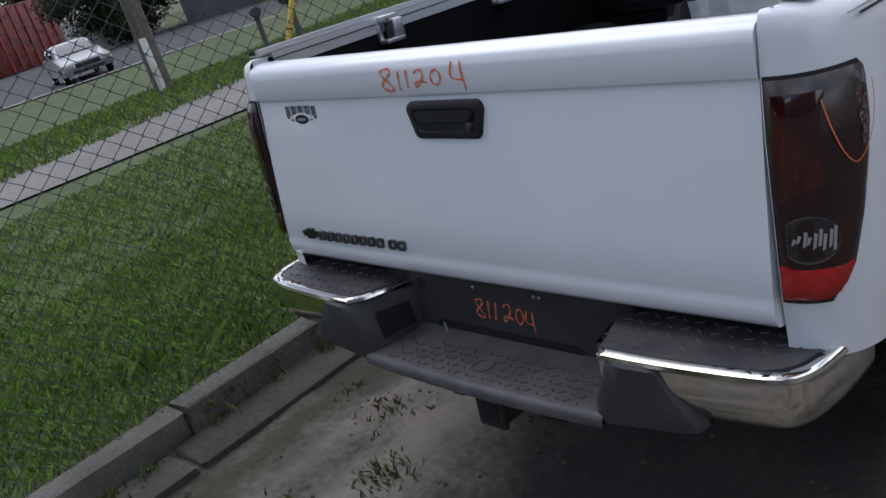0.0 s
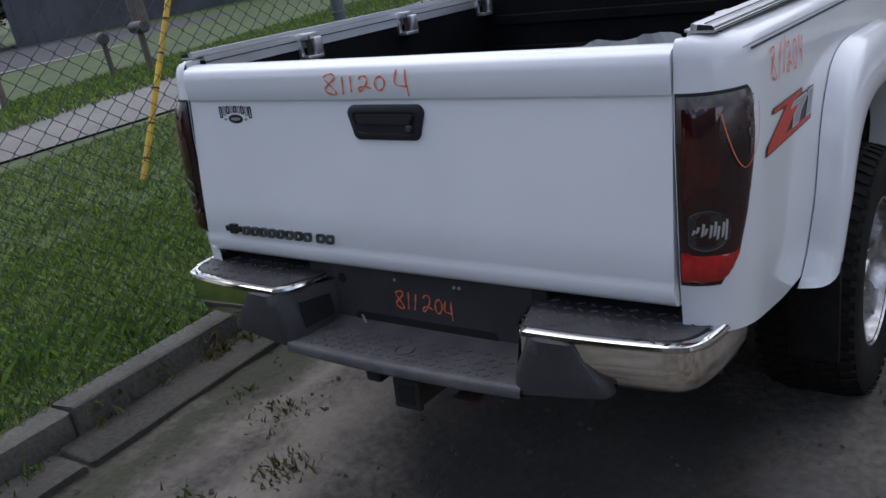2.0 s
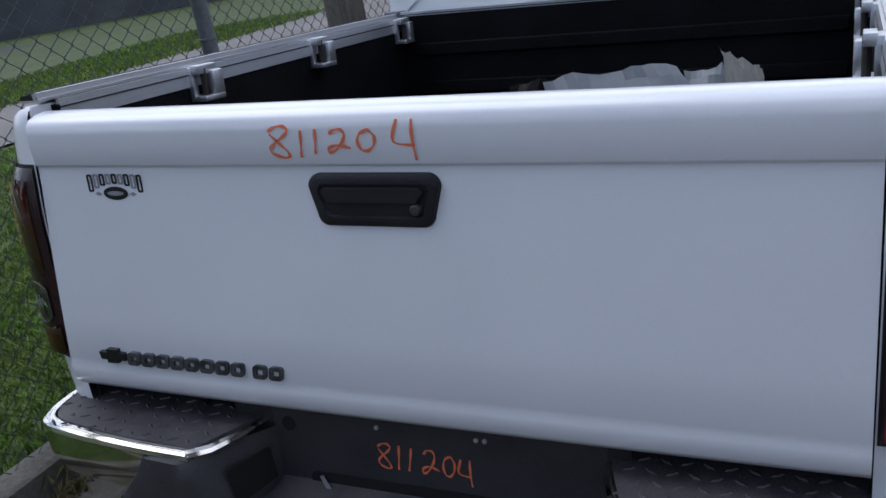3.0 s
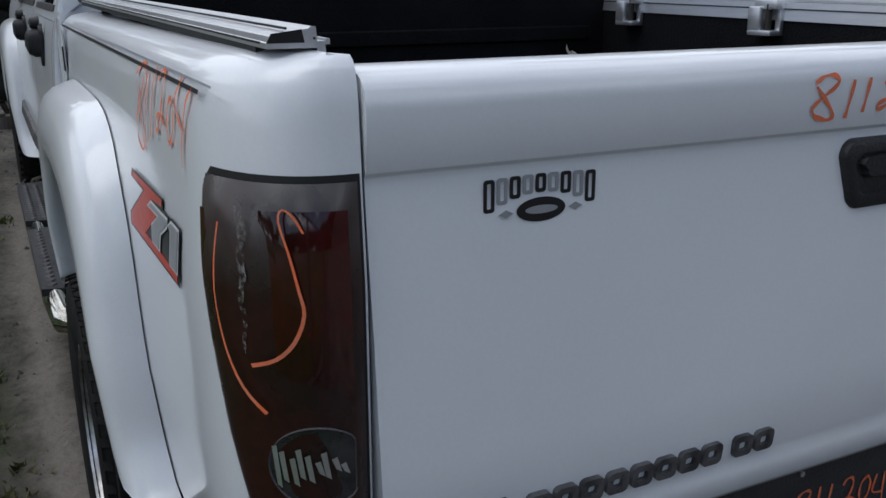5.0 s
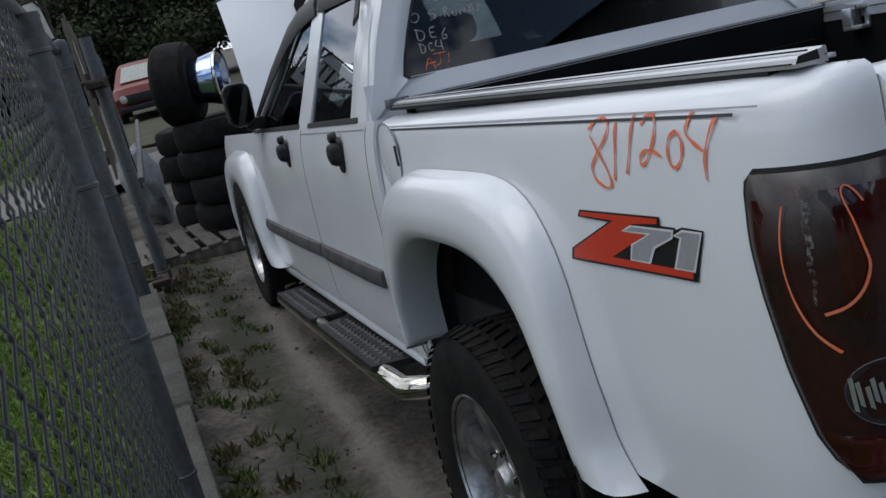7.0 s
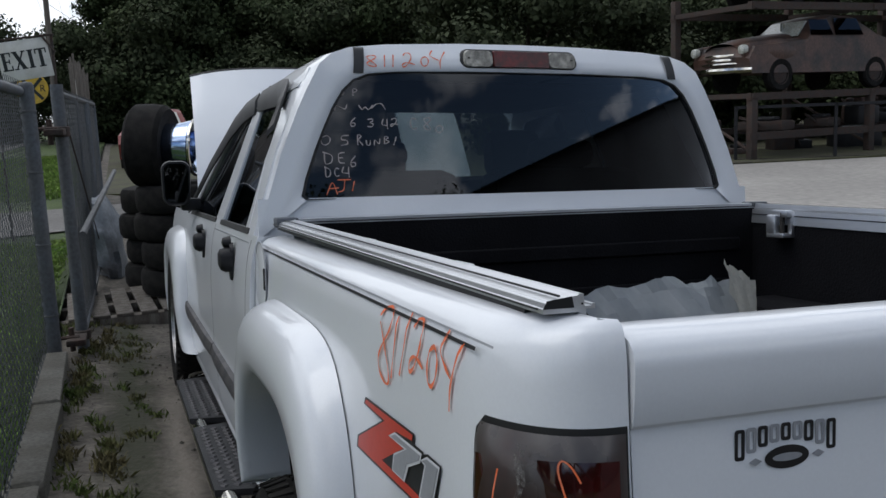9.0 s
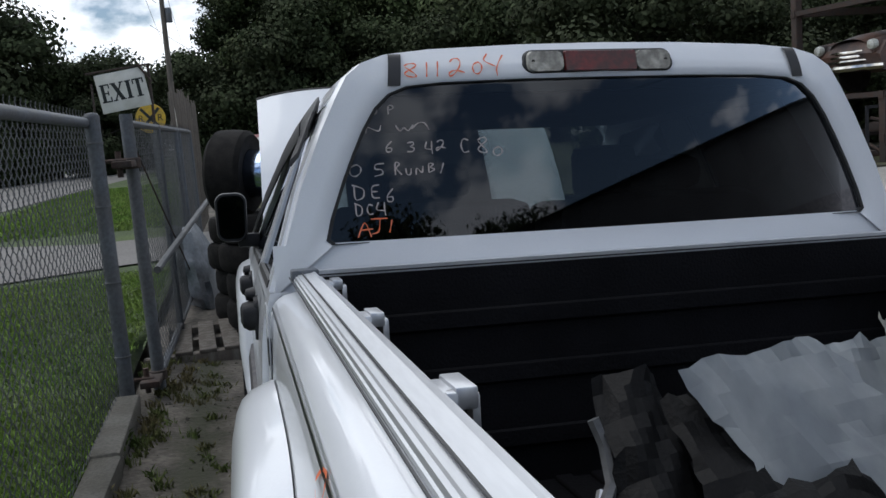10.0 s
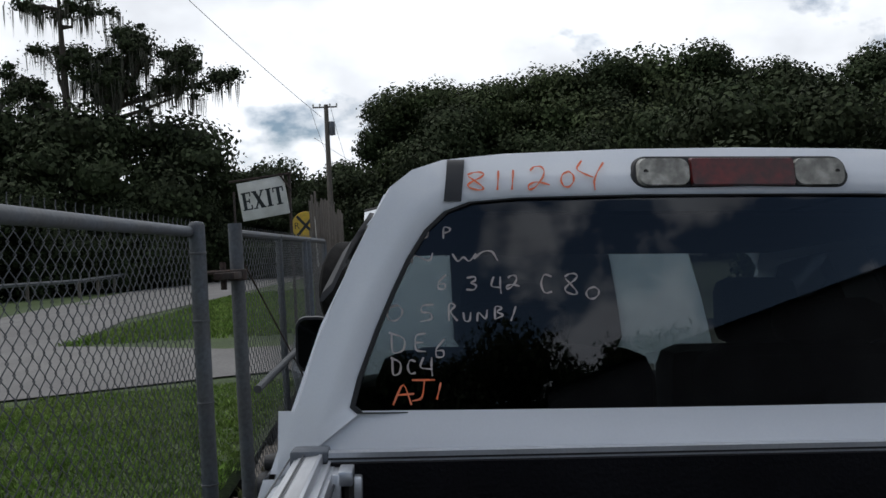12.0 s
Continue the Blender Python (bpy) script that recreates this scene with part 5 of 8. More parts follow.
# lower body panels of the cab and the front wing
def low(y):
    return lerp([(1.55, 0.50), (3.7, 0.53), (5.0, 0.54)], y)
def low_front(y):
    return max(low(y), arch(y, AXLE_F + 0.02, 0.50, 0.44))
for s in (-1, 1):
    part("cab_corner", side_panel(s, 1.575, 1.655, low, 1.176, 4), PAINT, cab)
    part("corner_flange", loft([[(s * cab_side(z), 1.5752, z), (s * 0.69, 1.5752, z)] for z in (0.51, 0.72, 0.98, 1.08, 1.13, 1.153, 1.168, 1.176)], closed=False), PAINT, cab)
    rd = part("rear_door", side_panel(s, 1.661, 2.540, low, 1.176, 12), PAINT, cab, "white rear door with black handle")
    fd = part("front_door", side_panel(s, 2.548, 3.74, low, 1.176, 12), PAINT, cab, "white front door with black handle")
    part("front_wing", side_panel(s, 3.748, 4.95, low_front, 1.176, 30), PAINT, truck, "white front wing")
    part("inner_panel", box(min(s * 0.70, s * 0.74), max(s * 0.70, s * 0.74), 1.58, 3.75, 0.47, 1.165), GAP, cab)
    # sill strip
    part("sill", box(min(s * 0.72, s * 0.772), max(s * 0.72, s * 0.772), 1.64, 3.80, 0.462, 0.502, 0.012), PAINT, cab)
    # handles
    for d, y in ((rd, 1.93), (fd, 2.80)):
        hb = part("door_handle", loft([[(s * 0.795, y + a * 1.0, 1.086 + b) for a, b in rounded(0.056, 0.056, 0.112, 0.026)], [(s * 0.806, y + a, 1.086 + b) for a, b in rounded(0.050, 0.050, 0.104, 0.024)]], cap=True), BLACK, d, "black door handle")
        part("grip", loft([[(s * x, y + a * k, 1.092 + dz + b * k) for a, b in rounded(0.058, 0.058, 0.070, 0.026)] for x, k, dz in ((0.800, 1.0, 0.0), (0.818, 1.02, 0.0), (0.832, 0.86, 0.002), (0.838, 0.5, 0.004))], cap=True), BLACK, hb)
        part("keyhole_boss", spin([(0.0005, s * 0.826), (0.014, s * 0.822), (0.019, s * 0.800)], 14, "x"), BLACK, hb).location = (0, y + 0.012, 1.142)
    # side moulding
    for d, y0, y1 in ((rd, 1.74, 2.536), (fd, 2.552, 3.80)):
        rings = []
        for k in range(7):
            y = y0 + (y1 - y0) * k / 6
            e = 0.6 if k in (0, 6) else 1.0
            rings.append([(s * (0.799), y, 0.694), (s * (0.799 + 0.018 * e), y, 0.698), (s * (0.799 + 0.024 * e), y, 0.720), (s * (0.799 + 0.016 * e), y, 0.746), (s * 0.799, y, 0.750)])
        part("side_moulding", loft(rings, closed=False, cap=True), GREY_PLASTIC, d, "grey plastic rubbing strip")
    # fuel door on the left
    if s < 0:
        a = [[(-0.7985 - o, 1.462 + x * k, 1.086 + z * k) for x, z in rounded(0.150, 0.150, 0.160, 0.07)] for o, k in ((0.0, 1.0), (0.0025, 0.985), (0.003, 0.96))]
        fuel = part("fuel_door", loft(a, cap=True), PAINT, truck, "round white fuel door")
        ringed = [[(-0.8000 - o, 1.462 + x * k, 1.086 + z * k) for x, z in rounded(0.150, 0.150, 0.160, 0.07)] for o, k in ((0.0, 1.06), (0.0016, 1.055), (0.0016, 1.0), (0.0, 0.99))]
        part("door_gap", loft(ringed), DECAL_GREY, fuel)
        part("finger_notch", box(-0.804, -0.797, 1.390, 1.406, 1.060, 1.112, 0.003), GAP, fuel)
    # pin stripes
    for o, w, y0 in ((0.0, 0.0022, 0.075), (0.007, 0.004, 0.115)):
        strip = [[(s * (lean(z) + 0.0014), y, z) for z in (1.150 - o + 0.006 * y, 1.150 - o - w + 0.006 * y)] for y in [y0 + (1.55 - y0) * k / 12 for k in range(13)]]
        part("pin_stripe", loft(strip, closed=False), DECAL_BLACK if w > 0.003 else DECAL_GREY, truck)
    strip = [[(s * (lean(1.155) + 0.0012), y, z) for z in (1.157, 1.1535)] for y in (1.67, 2.1, 2.53)]
    part("pin_stripe", loft(strip, closed=False), DECAL_GREY, rd)

    # greenhouse: pillars, frames and glass, leaning in
    def wall(pts, t=0.02, out=0.0):
        return plate([(s * (cab_x(z) + out), y, z) for y, z in pts], (-s * t, 0, 0))
    part("c_pillar", wall([(1.655, 1.17), (1.76, 1.17), (1.82, 1.35), (1.88, 1.53), (1.91, 1.60), (1.74, 1.62), (1.70, 1.4)]), PAINT, cab)
    part("b_pillar", wall([(2.40, 1.17), (2.60, 1.17), (2.60, 1.60), (2.42, 1.60)]), PAINT, cab)
    part("a_pillar", wall([(3.53, 1.17), (3.74, 1.17), (3.10, 1.56), (2.90, 1.62), (2.86, 1.59), (2.98, 1.54)]), PAINT, cab)
    part("roof_side", wall([(1.76, 1.570), (2.93, 1.570), (2.93, 1.655), (1.76, 1.655)], 0.03), PAINT, cab)
    gr = part("door_glass", wall([(1.74, 1.18), (2.42, 1.18), (2.42, 1.58), (1.88, 1.58), (1.81, 1.36)], 0.004, -0.008), TINT, cab, "dark tinted door window")
    gf = part("door_glass", wall([(2.58, 1.18), (3.62, 1.18), (3.00, 1.55), (2.84, 1.59), (2.58, 1.59)], 0.004, -0.008), TINT, cab, "dark tinted door window")
    part("belt_seal", wall([(1.74, 1.174), (2.42, 1.174), (2.42, 1.190), (1.748, 1.190)], 0.01, 0.003), SEAL, cab)
    part("belt_seal", wall([(2.58, 1.174), (3.66, 1.174), (3.63, 1.190), (2.58, 1.190)], 0.01, 0.003), SEAL, cab)
    # smoked rain visors over the windows
    def visor(pts):
        rings = []
        for (y, z), w in pts:
            x = cab_x(z)
            rings.append([(s * (x + 0.012), y, z + 0.012), (s * (x + 0.030), y, z - w * 0.3), (s * (x + 0.034), y, z - w), (s * (x + 0.028), y, z - w), (s * (x + 0.010), y, z)])
        return loft(rings, cap=True)
    part("rain_visor", visor([((1.80, 1.46), 0.02), ((1.83, 1.54), 0.04), ((1.90, 1.595), 0.06), ((2.05, 1.61), 0.07), ((2.46, 1.615), 0.06)]), TAPE, cab, "black rain visor")
    part("rain_visor", visor([((2.52, 1.615), 0.06), ((2.82, 1.605), 0.07), ((2.98, 1.56), 0.07), ((3.24, 1.42), 0.06), ((3.57, 1.22), 0.04)]), TAPE, cab, "black rain visor")
    # mirror
    mir = part("mirror", loft([[(s * (0.868 + x), y, 1.316 + z) for x, z in rounded(0.112 * k, 0.118 * k, 0.185 * k, 0.038 * k)] for y, k in ((3.35, 1.0), (3.37, 1.05), (3.43, 1.0), (3.48, 0.75), (3.50, 0.4))], cap=True), BLACK, truck, "black door mirror")
    part("mirror_arm", box(min(s * 0.76, s * 0.85), max(s * 0.76, s * 0.85), 3.38, 3.45, 1.195, 1.250, 0.012), BLACK, mir)
    bm = bmesh.new()
    bm.faces.new([bm.verts.new((s * (0.868 + x), 3.348, 1.316 + z)) for x, z in rounded(0.098, 0.103, 0.168, 0.030)])
    part("mirror_glass", bm, TINT, mir)

    # running board: chrome tube and two treaded pads
    zf = lambda y: lerp([(1.55, 0.425), (3.8, 0.38)], y)
    rb = part("running_board", tube([(s * 0.66, 1.56, zf(1.56) + .02), (s * 0.79, 1.57, zf(1.56)), (s * 0.850, 1.64, zf(1.64)), (s * 0.860, 1.85, zf(1.85)), (s * 0.860, 3.55, zf(3.55)), (s * 0.84, 3.68, zf(3.68)), (s * 0.72, 3.74, zf(3.74))], 0.036, None, 14), CHROME, truck, "chrome running board with black treaded pads")
    for y0, y1 in ((1.80, 2.62), (2.70, 3.55)):
        p = part("step_pad", plate([(s * 0.765, y0, zf(y0) + 0.036), (s * 0.895, y0 + 0.03, zf(y0) + 0.036), (s * 0.895, y1 - 0.03, zf(y1) + 0.036), (s * 0.765, y1, zf(y1) + 0.036)], (0, 0, -0.02)), BLACK, rb)
        bm = bmesh.new()
        n = int((y1 - y0 - 0.1) / 0.045)
        for i in range(n):
            for j in range(3):
                y, x = y0 + 0.06 + i * 0.045, 0.79 + j * 0.038
                z = zf(y) + 0.037
                r = [bm.verts.new((s * (x + 0.010 * math.cos(a)), y + 0.014 * math.sin(a), z + 0.004)) for a in (0, math.pi / 2, math.pi, 3 * math.pi / 2)]
                q = [bm.verts.new((s * (x + 0.014 * math.cos(a)), y + 0.018 * math.sin(a), z)) for a in (0, math.pi / 2, math.pi, 3 * math.pi / 2)]
                bm.faces.new(r)
                for k in range(4):
                    bm.faces.new((q[k], q[(k + 1) % 4], r[(k + 1) % 4], r[k]))
        part("tread", bm, GREY_PLASTIC, p)
    for y in (1.95, 2.75, 3.4):
        part("bracket", tube([(s * 0.55, y, 0.46), (s * 0.74, y, zf(y) + 0.03), (s * 0.86, y, zf(y))], 0.018, None, 6), DARK, rb)
part("windscreen", plate([(-0.60, 2.94, 1.625), (0.60, 2.94, 1.625), (0.74, 3.76, 1.18), (-0.74, 3.76, 1.18)], (0, 0.002, -0.004)), WINDSCREEN, cab)
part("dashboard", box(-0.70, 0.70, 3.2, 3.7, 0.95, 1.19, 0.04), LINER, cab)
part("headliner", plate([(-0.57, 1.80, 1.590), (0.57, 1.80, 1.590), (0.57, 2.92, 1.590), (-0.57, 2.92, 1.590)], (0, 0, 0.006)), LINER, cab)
part("cowl", box(-0.74, 0.74, 3.74, 3.84, 1.12, 1.176, 0.01), BLACK, truck)
# open bonnet, standing up on its hinges
rings = []
for i in range(15):
    f = i / 14
    row = []
    for k in range(21):
        u = k / 20 * 2 - 1
        row.append((u * (0.735 - 0.02 * f), 3.84 + 0.46 * f - 0.05 * math.sin(f * 3.1) + 0.02 * u * u, 1.21 + 0.72 * f - 0.05 * abs(u) ** 4))
    rings.append(row)
bonnet = part("bonnet", loft(rings, closed=False), PAINT, truck, "white bonnet standing wide open")
# added dark sheet: keeps the bonnet's middle dark behind the cab glass
pad = []
for i in range(1, 13):
    f = i / 14
    half = 0.345 - 0.03 * (i in (1, 12))
    pad.append([(half * k / 8, 3.84 + 0.46 * f - 0.05 * math.sin(f * 3.1) - 0.012 - 0.006 * (abs(k) < 8), 1.21 + 0.72 * f) for k in range(-8, 9)])
part("insulation_pad", loft(pad, closed=False), LINER, bonnet, "dark sheet added over the middle of the open bonnet")
part("bonnet_edge", tube([(x, rings[-1][0][1] + 0.01, rings[-1][10][2] - 0.05 * abs(x / 0.715) ** 4) for x in [-0.715 + 0.0715 * k for k in range(21)]], 0.012, None, 6), SEAL, bonnet)
part("engine_bay", box(-0.70, 0.70, 3.9, 4.9, 0.70, 1.02, 0.05), DARK, truck)
part("front_end", box(-0.76, 0.76, 4.85, 5.05, 0.55, 1.10, 0.05), BLACK, truck)

# marker number and sticker on the bed sides
def on_side(s, y0, z0, lift=0.0014):
    return lambda u, v: (s * (lean(z0 + v) + lift), y0 + (-u if s < 0 else u), z0 + v)
handwriting("marker_digit", "81120Y", on_side(-1, 0.451, 1.046), 0.090, 0.0050, 0.052, MARKER, truck, label="orange handwritten digit",
            spans=((0.0, 0.0, 0.068, 0.102), (0.067, 0.013, 0.017, 0.081), (0.100, 0.023, 0.031, 0.082), (0.137, 0.034, 0.052, 0.069), (0.201, 0.033, 0.037, 0.047), (0.240, 0.020, 0.064, 0.083)))
handwriting("marker_digit", "81120Y", on_side(1, 0.22, 1.062), 0.065, 0.0045, 0.045, MARKER, truck, label="faint orange handwritten digit")
for s in (-1, 1):
    pl = on_side(s, 0.554 if s < 0 else 0.16, 0.922, 0.0012)
    pl2, pl3, pl4 = (on_side(s, 0.554 if s < 0 else 0.16, 0.922, k) for k in (0.0016, 0.0021, 0.0026))
    def decal(name, pts, place, mat, parent):
        bm = plate([place(u, v) for u, v in pts], (s * 0.0004, 0, 0))
        return part(name, bm, mat, parent)
    # a slanted red flash with two grey blocks
    st = decal("side_sticker", [(.054, .087), (.272, .091), (.270, .079), (.306, .079), (.306, .076), (.322, .081), (.366, .080), (.338, .010), (.0, .001), (.008, .021), (.138, .074), (.046, .076)], pl, DECAL_BLACK, truck)
    st["label"] = "red, grey and black off-road sticker"
    decal("flash", [(.058, .084), (.267, .088), (.265, .081), (.204, .076), (.168, .062), (.236, .064), (.192, .045), (.134, .020), (.333, .023), (.330, .013), (.010, .005), (.016, .021), (.152, .077), (.053, .078)], pl2, DECAL_RED, st)
    decal("block", [(.172, .063), (.198, .074), (.303, .076), (.299, .064), (.254, .046), (.236, .022), (.184, .021), (.194, .046), (.240, .064)], pl3, DECAL_PALE, st)
    decal("block", [(.182, .065), (.201, .072), (.299, .073), (.295, .066), (.249, .048), (.232, .0245), (.189, .0235), (.199, .045), (.250, .067)], pl4, DECAL_GREY, st)
    decal("block", [(.300, .068), (.322, .078), (.364, .078), (.338, .023), (.292, .022), (.315, .066)], pl3, DECAL_PALE, st)
    decal("block", [(.307, .069), (.323, .0755), (.359, .0755), (.335, .0255), (.298, .0245), (.321, .068)], pl4, DECAL_GREY, st)
# strokes of marker on the tail lamps
for s, strokes in ((-1, [[(.050, 1.036), (.056, 1.050), (.064, 1.058), (.068, 1.048), (.060, 1.020), (.054, .985), (.050, .967), (.058, .940), (.072, .923), (.092, .916)], [(.118, 1.040), (.124, 1.008), (.124, .964), (.116, .924), (.102, .892), (.082, .872)]]),
                   (1, [[(.078, 1.040), (.086, .996), (.100, .952), (.118, .928), (.134, .944), (.148, .972), (.158, 1.016), (.157, 1.050)]])):
    for st in strokes:
        pts = []
        for (a, b), (c, d) in zip(st, st[1:]):
            pts += [(a + (c - a) * k / 3, b + (d - b) * k / 3) for k in range(3)]
        pts.append(st[-1])
        for _ in range(2):
            pts = [pts[0]] + [tuple((p[i] + 2 * q[i] + r[i]) / 4 for i in (0, 1)) for p, q, r in zip(pts, pts[1:], pts[2:])] + [pts[-1]]
        ribbon = []
        for i, p in enumerate(pts):
            q, r = pts[max(i - 1, 0)], pts[min(i + 1, len(pts) - 1)]
            dx, dy = r[0] - q[0], r[1] - q[1]
            k = math.hypot(dx, dy) or 1
            w = (0.0008 + 0.0020 * max(0, i / len(pts) - 0.40)) if s < 0 else 0.0009
            ribbon.append([on_corner(s, p[0] - dy / k * w * e, p[1] + dx / k * w * e, 0.0225) for e in (-1, 1)])
        part("marker_stroke", loft(ribbon, closed=False), MARKER, truck)

# ---------------------------------------------------------------- kerb
def wobble(me, amount, seed):
    rnd = random.Random(seed)
    for v in me.vertices:
        v.co += Vector((rnd.uniform(-1, 1), rnd.uniform(-1, 1), rnd.uniform(-1, 1))) * amount


kerb = thing("kerb", pose(0, 0, 0), "weathered grey concrete kerb blocks with moss at the joints", "kerb", kind="structure")
rnd = random.Random(5)
y = -5.0
kerb_meshes = []
for k in range(4):
    me = mesh_of("kerb_block", box(KX0, KX1, 0.0, 0.93 + 0.02 * k, -0.12, 0.0, 0.012), KERB)
    wobble(me, 0.005, k)
    kerb_meshes.append(me)
while y < 4.6:
    k = rnd.randrange(4)
    ob = new("kerb_block", kerb_meshes[k])
    ob.parent = kerb
    ob.matrix_basis = pose(rnd.uniform(-0.012, 0.012), y, 0.155 + rnd.uniform(-0.01, 0.008), rnd.uniform(-0.5, 0.5), 0, rnd.uniform(-0.7, 0.7))
    y += 0.945 + 0.02 * k
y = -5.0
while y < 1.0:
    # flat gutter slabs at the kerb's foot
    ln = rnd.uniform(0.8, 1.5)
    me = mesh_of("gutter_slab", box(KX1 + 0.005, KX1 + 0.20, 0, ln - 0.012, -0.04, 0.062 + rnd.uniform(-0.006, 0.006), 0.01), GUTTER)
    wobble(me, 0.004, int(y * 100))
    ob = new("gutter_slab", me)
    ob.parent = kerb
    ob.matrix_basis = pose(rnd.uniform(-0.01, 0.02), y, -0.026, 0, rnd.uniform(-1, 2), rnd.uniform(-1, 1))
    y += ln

# ---------------------------------------------------------------- paths and roads beyond the fence
def strip_surface(name, left, right, z, mat, label, category):
    rings = []
    for (a, b), (c, d) in zip(zip(left, right), list(zip(left, right))[1:] + [(left[-1], right[-1])]):
        for f in (0, 0.25, 0.5, 0.75) if a != c else (0,):
            p, q = [u + (v - u) * f for u, v in zip(a, c)], [u + (v - u) * f for u, v in zip(b, d)]
            row = [[u + (v - u) * k / 6 for u, v in zip(p, q)] for k in range(7)]
            rings.append([(x, y, (lawn_height(x, y) + 0.022) if z is None else z) for x, y in row])
    ob = part(name, loft(rings, closed=False), mat)
    return tagged(ob, label, category, "", "structure")


strip_surface("path", [(-24.7, -60), (-11.5, 0), (-10.5, 5), (-9.9, 10), (-10.3, 18), (-12.8, 31), (-16, 60), (-22, 95)],
              [(-21, -60), (-7.9, 0), (-6.75, 5), (-6.2, 9.5), (-6.0, 15.6), (-7.0, 22.6), (-6.5, 32), (-5.0, 60)], None, PAVE, "pale concrete path curving through the grass", "path")
strip_surface("driveway", [(-6.8, 9.6), (-4.4, 9.8), (-2.5, 10.3), (-1.3, 10.6), (0.3, 11.0)], [(-6.8, 15.8), (-5.9, 15.5), (-3.0, 13.6), (-1.3, 13.7), (0.3, 14.0)], None, PAVE, "pale concrete driveway to the exit gate", "driveway")
strip_surface("road", [(-120, -60), (-110, 5), (-100, 13), (-95, 22), (-95, 32)], [(-46, -60), (-34.5, 5), (-30.2, 12.2), (-27, 18.5), (-22, 26)], -0.45, ASPHALT, "dark asphalt road and forecourt", "road")
strip_surface("road_edge", [(-46.3, -60), (-34.8, 5), (-30.5, 12.2), (-27.3, 18.5), (-22.3, 26)], [(-45.6, -60), (-34.1, 5), (-29.8, 12.2), (-26.6, 18.5), (-21.6, 26)], -0.40, CONCRETE, "pale concrete road edging", "kerb")
strip_surface("lot", [(1.8, 6.8), (3.0, 9.0), (4, 11.5), (5.5, 15.5)], [(40, 3), (38, 7), (36, 10), (34, 13.6)], 0.02, GRAVEL, "pale dusty gravel yard", "lot")

# ---------------------------------------------------------------- chain-link fence and gate
FX, FTOP = -1.505, 1.588


def chain_link(y0, y1, z0, z1, pitch=0.042, r=0.0023, seed=1, x=FX):
    """Interlocked zigzag wires between y0 and y1, each a thin three-sided tube."""
    n = int((y1 - y0) / pitch)
    m = int((z1 - z0) / 0.034)
    vs, fs = [], []
    rn = np.random.RandomState(seed)
    for i in range(n + 1):
        yb = y0 + i * pitch
        pts = []
        for k in range(m + 1):
            ph = 1 if (k + i) % 2 else -1
            yy = yb + ph * pitch * 0.54 + rn.uniform(-1, 1) * 0.0012
            pts.append((x + ph * 0.0022 + 0.012 * math.sin(yb * 1.3) + rn.uniform(-1, 1) * 0.001, yy, z0 + k * (z1 - z0) / m))
        if ph > 0:
            yt = pts[-1][1]
            pts += [(x + 0.003, yt - 0.006, z1 + 0.022), (x - 0.003, yt + 0.005, z1 + 0.038), (x + 0.004, yt - 0.007 + rn.uniform(-1, 1) * 0.004, z1 + 0.058)]
        b = len(vs)
        for p in pts:
            for a in (0.5, 2.6, 4.7):
                vs.append((p[0] + r * math.cos(a), p[1] + r * math.sin(a) * 1.2, p[2]))
        for k in range(len(pts) - 1):
            for j in range(3):
                q = b + 3 * k
                fs.append((q + j, q + (j + 1) % 3, q + 3 + (j + 1) % 3, q + 3 + j))
    return vs, fs


fence = thing("fence", pose(0, 0, 0), "galvanised chain-link fence with tubular posts and top rail", "fence")
vs, fs = chain_link(-5.2, 4.80, 0.15, FTOP)
w = raw("wire_mesh", vs, fs, GALV, fence, "grey woven chain-link wire")
tagged(w, kind="stuff")
part("top_rail", tube([(FX, -5.2, FTOP + 0.003), (FX, 1.8, FTOP), (FX, 4.80, FTOP)], 0.026, None, 10), GALV_POST, fence, "tubular top rail")
for y in (-4.4, -1.35, 1.70, 4.78):
    r = 0.040 if y > 4 else 0.030
    post = part("post", tube([(FX + 0.03, y, -0.1), (FX + 0.032, y, FTOP + (0.03 if y > 4 else -0.02))], r, None, 14), GALV_POST, fence, "round galvanised post")
    if y > 4:
        part("cap", spin([(0.0005, FTOP + 0.05), (0.03, FTOP + 0.045), (0.040, FTOP + 0.03), (0.040, FTOP + 0.0)], 14, "z"), GALV_POST, post).location = (FX + 0.032, y, 0)
    for z in (0.35, 0.75, 1.15, 1.48):
        bm = spin([(r + 0.001, z - 0.006), (r + 0.004, z - 0.004), (r + 0.004, z + 0.004), (r + 0.001, z + 0.006)], 14, "z")
        part("tie", bm, GALV, post).location = (FX + 0.031, y, 0)

gate = thing("gate", pose(-0.048, 0.06, 0, 0, 0, -1.3), "chain-link swing gate standing in line with the fence", "gate")
gx = -1.40
vs, fs = chain_link(5.0, 8.0, 0.12, FTOP - 0.03, seed=3, x=gx)
tagged(raw("wire_mesh", vs, fs, GALV, gate, "grey woven chain-link wire"), kind="stuff")
vs, fs = chain_link(8.0, 9.75, 0.12, FTOP - 0.03, seed=4, x=gx)
tagged(raw("wire_mesh", vs, fs, GALV, gate, "grey woven chain-link wire"), kind="stuff")
part("gate_post", tube([(gx, 4.97, -0.1), (gx, 4.97, FTOP + 0.04)], 0.036, None, 14), GALV_POST, gate, "round galvanised gate post")
part("gate_rail", tube([(gx, 4.97, FTOP - 0.01), (gx, 9.75, FTOP - 0.01)], 0.021, None, 8), GALV_POST, gate)
part("gate_rail", tube([(gx, 5.0, 0.14), (gx, 9.75, 0.14)], 0.021, None, 8), GALV_POST, gate)
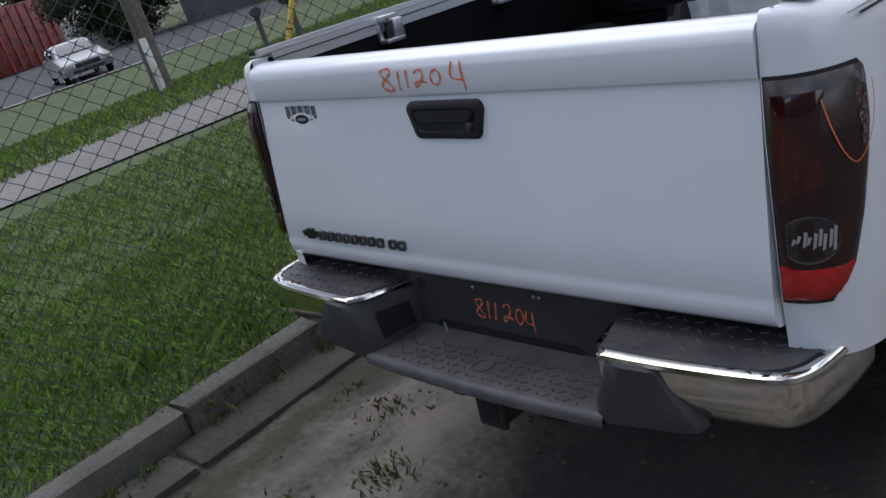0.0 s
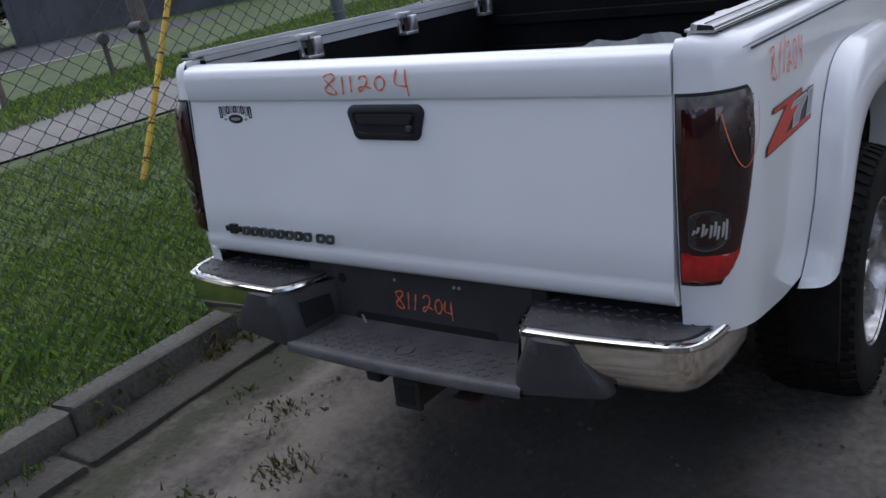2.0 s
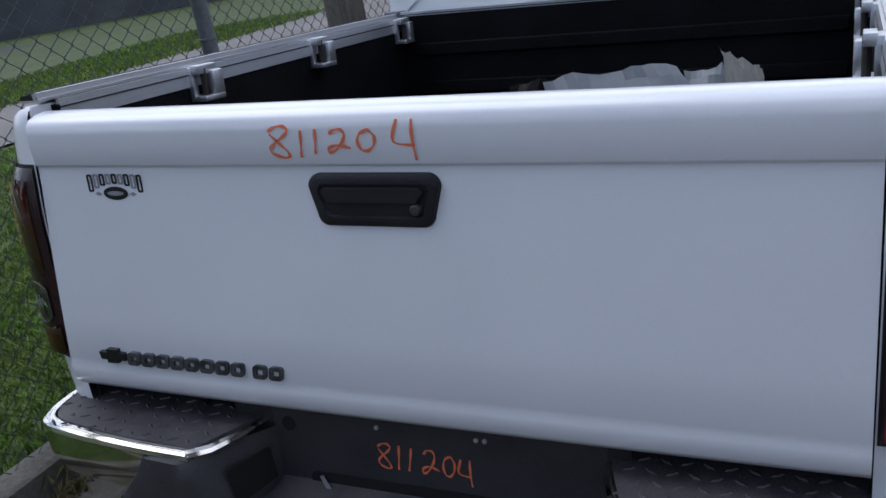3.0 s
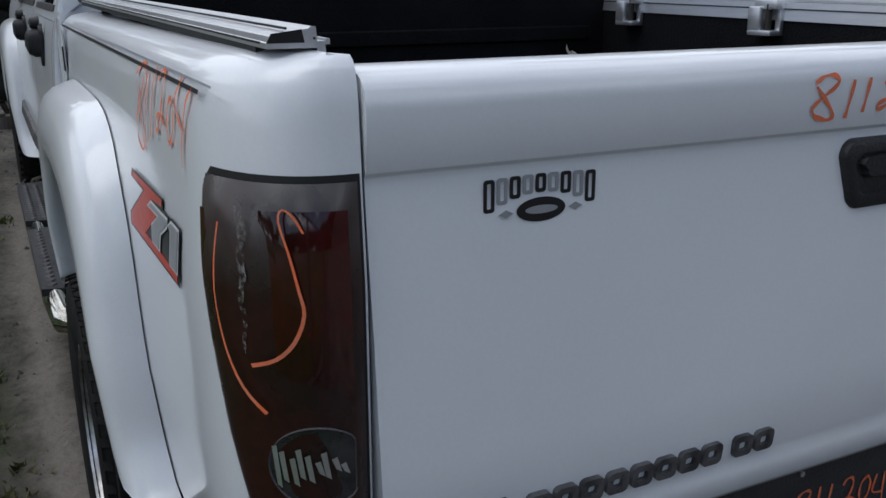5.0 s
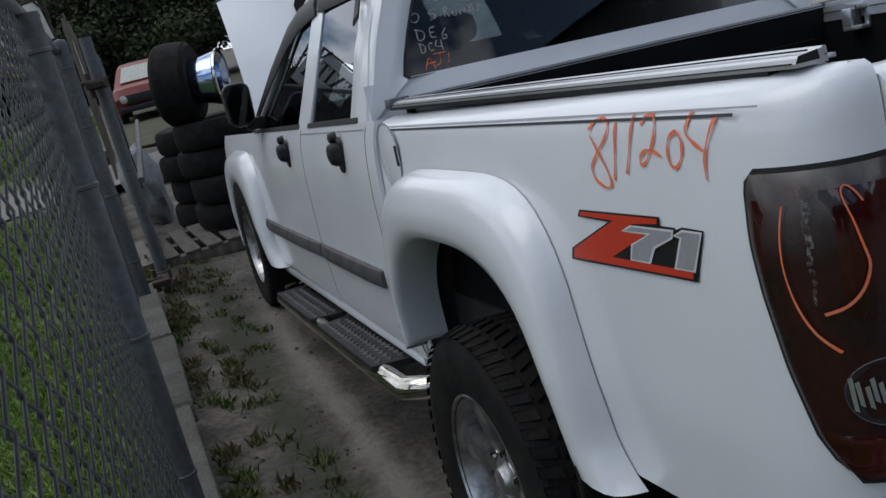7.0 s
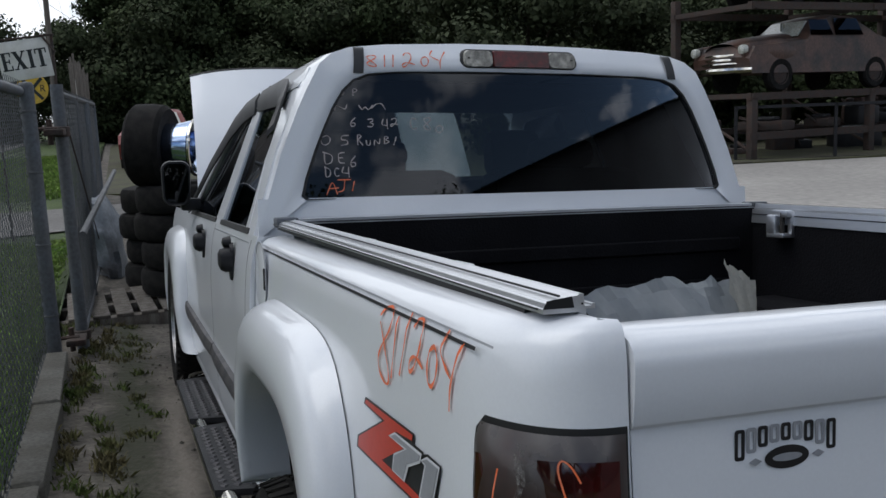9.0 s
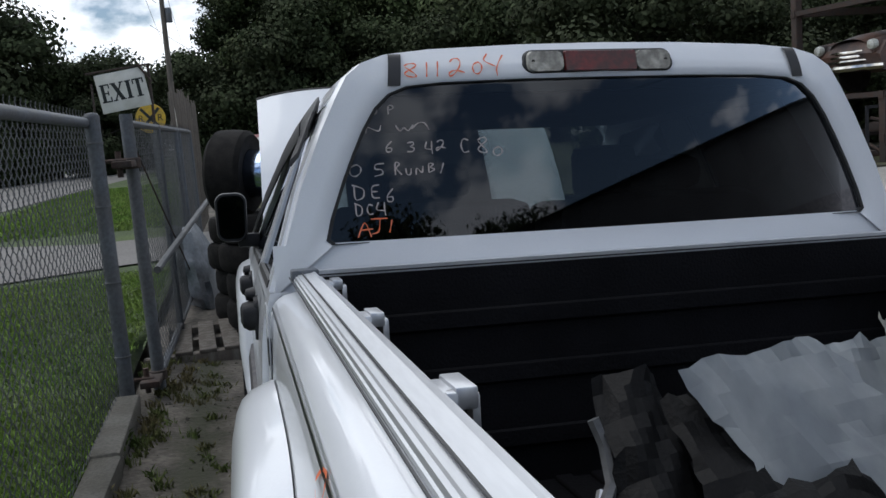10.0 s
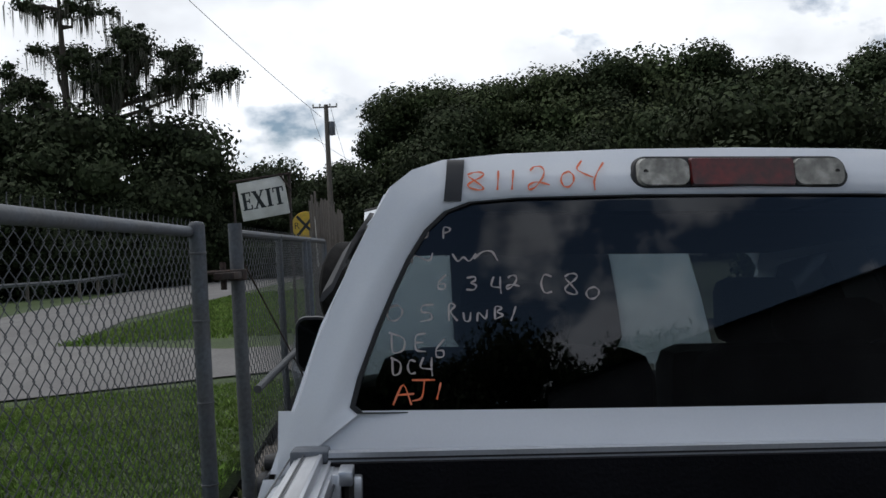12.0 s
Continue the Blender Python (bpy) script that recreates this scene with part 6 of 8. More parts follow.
for y in (6.5, 8.0, 8.3, 9.75):
    part("gate_upright", tube([(gx, y, 0.1), (gx, y, FTOP)], 0.024, None, 8), GALV_POST, gate)
part("brace", tube([(gx + 0.05, 5.1, 0.74), (gx + 0.17, 8.9, 0.90)], 0.022, None, 8), GALV, gate, "bare steel brace pipe")
part("tension_wire", tube([(gx + 0.03, 5.0, 1.42), (gx + 0.03, 8.0, 0.2)], 0.005, None, 5), RUST, gate)
for z in (1.36, 0.16):
    hb = part("hinge", box(FX + 0.03, gx + 0.03, 4.74, 4.95, z - 0.018, z + 0.018, 0.006), RUST, gate, "rusty hinge hardware")
    part("hinge_pin", tube([(gx - 0.05, 4.86, z - 0.07), (gx - 0.05, 4.86, z + 0.07)], 0.016, None, 8), RUST, hb)
    part("hinge_collar", spin([(0.038, z - 0.03), (0.050, z - 0.025), (0.050, z + 0.025), (0.038, z + 0.03)], 14, "z"), RUST, hb).location = (gx, 4.97, 0)
    part("hinge_bolt", tube([(FX - 0.06, 4.82, z + 0.02), (FX + 0.10, 4.82, z + 0.02)], 0.012, None, 6), RUST, hb)

# tall picket fence beyond the gate
tall = thing("picket_fence", pose(0, 0, 0), "dark weathered picket fence beyond the gate", "fence")
rnd = random.Random(8)
picket = mesh_of("picket", box(-0.012, 0.012, -0.022, 0.022, 0, 2.1, 0.003), POLE_WOOD)
for k in range(46):
    ob = new("picket", picket)
    ob.parent = tall
    ob.matrix_basis = pose(-1.44 + 0.0012 * k, 11.2 + k * 0.135, rnd.uniform(-0.05, 0.12), rnd.uniform(-1, 1), rnd.uniform(-1, 1), 0)
for z in (0.5, 1.7):
    part("rail", box(-1.49, -1.455, 11.15, 17.4, z - 0.04, z + 0.04), WOOD, tall)

# white rag hanging at the gate's end
rag_rows = []
for i in range(9):
    f = i / 8
    rag_rows.append([(-1.422 + 0.012 * (1 + math.sin(k * 1.7 + i * 0.4)) * (0.1 + f), 11.17 + 0.02 * k * (1 - 0.5 * f) + 0.01 * math.sin(i), 1.90 - 0.55 * f - 0.01 * k) for k in range(7)])
rag = part("rag", loft(rag_rows, closed=False), SIGN_WHITE)
tagged(rag, "white rag hanging from the end of the gate", "rag")

# exit sign on a post
sign = thing("exit_sign", pose(-1.86, 10.05, 0, 0, 0, -4), "tilted white hand-painted exit sign on a rusty frame above the fence", "sign")
tilt = pose(0, 0, 2.07, 0, -7.5, 0)
board = part("board", box(-0.255, 0.255, -0.012, 0.012, -0.205, 0.205, 0.004), SIGN_WHITE, sign, "white painted board")
board.matrix_basis = tilt
# painted serif letters, bold stems and thin bars
def letter(x0, pieces):
    bm = bmesh.new()
    for pts in pieces:
        plate([(x0 + x, -0.0125, z) for x, z in pts], (0, -0.0015, 0), bm)
    part("letter", bm, SIGN_BLACK, board)


def bar(x, z, w, h):
    return [(x, z), (x + w, z), (x + w, z + h), (x, z + h)]


LZ, LH = -0.095, 0.19
letter(-0.228, [bar(0.012, LZ, 0.034, LH), bar(0, LZ - 0.0004, 0.105, 0.014), bar(0, LZ + LH - 0.014, 0.100, 0.0144), bar(0.03, LZ + 0.088, 0.055, 0.014), bar(0.091, LZ, 0.014, 0.05), bar(0.088, LZ + LH - 0.048, 0.012, 0.048), bar(0.074, LZ + 0.070, 0.012, 0.050)])
letter(-0.108, [[(0.010, LZ), (0.026, LZ), (0.118, LZ + LH), (0.100, LZ + LH)], [(0.078, LZ), (0.122, LZ), (0.040, LZ + LH), (0.000, LZ + LH)], bar(-0.006, LZ - 0.0004, 0.046, 0.012), bar(0.072, LZ - 0.0004, 0.058, 0.012), bar(-0.008, LZ + LH - 0.012, 0.056, 0.0124), bar(0.086, LZ + LH - 0.012, 0.044, 0.0124)])
letter(0.038, [bar(0.010, LZ, 0.036, LH), bar(-0.004, LZ - 0.0004, 0.064, 0.013), bar(-0.004, LZ + LH - 0.013, 0.064, 0.0134)])
letter(0.112, [bar(0.040, LZ, 0.036, LH), bar(0.024, LZ - 0.0004, 0.068, 0.013), bar(0, LZ + LH - 0.014, 0.116, 0.0144), bar(0, LZ + LH - 0.052, 0.013, 0.052), bar(0.103, LZ + LH - 0.052, 0.013, 0.052)])
fr = part("frame_top", box(-0.34, 0.33, -0.02, 0.02, 0.215, 0.235, 0.003), RUST, sign, "rusty top bar")
fr.matrix_basis = pose(0, 0, 2.07, 0, -5.5, 0)
part("sign_post", box(0.268, 0.296, 0.0, 0.03, 0, 2.32, 0.004), RUST, sign, "thin rusty sign post")
part("sign_post", box(-0.325, -0.305, 0.0, 0.02, 0, 2.16, 0.004), RUST, sign)
part("strut", tube([(0.18, -0.02, 2.33), (0.31, -0.02, 2.14)], 0.012, None, 6), RUST, sign)

# railway warning disc
rr = thing("railroad_sign", pose(-3.2, 29.5, 0.07, 0, 0, -5), "round yellow railroad crossing sign with a black cross", "sign")
disc = part("disc", spin([(0.0005, -0.02), (0.45, -0.02), (0.457, 0.0), (0.45, 0.01), (0.0005, 0.01)], 36, "y"), YELLOW, rr, "yellow disc")
disc.location = (0, 0, 2.31)
for a in (48, -48):
    part("cross_bar", box(-0.42, 0.42, -0.026, -0.021, -0.045, 0.045), SIGN_BLACK, rr).matrix_basis = pose(0, 0, 2.31, 0, a, 0)
for x in (-0.29, 0.29):
    c = bpy.data.curves.new("letter", "FONT")
    c.body, c.size, c.extrude, c.align_x, c.align_y = "R", 0.29, 0.002, "CENTER", "CENTER"
    o = bpy.data.objects.new("letter_tmp", c)
    scene.collection.objects.link(o)
    me = bpy.data.meshes.new_from_object(o)
    bpy.data.objects.remove(o)
    me.materials.clear()
    me.materials.append(SIGN_BLACK)
    q = new("letter", me)
    q.parent = rr
    q.matrix_basis = pose(x, -0.026, 2.31, 90, 0, 0)
part("sign_post", tube([(0, 0.03, 0), (0, 0.03, 2.6)], 0.035, None, 8), GALV_POST, rr)

# utility poles
def utility_pole(x, y, h, arm, transformer):
    p = thing("utility_pole", pose(x, y, 0), "wooden utility pole with a cross-arm" + (" and a grey transformer" if transformer else ""), "pole", "utility poles")
    part("pole", tube([(0, 0, -0.5), (0.06, 0, h)], [0.17, 0.11], None, 10), POLE_WOOD, p)
    part("cross_arm", box(-arm, arm, -0.04, 0.04, h - 0.16, h - 0.09, 0.01), POLE_WOOD, p)
    for k in (-0.95, -0.4, 0.4, 0.95):
        part("insulator", spin([(0.0005, 0.16), (0.04, 0.14), (0.05, 0.05), (0.025, 0.0)], 8, "z"), SIGN_WHITE, p).location = (k * arm, 0, h - 0.09)
    if transformer:
        part("transformer", spin([(0.0005, h - 0.85), (0.13, h - 0.87), (0.16, h - 0.92), (0.16, h - 1.55), (0.0005, h - 1.58)], 14, "z"), GALV_POST, p, "grey transformer can").location = (0.30, 0, 0)
    return p


utility_pole(-3.46, 46.2, 8.97, 0.62, True)
utility_pole(-3.55, 79.5, 8.95, 0.8, False)
cable = thing("power_line", pose(0, 0, 0), "thin black power lines between the poles", "cable")
for a, b in (((-3.6, 45.2, 8.2), (-13.5, 20.0, 17.0)), ((-4.1, 45.2, 8.6), (-4.9, 80.2, 8.65)), ((-3.1, 45.2, 8.6), (-3.6, 80.2, 8.65)), ((-4.0, 45.2, 7.2), (6, 70, 3.4))):
    pts = [tuple(p + (q - p) * k / 10 for p, q in zip(a, b)) for k in range(11)]
    pts = [(x, y, z - 0.5 * (1 - (k / 5 - 1) ** 2)) for k, (x, y, z) in enumerate(pts)]
    part("wire", tube(pts, 0.012, None, 4), SIGN_BLACK, cable)

# yellow guard pole in the verge
yp = thing("marker_pole", pose(-4.22, 2.26, 0), "thin leaning yellow guard pole in the grass", "pole")
d = Vector((0.0, 0.575, 1.0)).normalized()
part("pole", tube([Vector((0, 0, 0.05)) + d * k for k in (0, 0.8, 1.6, 2.6)], 0.022, None, 8), YELLOW, yp)
for k in range(9):
    r = part("ring_joint", tube([Vector((0, 0, 0.05)) + d * (0.25 + 0.26 * k), Vector((0, 0, 0.05)) + d * (0.262 + 0.26 * k)], 0.0245, None, 8), RUST, yp)

# letter boxes on posts by the path
def letter_box(x, y, h, turn):
    p = thing("letter_box", pose(x, y, lawn_height(x, y), 0, 0, turn), "dark rural letter box on a wooden post", "letter box", "letter boxes")
    rings = []
    for yy in (-0.24, 0.24):
        rings.append([(0.095 * math.cos(a), yy, h + 0.10 * max(math.sin(a), -0.9)) for a in (math.tau * k / 16 for k in range(16))])
    part("box", loft(rings, cap=True), BLACK, p, "dark arched metal box")
    part("door", spin([(0.0005, -0.255), (0.085, -0.25), (0.10, -0.235)], 16, "y"), GREY_PLASTIC, p).location = (0, 0, h)
    part("flag", box(0.10, 0.108, -0.05, 0.02, h, h + 0.16), RED_PAINT, p)
    part("post", box(-0.045, 0.045, -0.045, 0.045, -0.1, h - 0.08, 0.006), WOOD, p)


letter_box(-13.0, 8.35, 0.72, 60)
letter_box(-11.9, 8.35, 0.78, 75)

# roadside pole with a white base
rp = thing("roadside_pole", pose(-12.7, 5.95, -0.02), "dark wooden roadside pole with a white strip at its foot", "pole")
part("pole", tube([(0, 0, -0.2), (-0.15, 0.2, 7)], [0.16, 0.12], None, 12), POLE_WOOD, rp)
part("white_strip", box(0.06, 0.20, -0.12, -0.05, 0.0, 0.95, 0.01), SIGN_WHITE, rp)
rp2 = thing("roadside_pole", pose(-37, 27.2, -0.5), "thick dark wooden pole at the far side of the road", "pole")
part("pole", tube([(0, 0, -0.2), (-0.6, 0, 9)], [0.42, 0.36], None, 12), POLE_WOOD, rp2)
wp = thing("gate_post_wood", pose(-2.55, 4.55, 0), "dark old timber post with a board outside the fence", "post")
part("post", box(-0.09, 0.09, -0.08, 0.08, -0.1, 1.68, 0.012), POLE_WOOD, wp)
part("board", box(0.09, 0.13, -0.09, 0.09, 0.78, 1.22, 0.004), WOOD, wp)

# ---------------------------------------------------------------- tanks, container and car across the road
def tank(x, y, r, h, turn):
    t = thing("tank", pose(x, y, -0.5, 0, 0, turn), "dirty white upright plastic tank", "tank", "tanks across the road")
    part("shell", spin([(0.0005, h), (r * 0.25, h - 0.02), (r * 0.85, h - 0.22 * r), (r, h - 0.42 * r), (r * 1.01, h * 0.5), (r, 0)], 28, "z"), TANK_WHITE, t)
    for z in (0.25, 0.5, 0.72):
        part("band", spin([(r * 1.0, h * z - 0.03), (r * 1.025, h * z), (r * 1.0, h * z + 0.03)], 28, "z"), TANK_WHITE, t)
    part("lid", spin([(0.0005, h + 0.06), (r * 0.22, h + 0.05), (r * 0.24, h - 0.03)], 16, "z"), GREY_PLASTIC, t)


tank(-57.5, 25.5, 1.8, 2.9, 0)
tank(-61.5, 30.0, 2.3, 3.6, 20)
cont = thing("red_container", pose(-70, 24.5, -0.5, 0, 0, 25), "red steel waste container", "container")
part("shell", box(-2.4, 2.4, -3.2, 3.2, 0.1, 4.6, 0.03), RED_PAINT, cont)
for k in range(7):
    part("rib", box(2.4, 2.5, -2.9 + k * 0.92, -2.7 + k * 0.92, 0.15, 4.5), RED_PAINT, cont)
wall_bld = thing("metal_building", pose(-46.5, 26.0, -0.5, 0, 0, -46), "long low blue-grey metal-clad building across the road", "building")
part("wall", box(-9, 0, 0, 26, 0, 5.0), BLUE_WALL, wall_bld)
part("roof", plate([(-9.3, -0.3, 5.0), (-4.5, -0.3, 5.8), (0.3, -0.3, 5.0)], (0, 26.6, 0)), METAL_WALL, wall_bld)
for k in range(34):
    part("cladding_rib", box(0.0, 0.05, 0.3 + k * 0.76, 0.38 + k * 0.76, 0.05, 4.95), BLUE_WALL, wall_bld)
for y in (15.5, 21.0):
    part("roller_door", box(0.0, 0.07, y - 1.6, y + 1.6, 0, 3.4), METAL_WALL, wall_bld)
marks = thing("road_number", pose(-52, 20.4, -0.44, 0, 0, 70), "yellow bay marking painted on the asphalt", "marking")
part("bar", box(-0.35, 0.35, -0.9, 0.9, 0, 0.004), YELLOW, marks)
for x, y in ((-38.7, 18.4), (-36.2, 18.0)):
    mk = thing("bay_line", pose(x, y, -0.44, 0, 0, 20), "short yellow bay line painted on the asphalt", "marking", "bay lines")
    part("bar", box(-0.06, 0.06, -0.5, 0.5, 0, 0.004), YELLOW, mk)


def vehicle(name, m, label, category, paint, profile, width, wheel_r, axles, glass_z, windows, old=False, group=""):
    """A car from its side profile (y forward, z), rounded across; windows are (y0, y1) spans."""
    v = thing(name, m, label, category, group)
    hw = width / 2
    rings = []
    for f in (-1, -0.97, -0.88, -0.6, 0, 0.6, 0.88, 0.97, 1):
        ring = []
        for y, z in profile:
            roof = max(0, z - glass_z)
            x = f * (hw - 0.42 * roof * (1 if abs(f) > 0.5 else 0.8))
            zz = z - 0.05 * abs(f) ** 8 * (1 if z > 0.35 else 0)
            ring.append((x, y * (1 - 0.03 * abs(f) ** 6), zz))
        rings.append(ring)
    part("body", loft(rings, closed=True, cap=True), paint, v, sharp=35)
    for s in (-1, 1):
        for y0, y1, z0, z1, in windows:
            x0, x1 = hw - 0.42 * (z0 - glass_z) + 0.006, hw - 0.42 * (z1 - glass_z) + 0.006
            part("side_window", plate([(s * x0, y0, z0), (s * x0, y1, z0), (s * x1, y1 - 0.22 * (z1 - z0), z1), (s * x1, y0 + 0.2 * (z1 - z0), z1)], (s * 0.006, 0, 0)), TINT, v)
        for y in axles:
            w = part("wheel", spin([(0.0005, 0.03), (wheel_r * 0.5, 0.05), (wheel_r * 0.62, 0.085), (wheel_r * 0.9, 0.09), (wheel_r, 0.05), (wheel_r, -0.09), (0.0005, -0.1)], 22, "x"), RUBBER, v)
            w.location = (s * (hw - 0.08), y, wheel_r)
            w.scale = (s, 1, 1)
            part("rim", spin([(0.0005, 0.07), (wheel_r * 0.2, 0.065), (wheel_r * 0.55, 0.055), (wheel_r * 0.6, 0.088)], 18, "x"), ALLOY if not old else RUST, w)
    return v


SEDAN = [(2.25, 0.30), (2.32, 0.55), (2.20, 0.72), (1.2, 0.90), (0.75, 0.97), (0.05, 1.36), (-0.4, 1.43), (-1.0, 1.40), (-1.65, 1.08), (-2.2, 1.02), (-2.3, 0.7), (-2.25, 0.32)]
car = vehicle("car", pose(-33.0, 13.3, -0.45, 0, 0, -104), "silver saloon car standing on the road", "car", CAR_SILVER, SEDAN, 1.78, 0.32, (1.40, -1.35), 0.95, ((-1.3, -0.3, 1.02, 1.34), (-0.25, 0.62, 1.02, 1.34)))
part("windscreen", plate([(-0.66, 0.74, 1.0), (0.66, 0.74, 1.0), (0.55, 0.12, 1.345), (-0.55, 0.12, 1.345)], (0, 0.02, 0.02)), TINT, car)
part("grille", box(-0.45, 0.45, 2.30, 2.335, 0.50, 0.66, 0.02), BLACK, car)
part("air_intake", box(-0.6, 0.6, 2.27, 2.31, 0.33, 0.43, 0.02), BLACK, car)
for s in (-1, 1):
    part("headlight", box(s * 0.68 - 0.16, s * 0.68 + 0.16, 2.22, 2.305, 0.58, 0.70, 0.03), LENS_CLEAR, car)

# red pickup beyond the tyres
PICKUP = [(2.4, 0.45), (2.5, 0.85), (2.35, 1.08), (1.0, 1.16), (0.55, 1.62), (-0.35, 1.72), (-0.55, 1.65), (-0.62, 1.15), (-2.5, 1.15), (-2.55, 0.5)]
rp = vehicle("red_pickup", pose(0.18, 27.6, -0.10, 0, 0, 176), "old red and white pickup truck facing along the yard", "truck", RED_PAINT, PICKUP, 1.9, 0.42, (1.6, -1.6), 1.15, ((-0.45, 0.6, 1.2, 1.6),))
# the pale lens material stands in for sun glare on the glass
part("windscreen", plate([(-0.74, 0.98, 1.2), (0.74, 0.98, 1.2), (0.6, 0.60, 1.60), (-0.6, 0.60, 1.60)], (0, 0.025, 0.02)), LENS_CLEAR, rp, "broken windscreen with sun glare in its pale colour")
part("grille", box(-0.7, 0.7, 2.46, 2.53, 0.65, 0.9, 0.02), BLACK, rp)
part("bumper", box(-0.9, 0.9, 2.48, 2.60, 0.45, 0.60, 0.03), BLACK, rp)
for s in (-1, 1):
    part("headlight", spin([(0.0005, 2.55), (0.10, 2.53), (0.11, 2.45)], 14, "y"), LENS_CLEAR, rp).location = (s * 0.72, 0, 0.8)

# ---------------------------------------------------------------- salvage rack with old cars on the yard
OLD = [(2.35, 0.45), (2.42, 0.75), (2.25, 1.00), (1.15, 1.10), (0.72, 1.14), (0.25, 1.56), (-0.3, 1.66), (-0.95, 1.60), (-1.55, 1.22), (-2.2, 1.05), (-2.4, 0.7), (-2.35, 0.42)]


def classic(m, paint, label, whole=True):
    c = vehicle("classic_car", m, label, "car", paint, OLD, 1.75, 0.36, (1.45, -1.40), 1.12, ((-1.0, -0.15, 1.18, 1.55), (-0.08, 0.6, 1.18, 1.52)), True, "cars on the salvage rack")
    part("windscreen", plate([(-0.62, 0.72, 1.17), (0.62, 0.72, 1.17), (0.50, 0.34, 1.50), (-0.50, 0.34, 1.50)], (0, 0.03, 0.02)), LENS_CLEAR, c, "pale dusty split windscreen")
    part("windscreen_bar", box(-0.015, 0.015, 0.50, 0.60, 1.2, 1.5), CHROME, c)
    for k in range(3):
        part("grille_bar", tube([(-0.55 + 0.05 * k, 2.36, 0.62 + 0.09 * k), (0, 2.48, 0.62 + 0.09 * k), (0.55 - 0.05 * k, 2.36, 0.62 + 0.09 * k)], 0.028, None, 6), CHROME, c, "tarnished chrome grille bar")
    part("bumper", tube([(-0.92, 2.30, 0.48), (-0.6, 2.52, 0.48), (0, 2.58, 0.48), (0.6, 2.52, 0.48), (0.92, 2.30, 0.48)], 0.065, None, 8), CHROME, c, "tarnished chrome bumper")
    for s in (-1, 1):
        rings = []
        for y, r in ((2.40, 0.12), (2.36, 0.16), (2.0, 0.22), (1.4, 0.30), (0.8, 0.22), (0.45, 0.05)):
            rings.append([(s * (0.74 + r * 0.55 * math.cos(a)), y, 0.86 - 0.10 * (2.4 - y) * 0.3 + r * math.sin(a)) for a in (math.tau * k / 14 for k in range(14))])
        part("front_wing", loft(rings, cap=True), paint, c)
        part("headlight", spin([(0.0005, 2.47), (0.09, 2.45), (0.105, 2.40), (0.105, 2.34)], 16, "y"), LENS_CLEAR, c, "round headlight").location = (s * 0.74, 0, 0.90)
    part("bonnet", loft([[(0.5 * math.cos(a), y, z + 0.16 * math.sin(a)) for a in (math.pi * k / 10 for k in range(11))] for y, z in ((2.32, 0.90), (1.9, 1.0), (1.2, 1.08), (0.74, 1.12))], closed=False), paint, c)
    return c


rack = thing("salvage_rack", pose(14.4, 16.3, 0, 0, 0, 5), "dark rusty steel rack holding scrapped cars on two levels", "rack")
for x in (-3.2, 0.2, 3.4, 6.6, 9.8):
    for y in (-1.2, 1.2):
        part("upright", box(x - 0.08, x + 0.08, y - 0.08, y + 0.08, 0, 1.36 if y < 0 and x < 3 else 3.5, 0.01), RUST, rack)
    part("tie_beam", box(x - 0.07, x + 0.07, -1.3, 1.3, 1.30, 1.40), RUST, rack)
    part("tie_beam", box(x - 0.07, x + 0.07, -1.3, 1.3, 3.10, 3.20), RUST, rack)
    part("brace", tube([(x, -1.2, 0.2), (x, 1.2, 1.3)], 0.035, None, 6), RUST, rack)
for z in (0.55, 1.36, 3.18):
    for y in (-1.2, 1.2):
        part("beam", box(-3.3, 9.9, y - 0.06, y + 0.06, z - 0.1, z + 0.05), RUST, rack)
RACK = rack.matrix_basis
classic(RACK @ pose(-0.55, 0.1, 1.42, 0, 0, 90), MAROON, "derelict dark maroon classic car on the salvage rack")
classic(RACK @ pose(4.6, 0.0, 1.42, 0, 0, 88), RUST, "rusty derelict classic car on the salvage rack")
classic(RACK @ pose(-0.2, 0.1, 3.24, 0, 0, 92), TANK_WHITE, "derelict white car on the upper level of the rack")
classic(RACK @ pose(5.0, 0.1, 3.24, 0, 0, 92), MAROON, "derelict dark car on the upper level of the rack")
rnd = random.Random(11)
scrap_mats = (RUST, GALV_POST, RUST, MAROON, BLACK, BLACK)
for k in range(26):
    # engines, panels and boxes of scrap on the lower level
    x, y, z = rnd.uniform(-3.0, 9.0), rnd.uniform(-1, 1), rnd.choice((0.0, 0.6, 0.6))
    w, d2, h = rnd.uniform(0.2, 0.55), rnd.uniform(0.2, 0.5), rnd.uniform(0.25, 0.75)
    t = thing("scrap_part", RACK @ pose(x, y, z, 0, 0, rnd.uniform(0, 180)), rnd.choice(("rusty scrapped engine block on the rack", "scrapped car part stacked on the rack")), "scrap", "scrap on the rack")
    mt = rnd.choice(scrap_mats)
    part("block", box(-w, w, -d2, d2, 0, h * 0.7, 0.05), mt, t)
    part("cover", box(-w * 0.7, w * 0.5, -d2 * 0.5, d2 * 0.6, h * 0.7, h, 0.04), rnd.choice(scrap_mats), t)
    part("pipe", tube([(-w, 0, h * 0.4), (-w * 1.25, 0.05, h * 0.7), (-w * 0.6, d2, h * 0.95)], 0.035, None, 6), RUST, t)
rail2 = thing("barrier_frame", pose(12.9, 14.2, 0, 0, 0, -25), "black steel barrier frames standing in front of the rack", "barrier")
for x in (-2.0, 0.0, 2.0, 4.0):
    part("upright", box(x - 0.03, x + 0.03, -0.03, 0.03, 0, 1.15), BLACK, rail2)
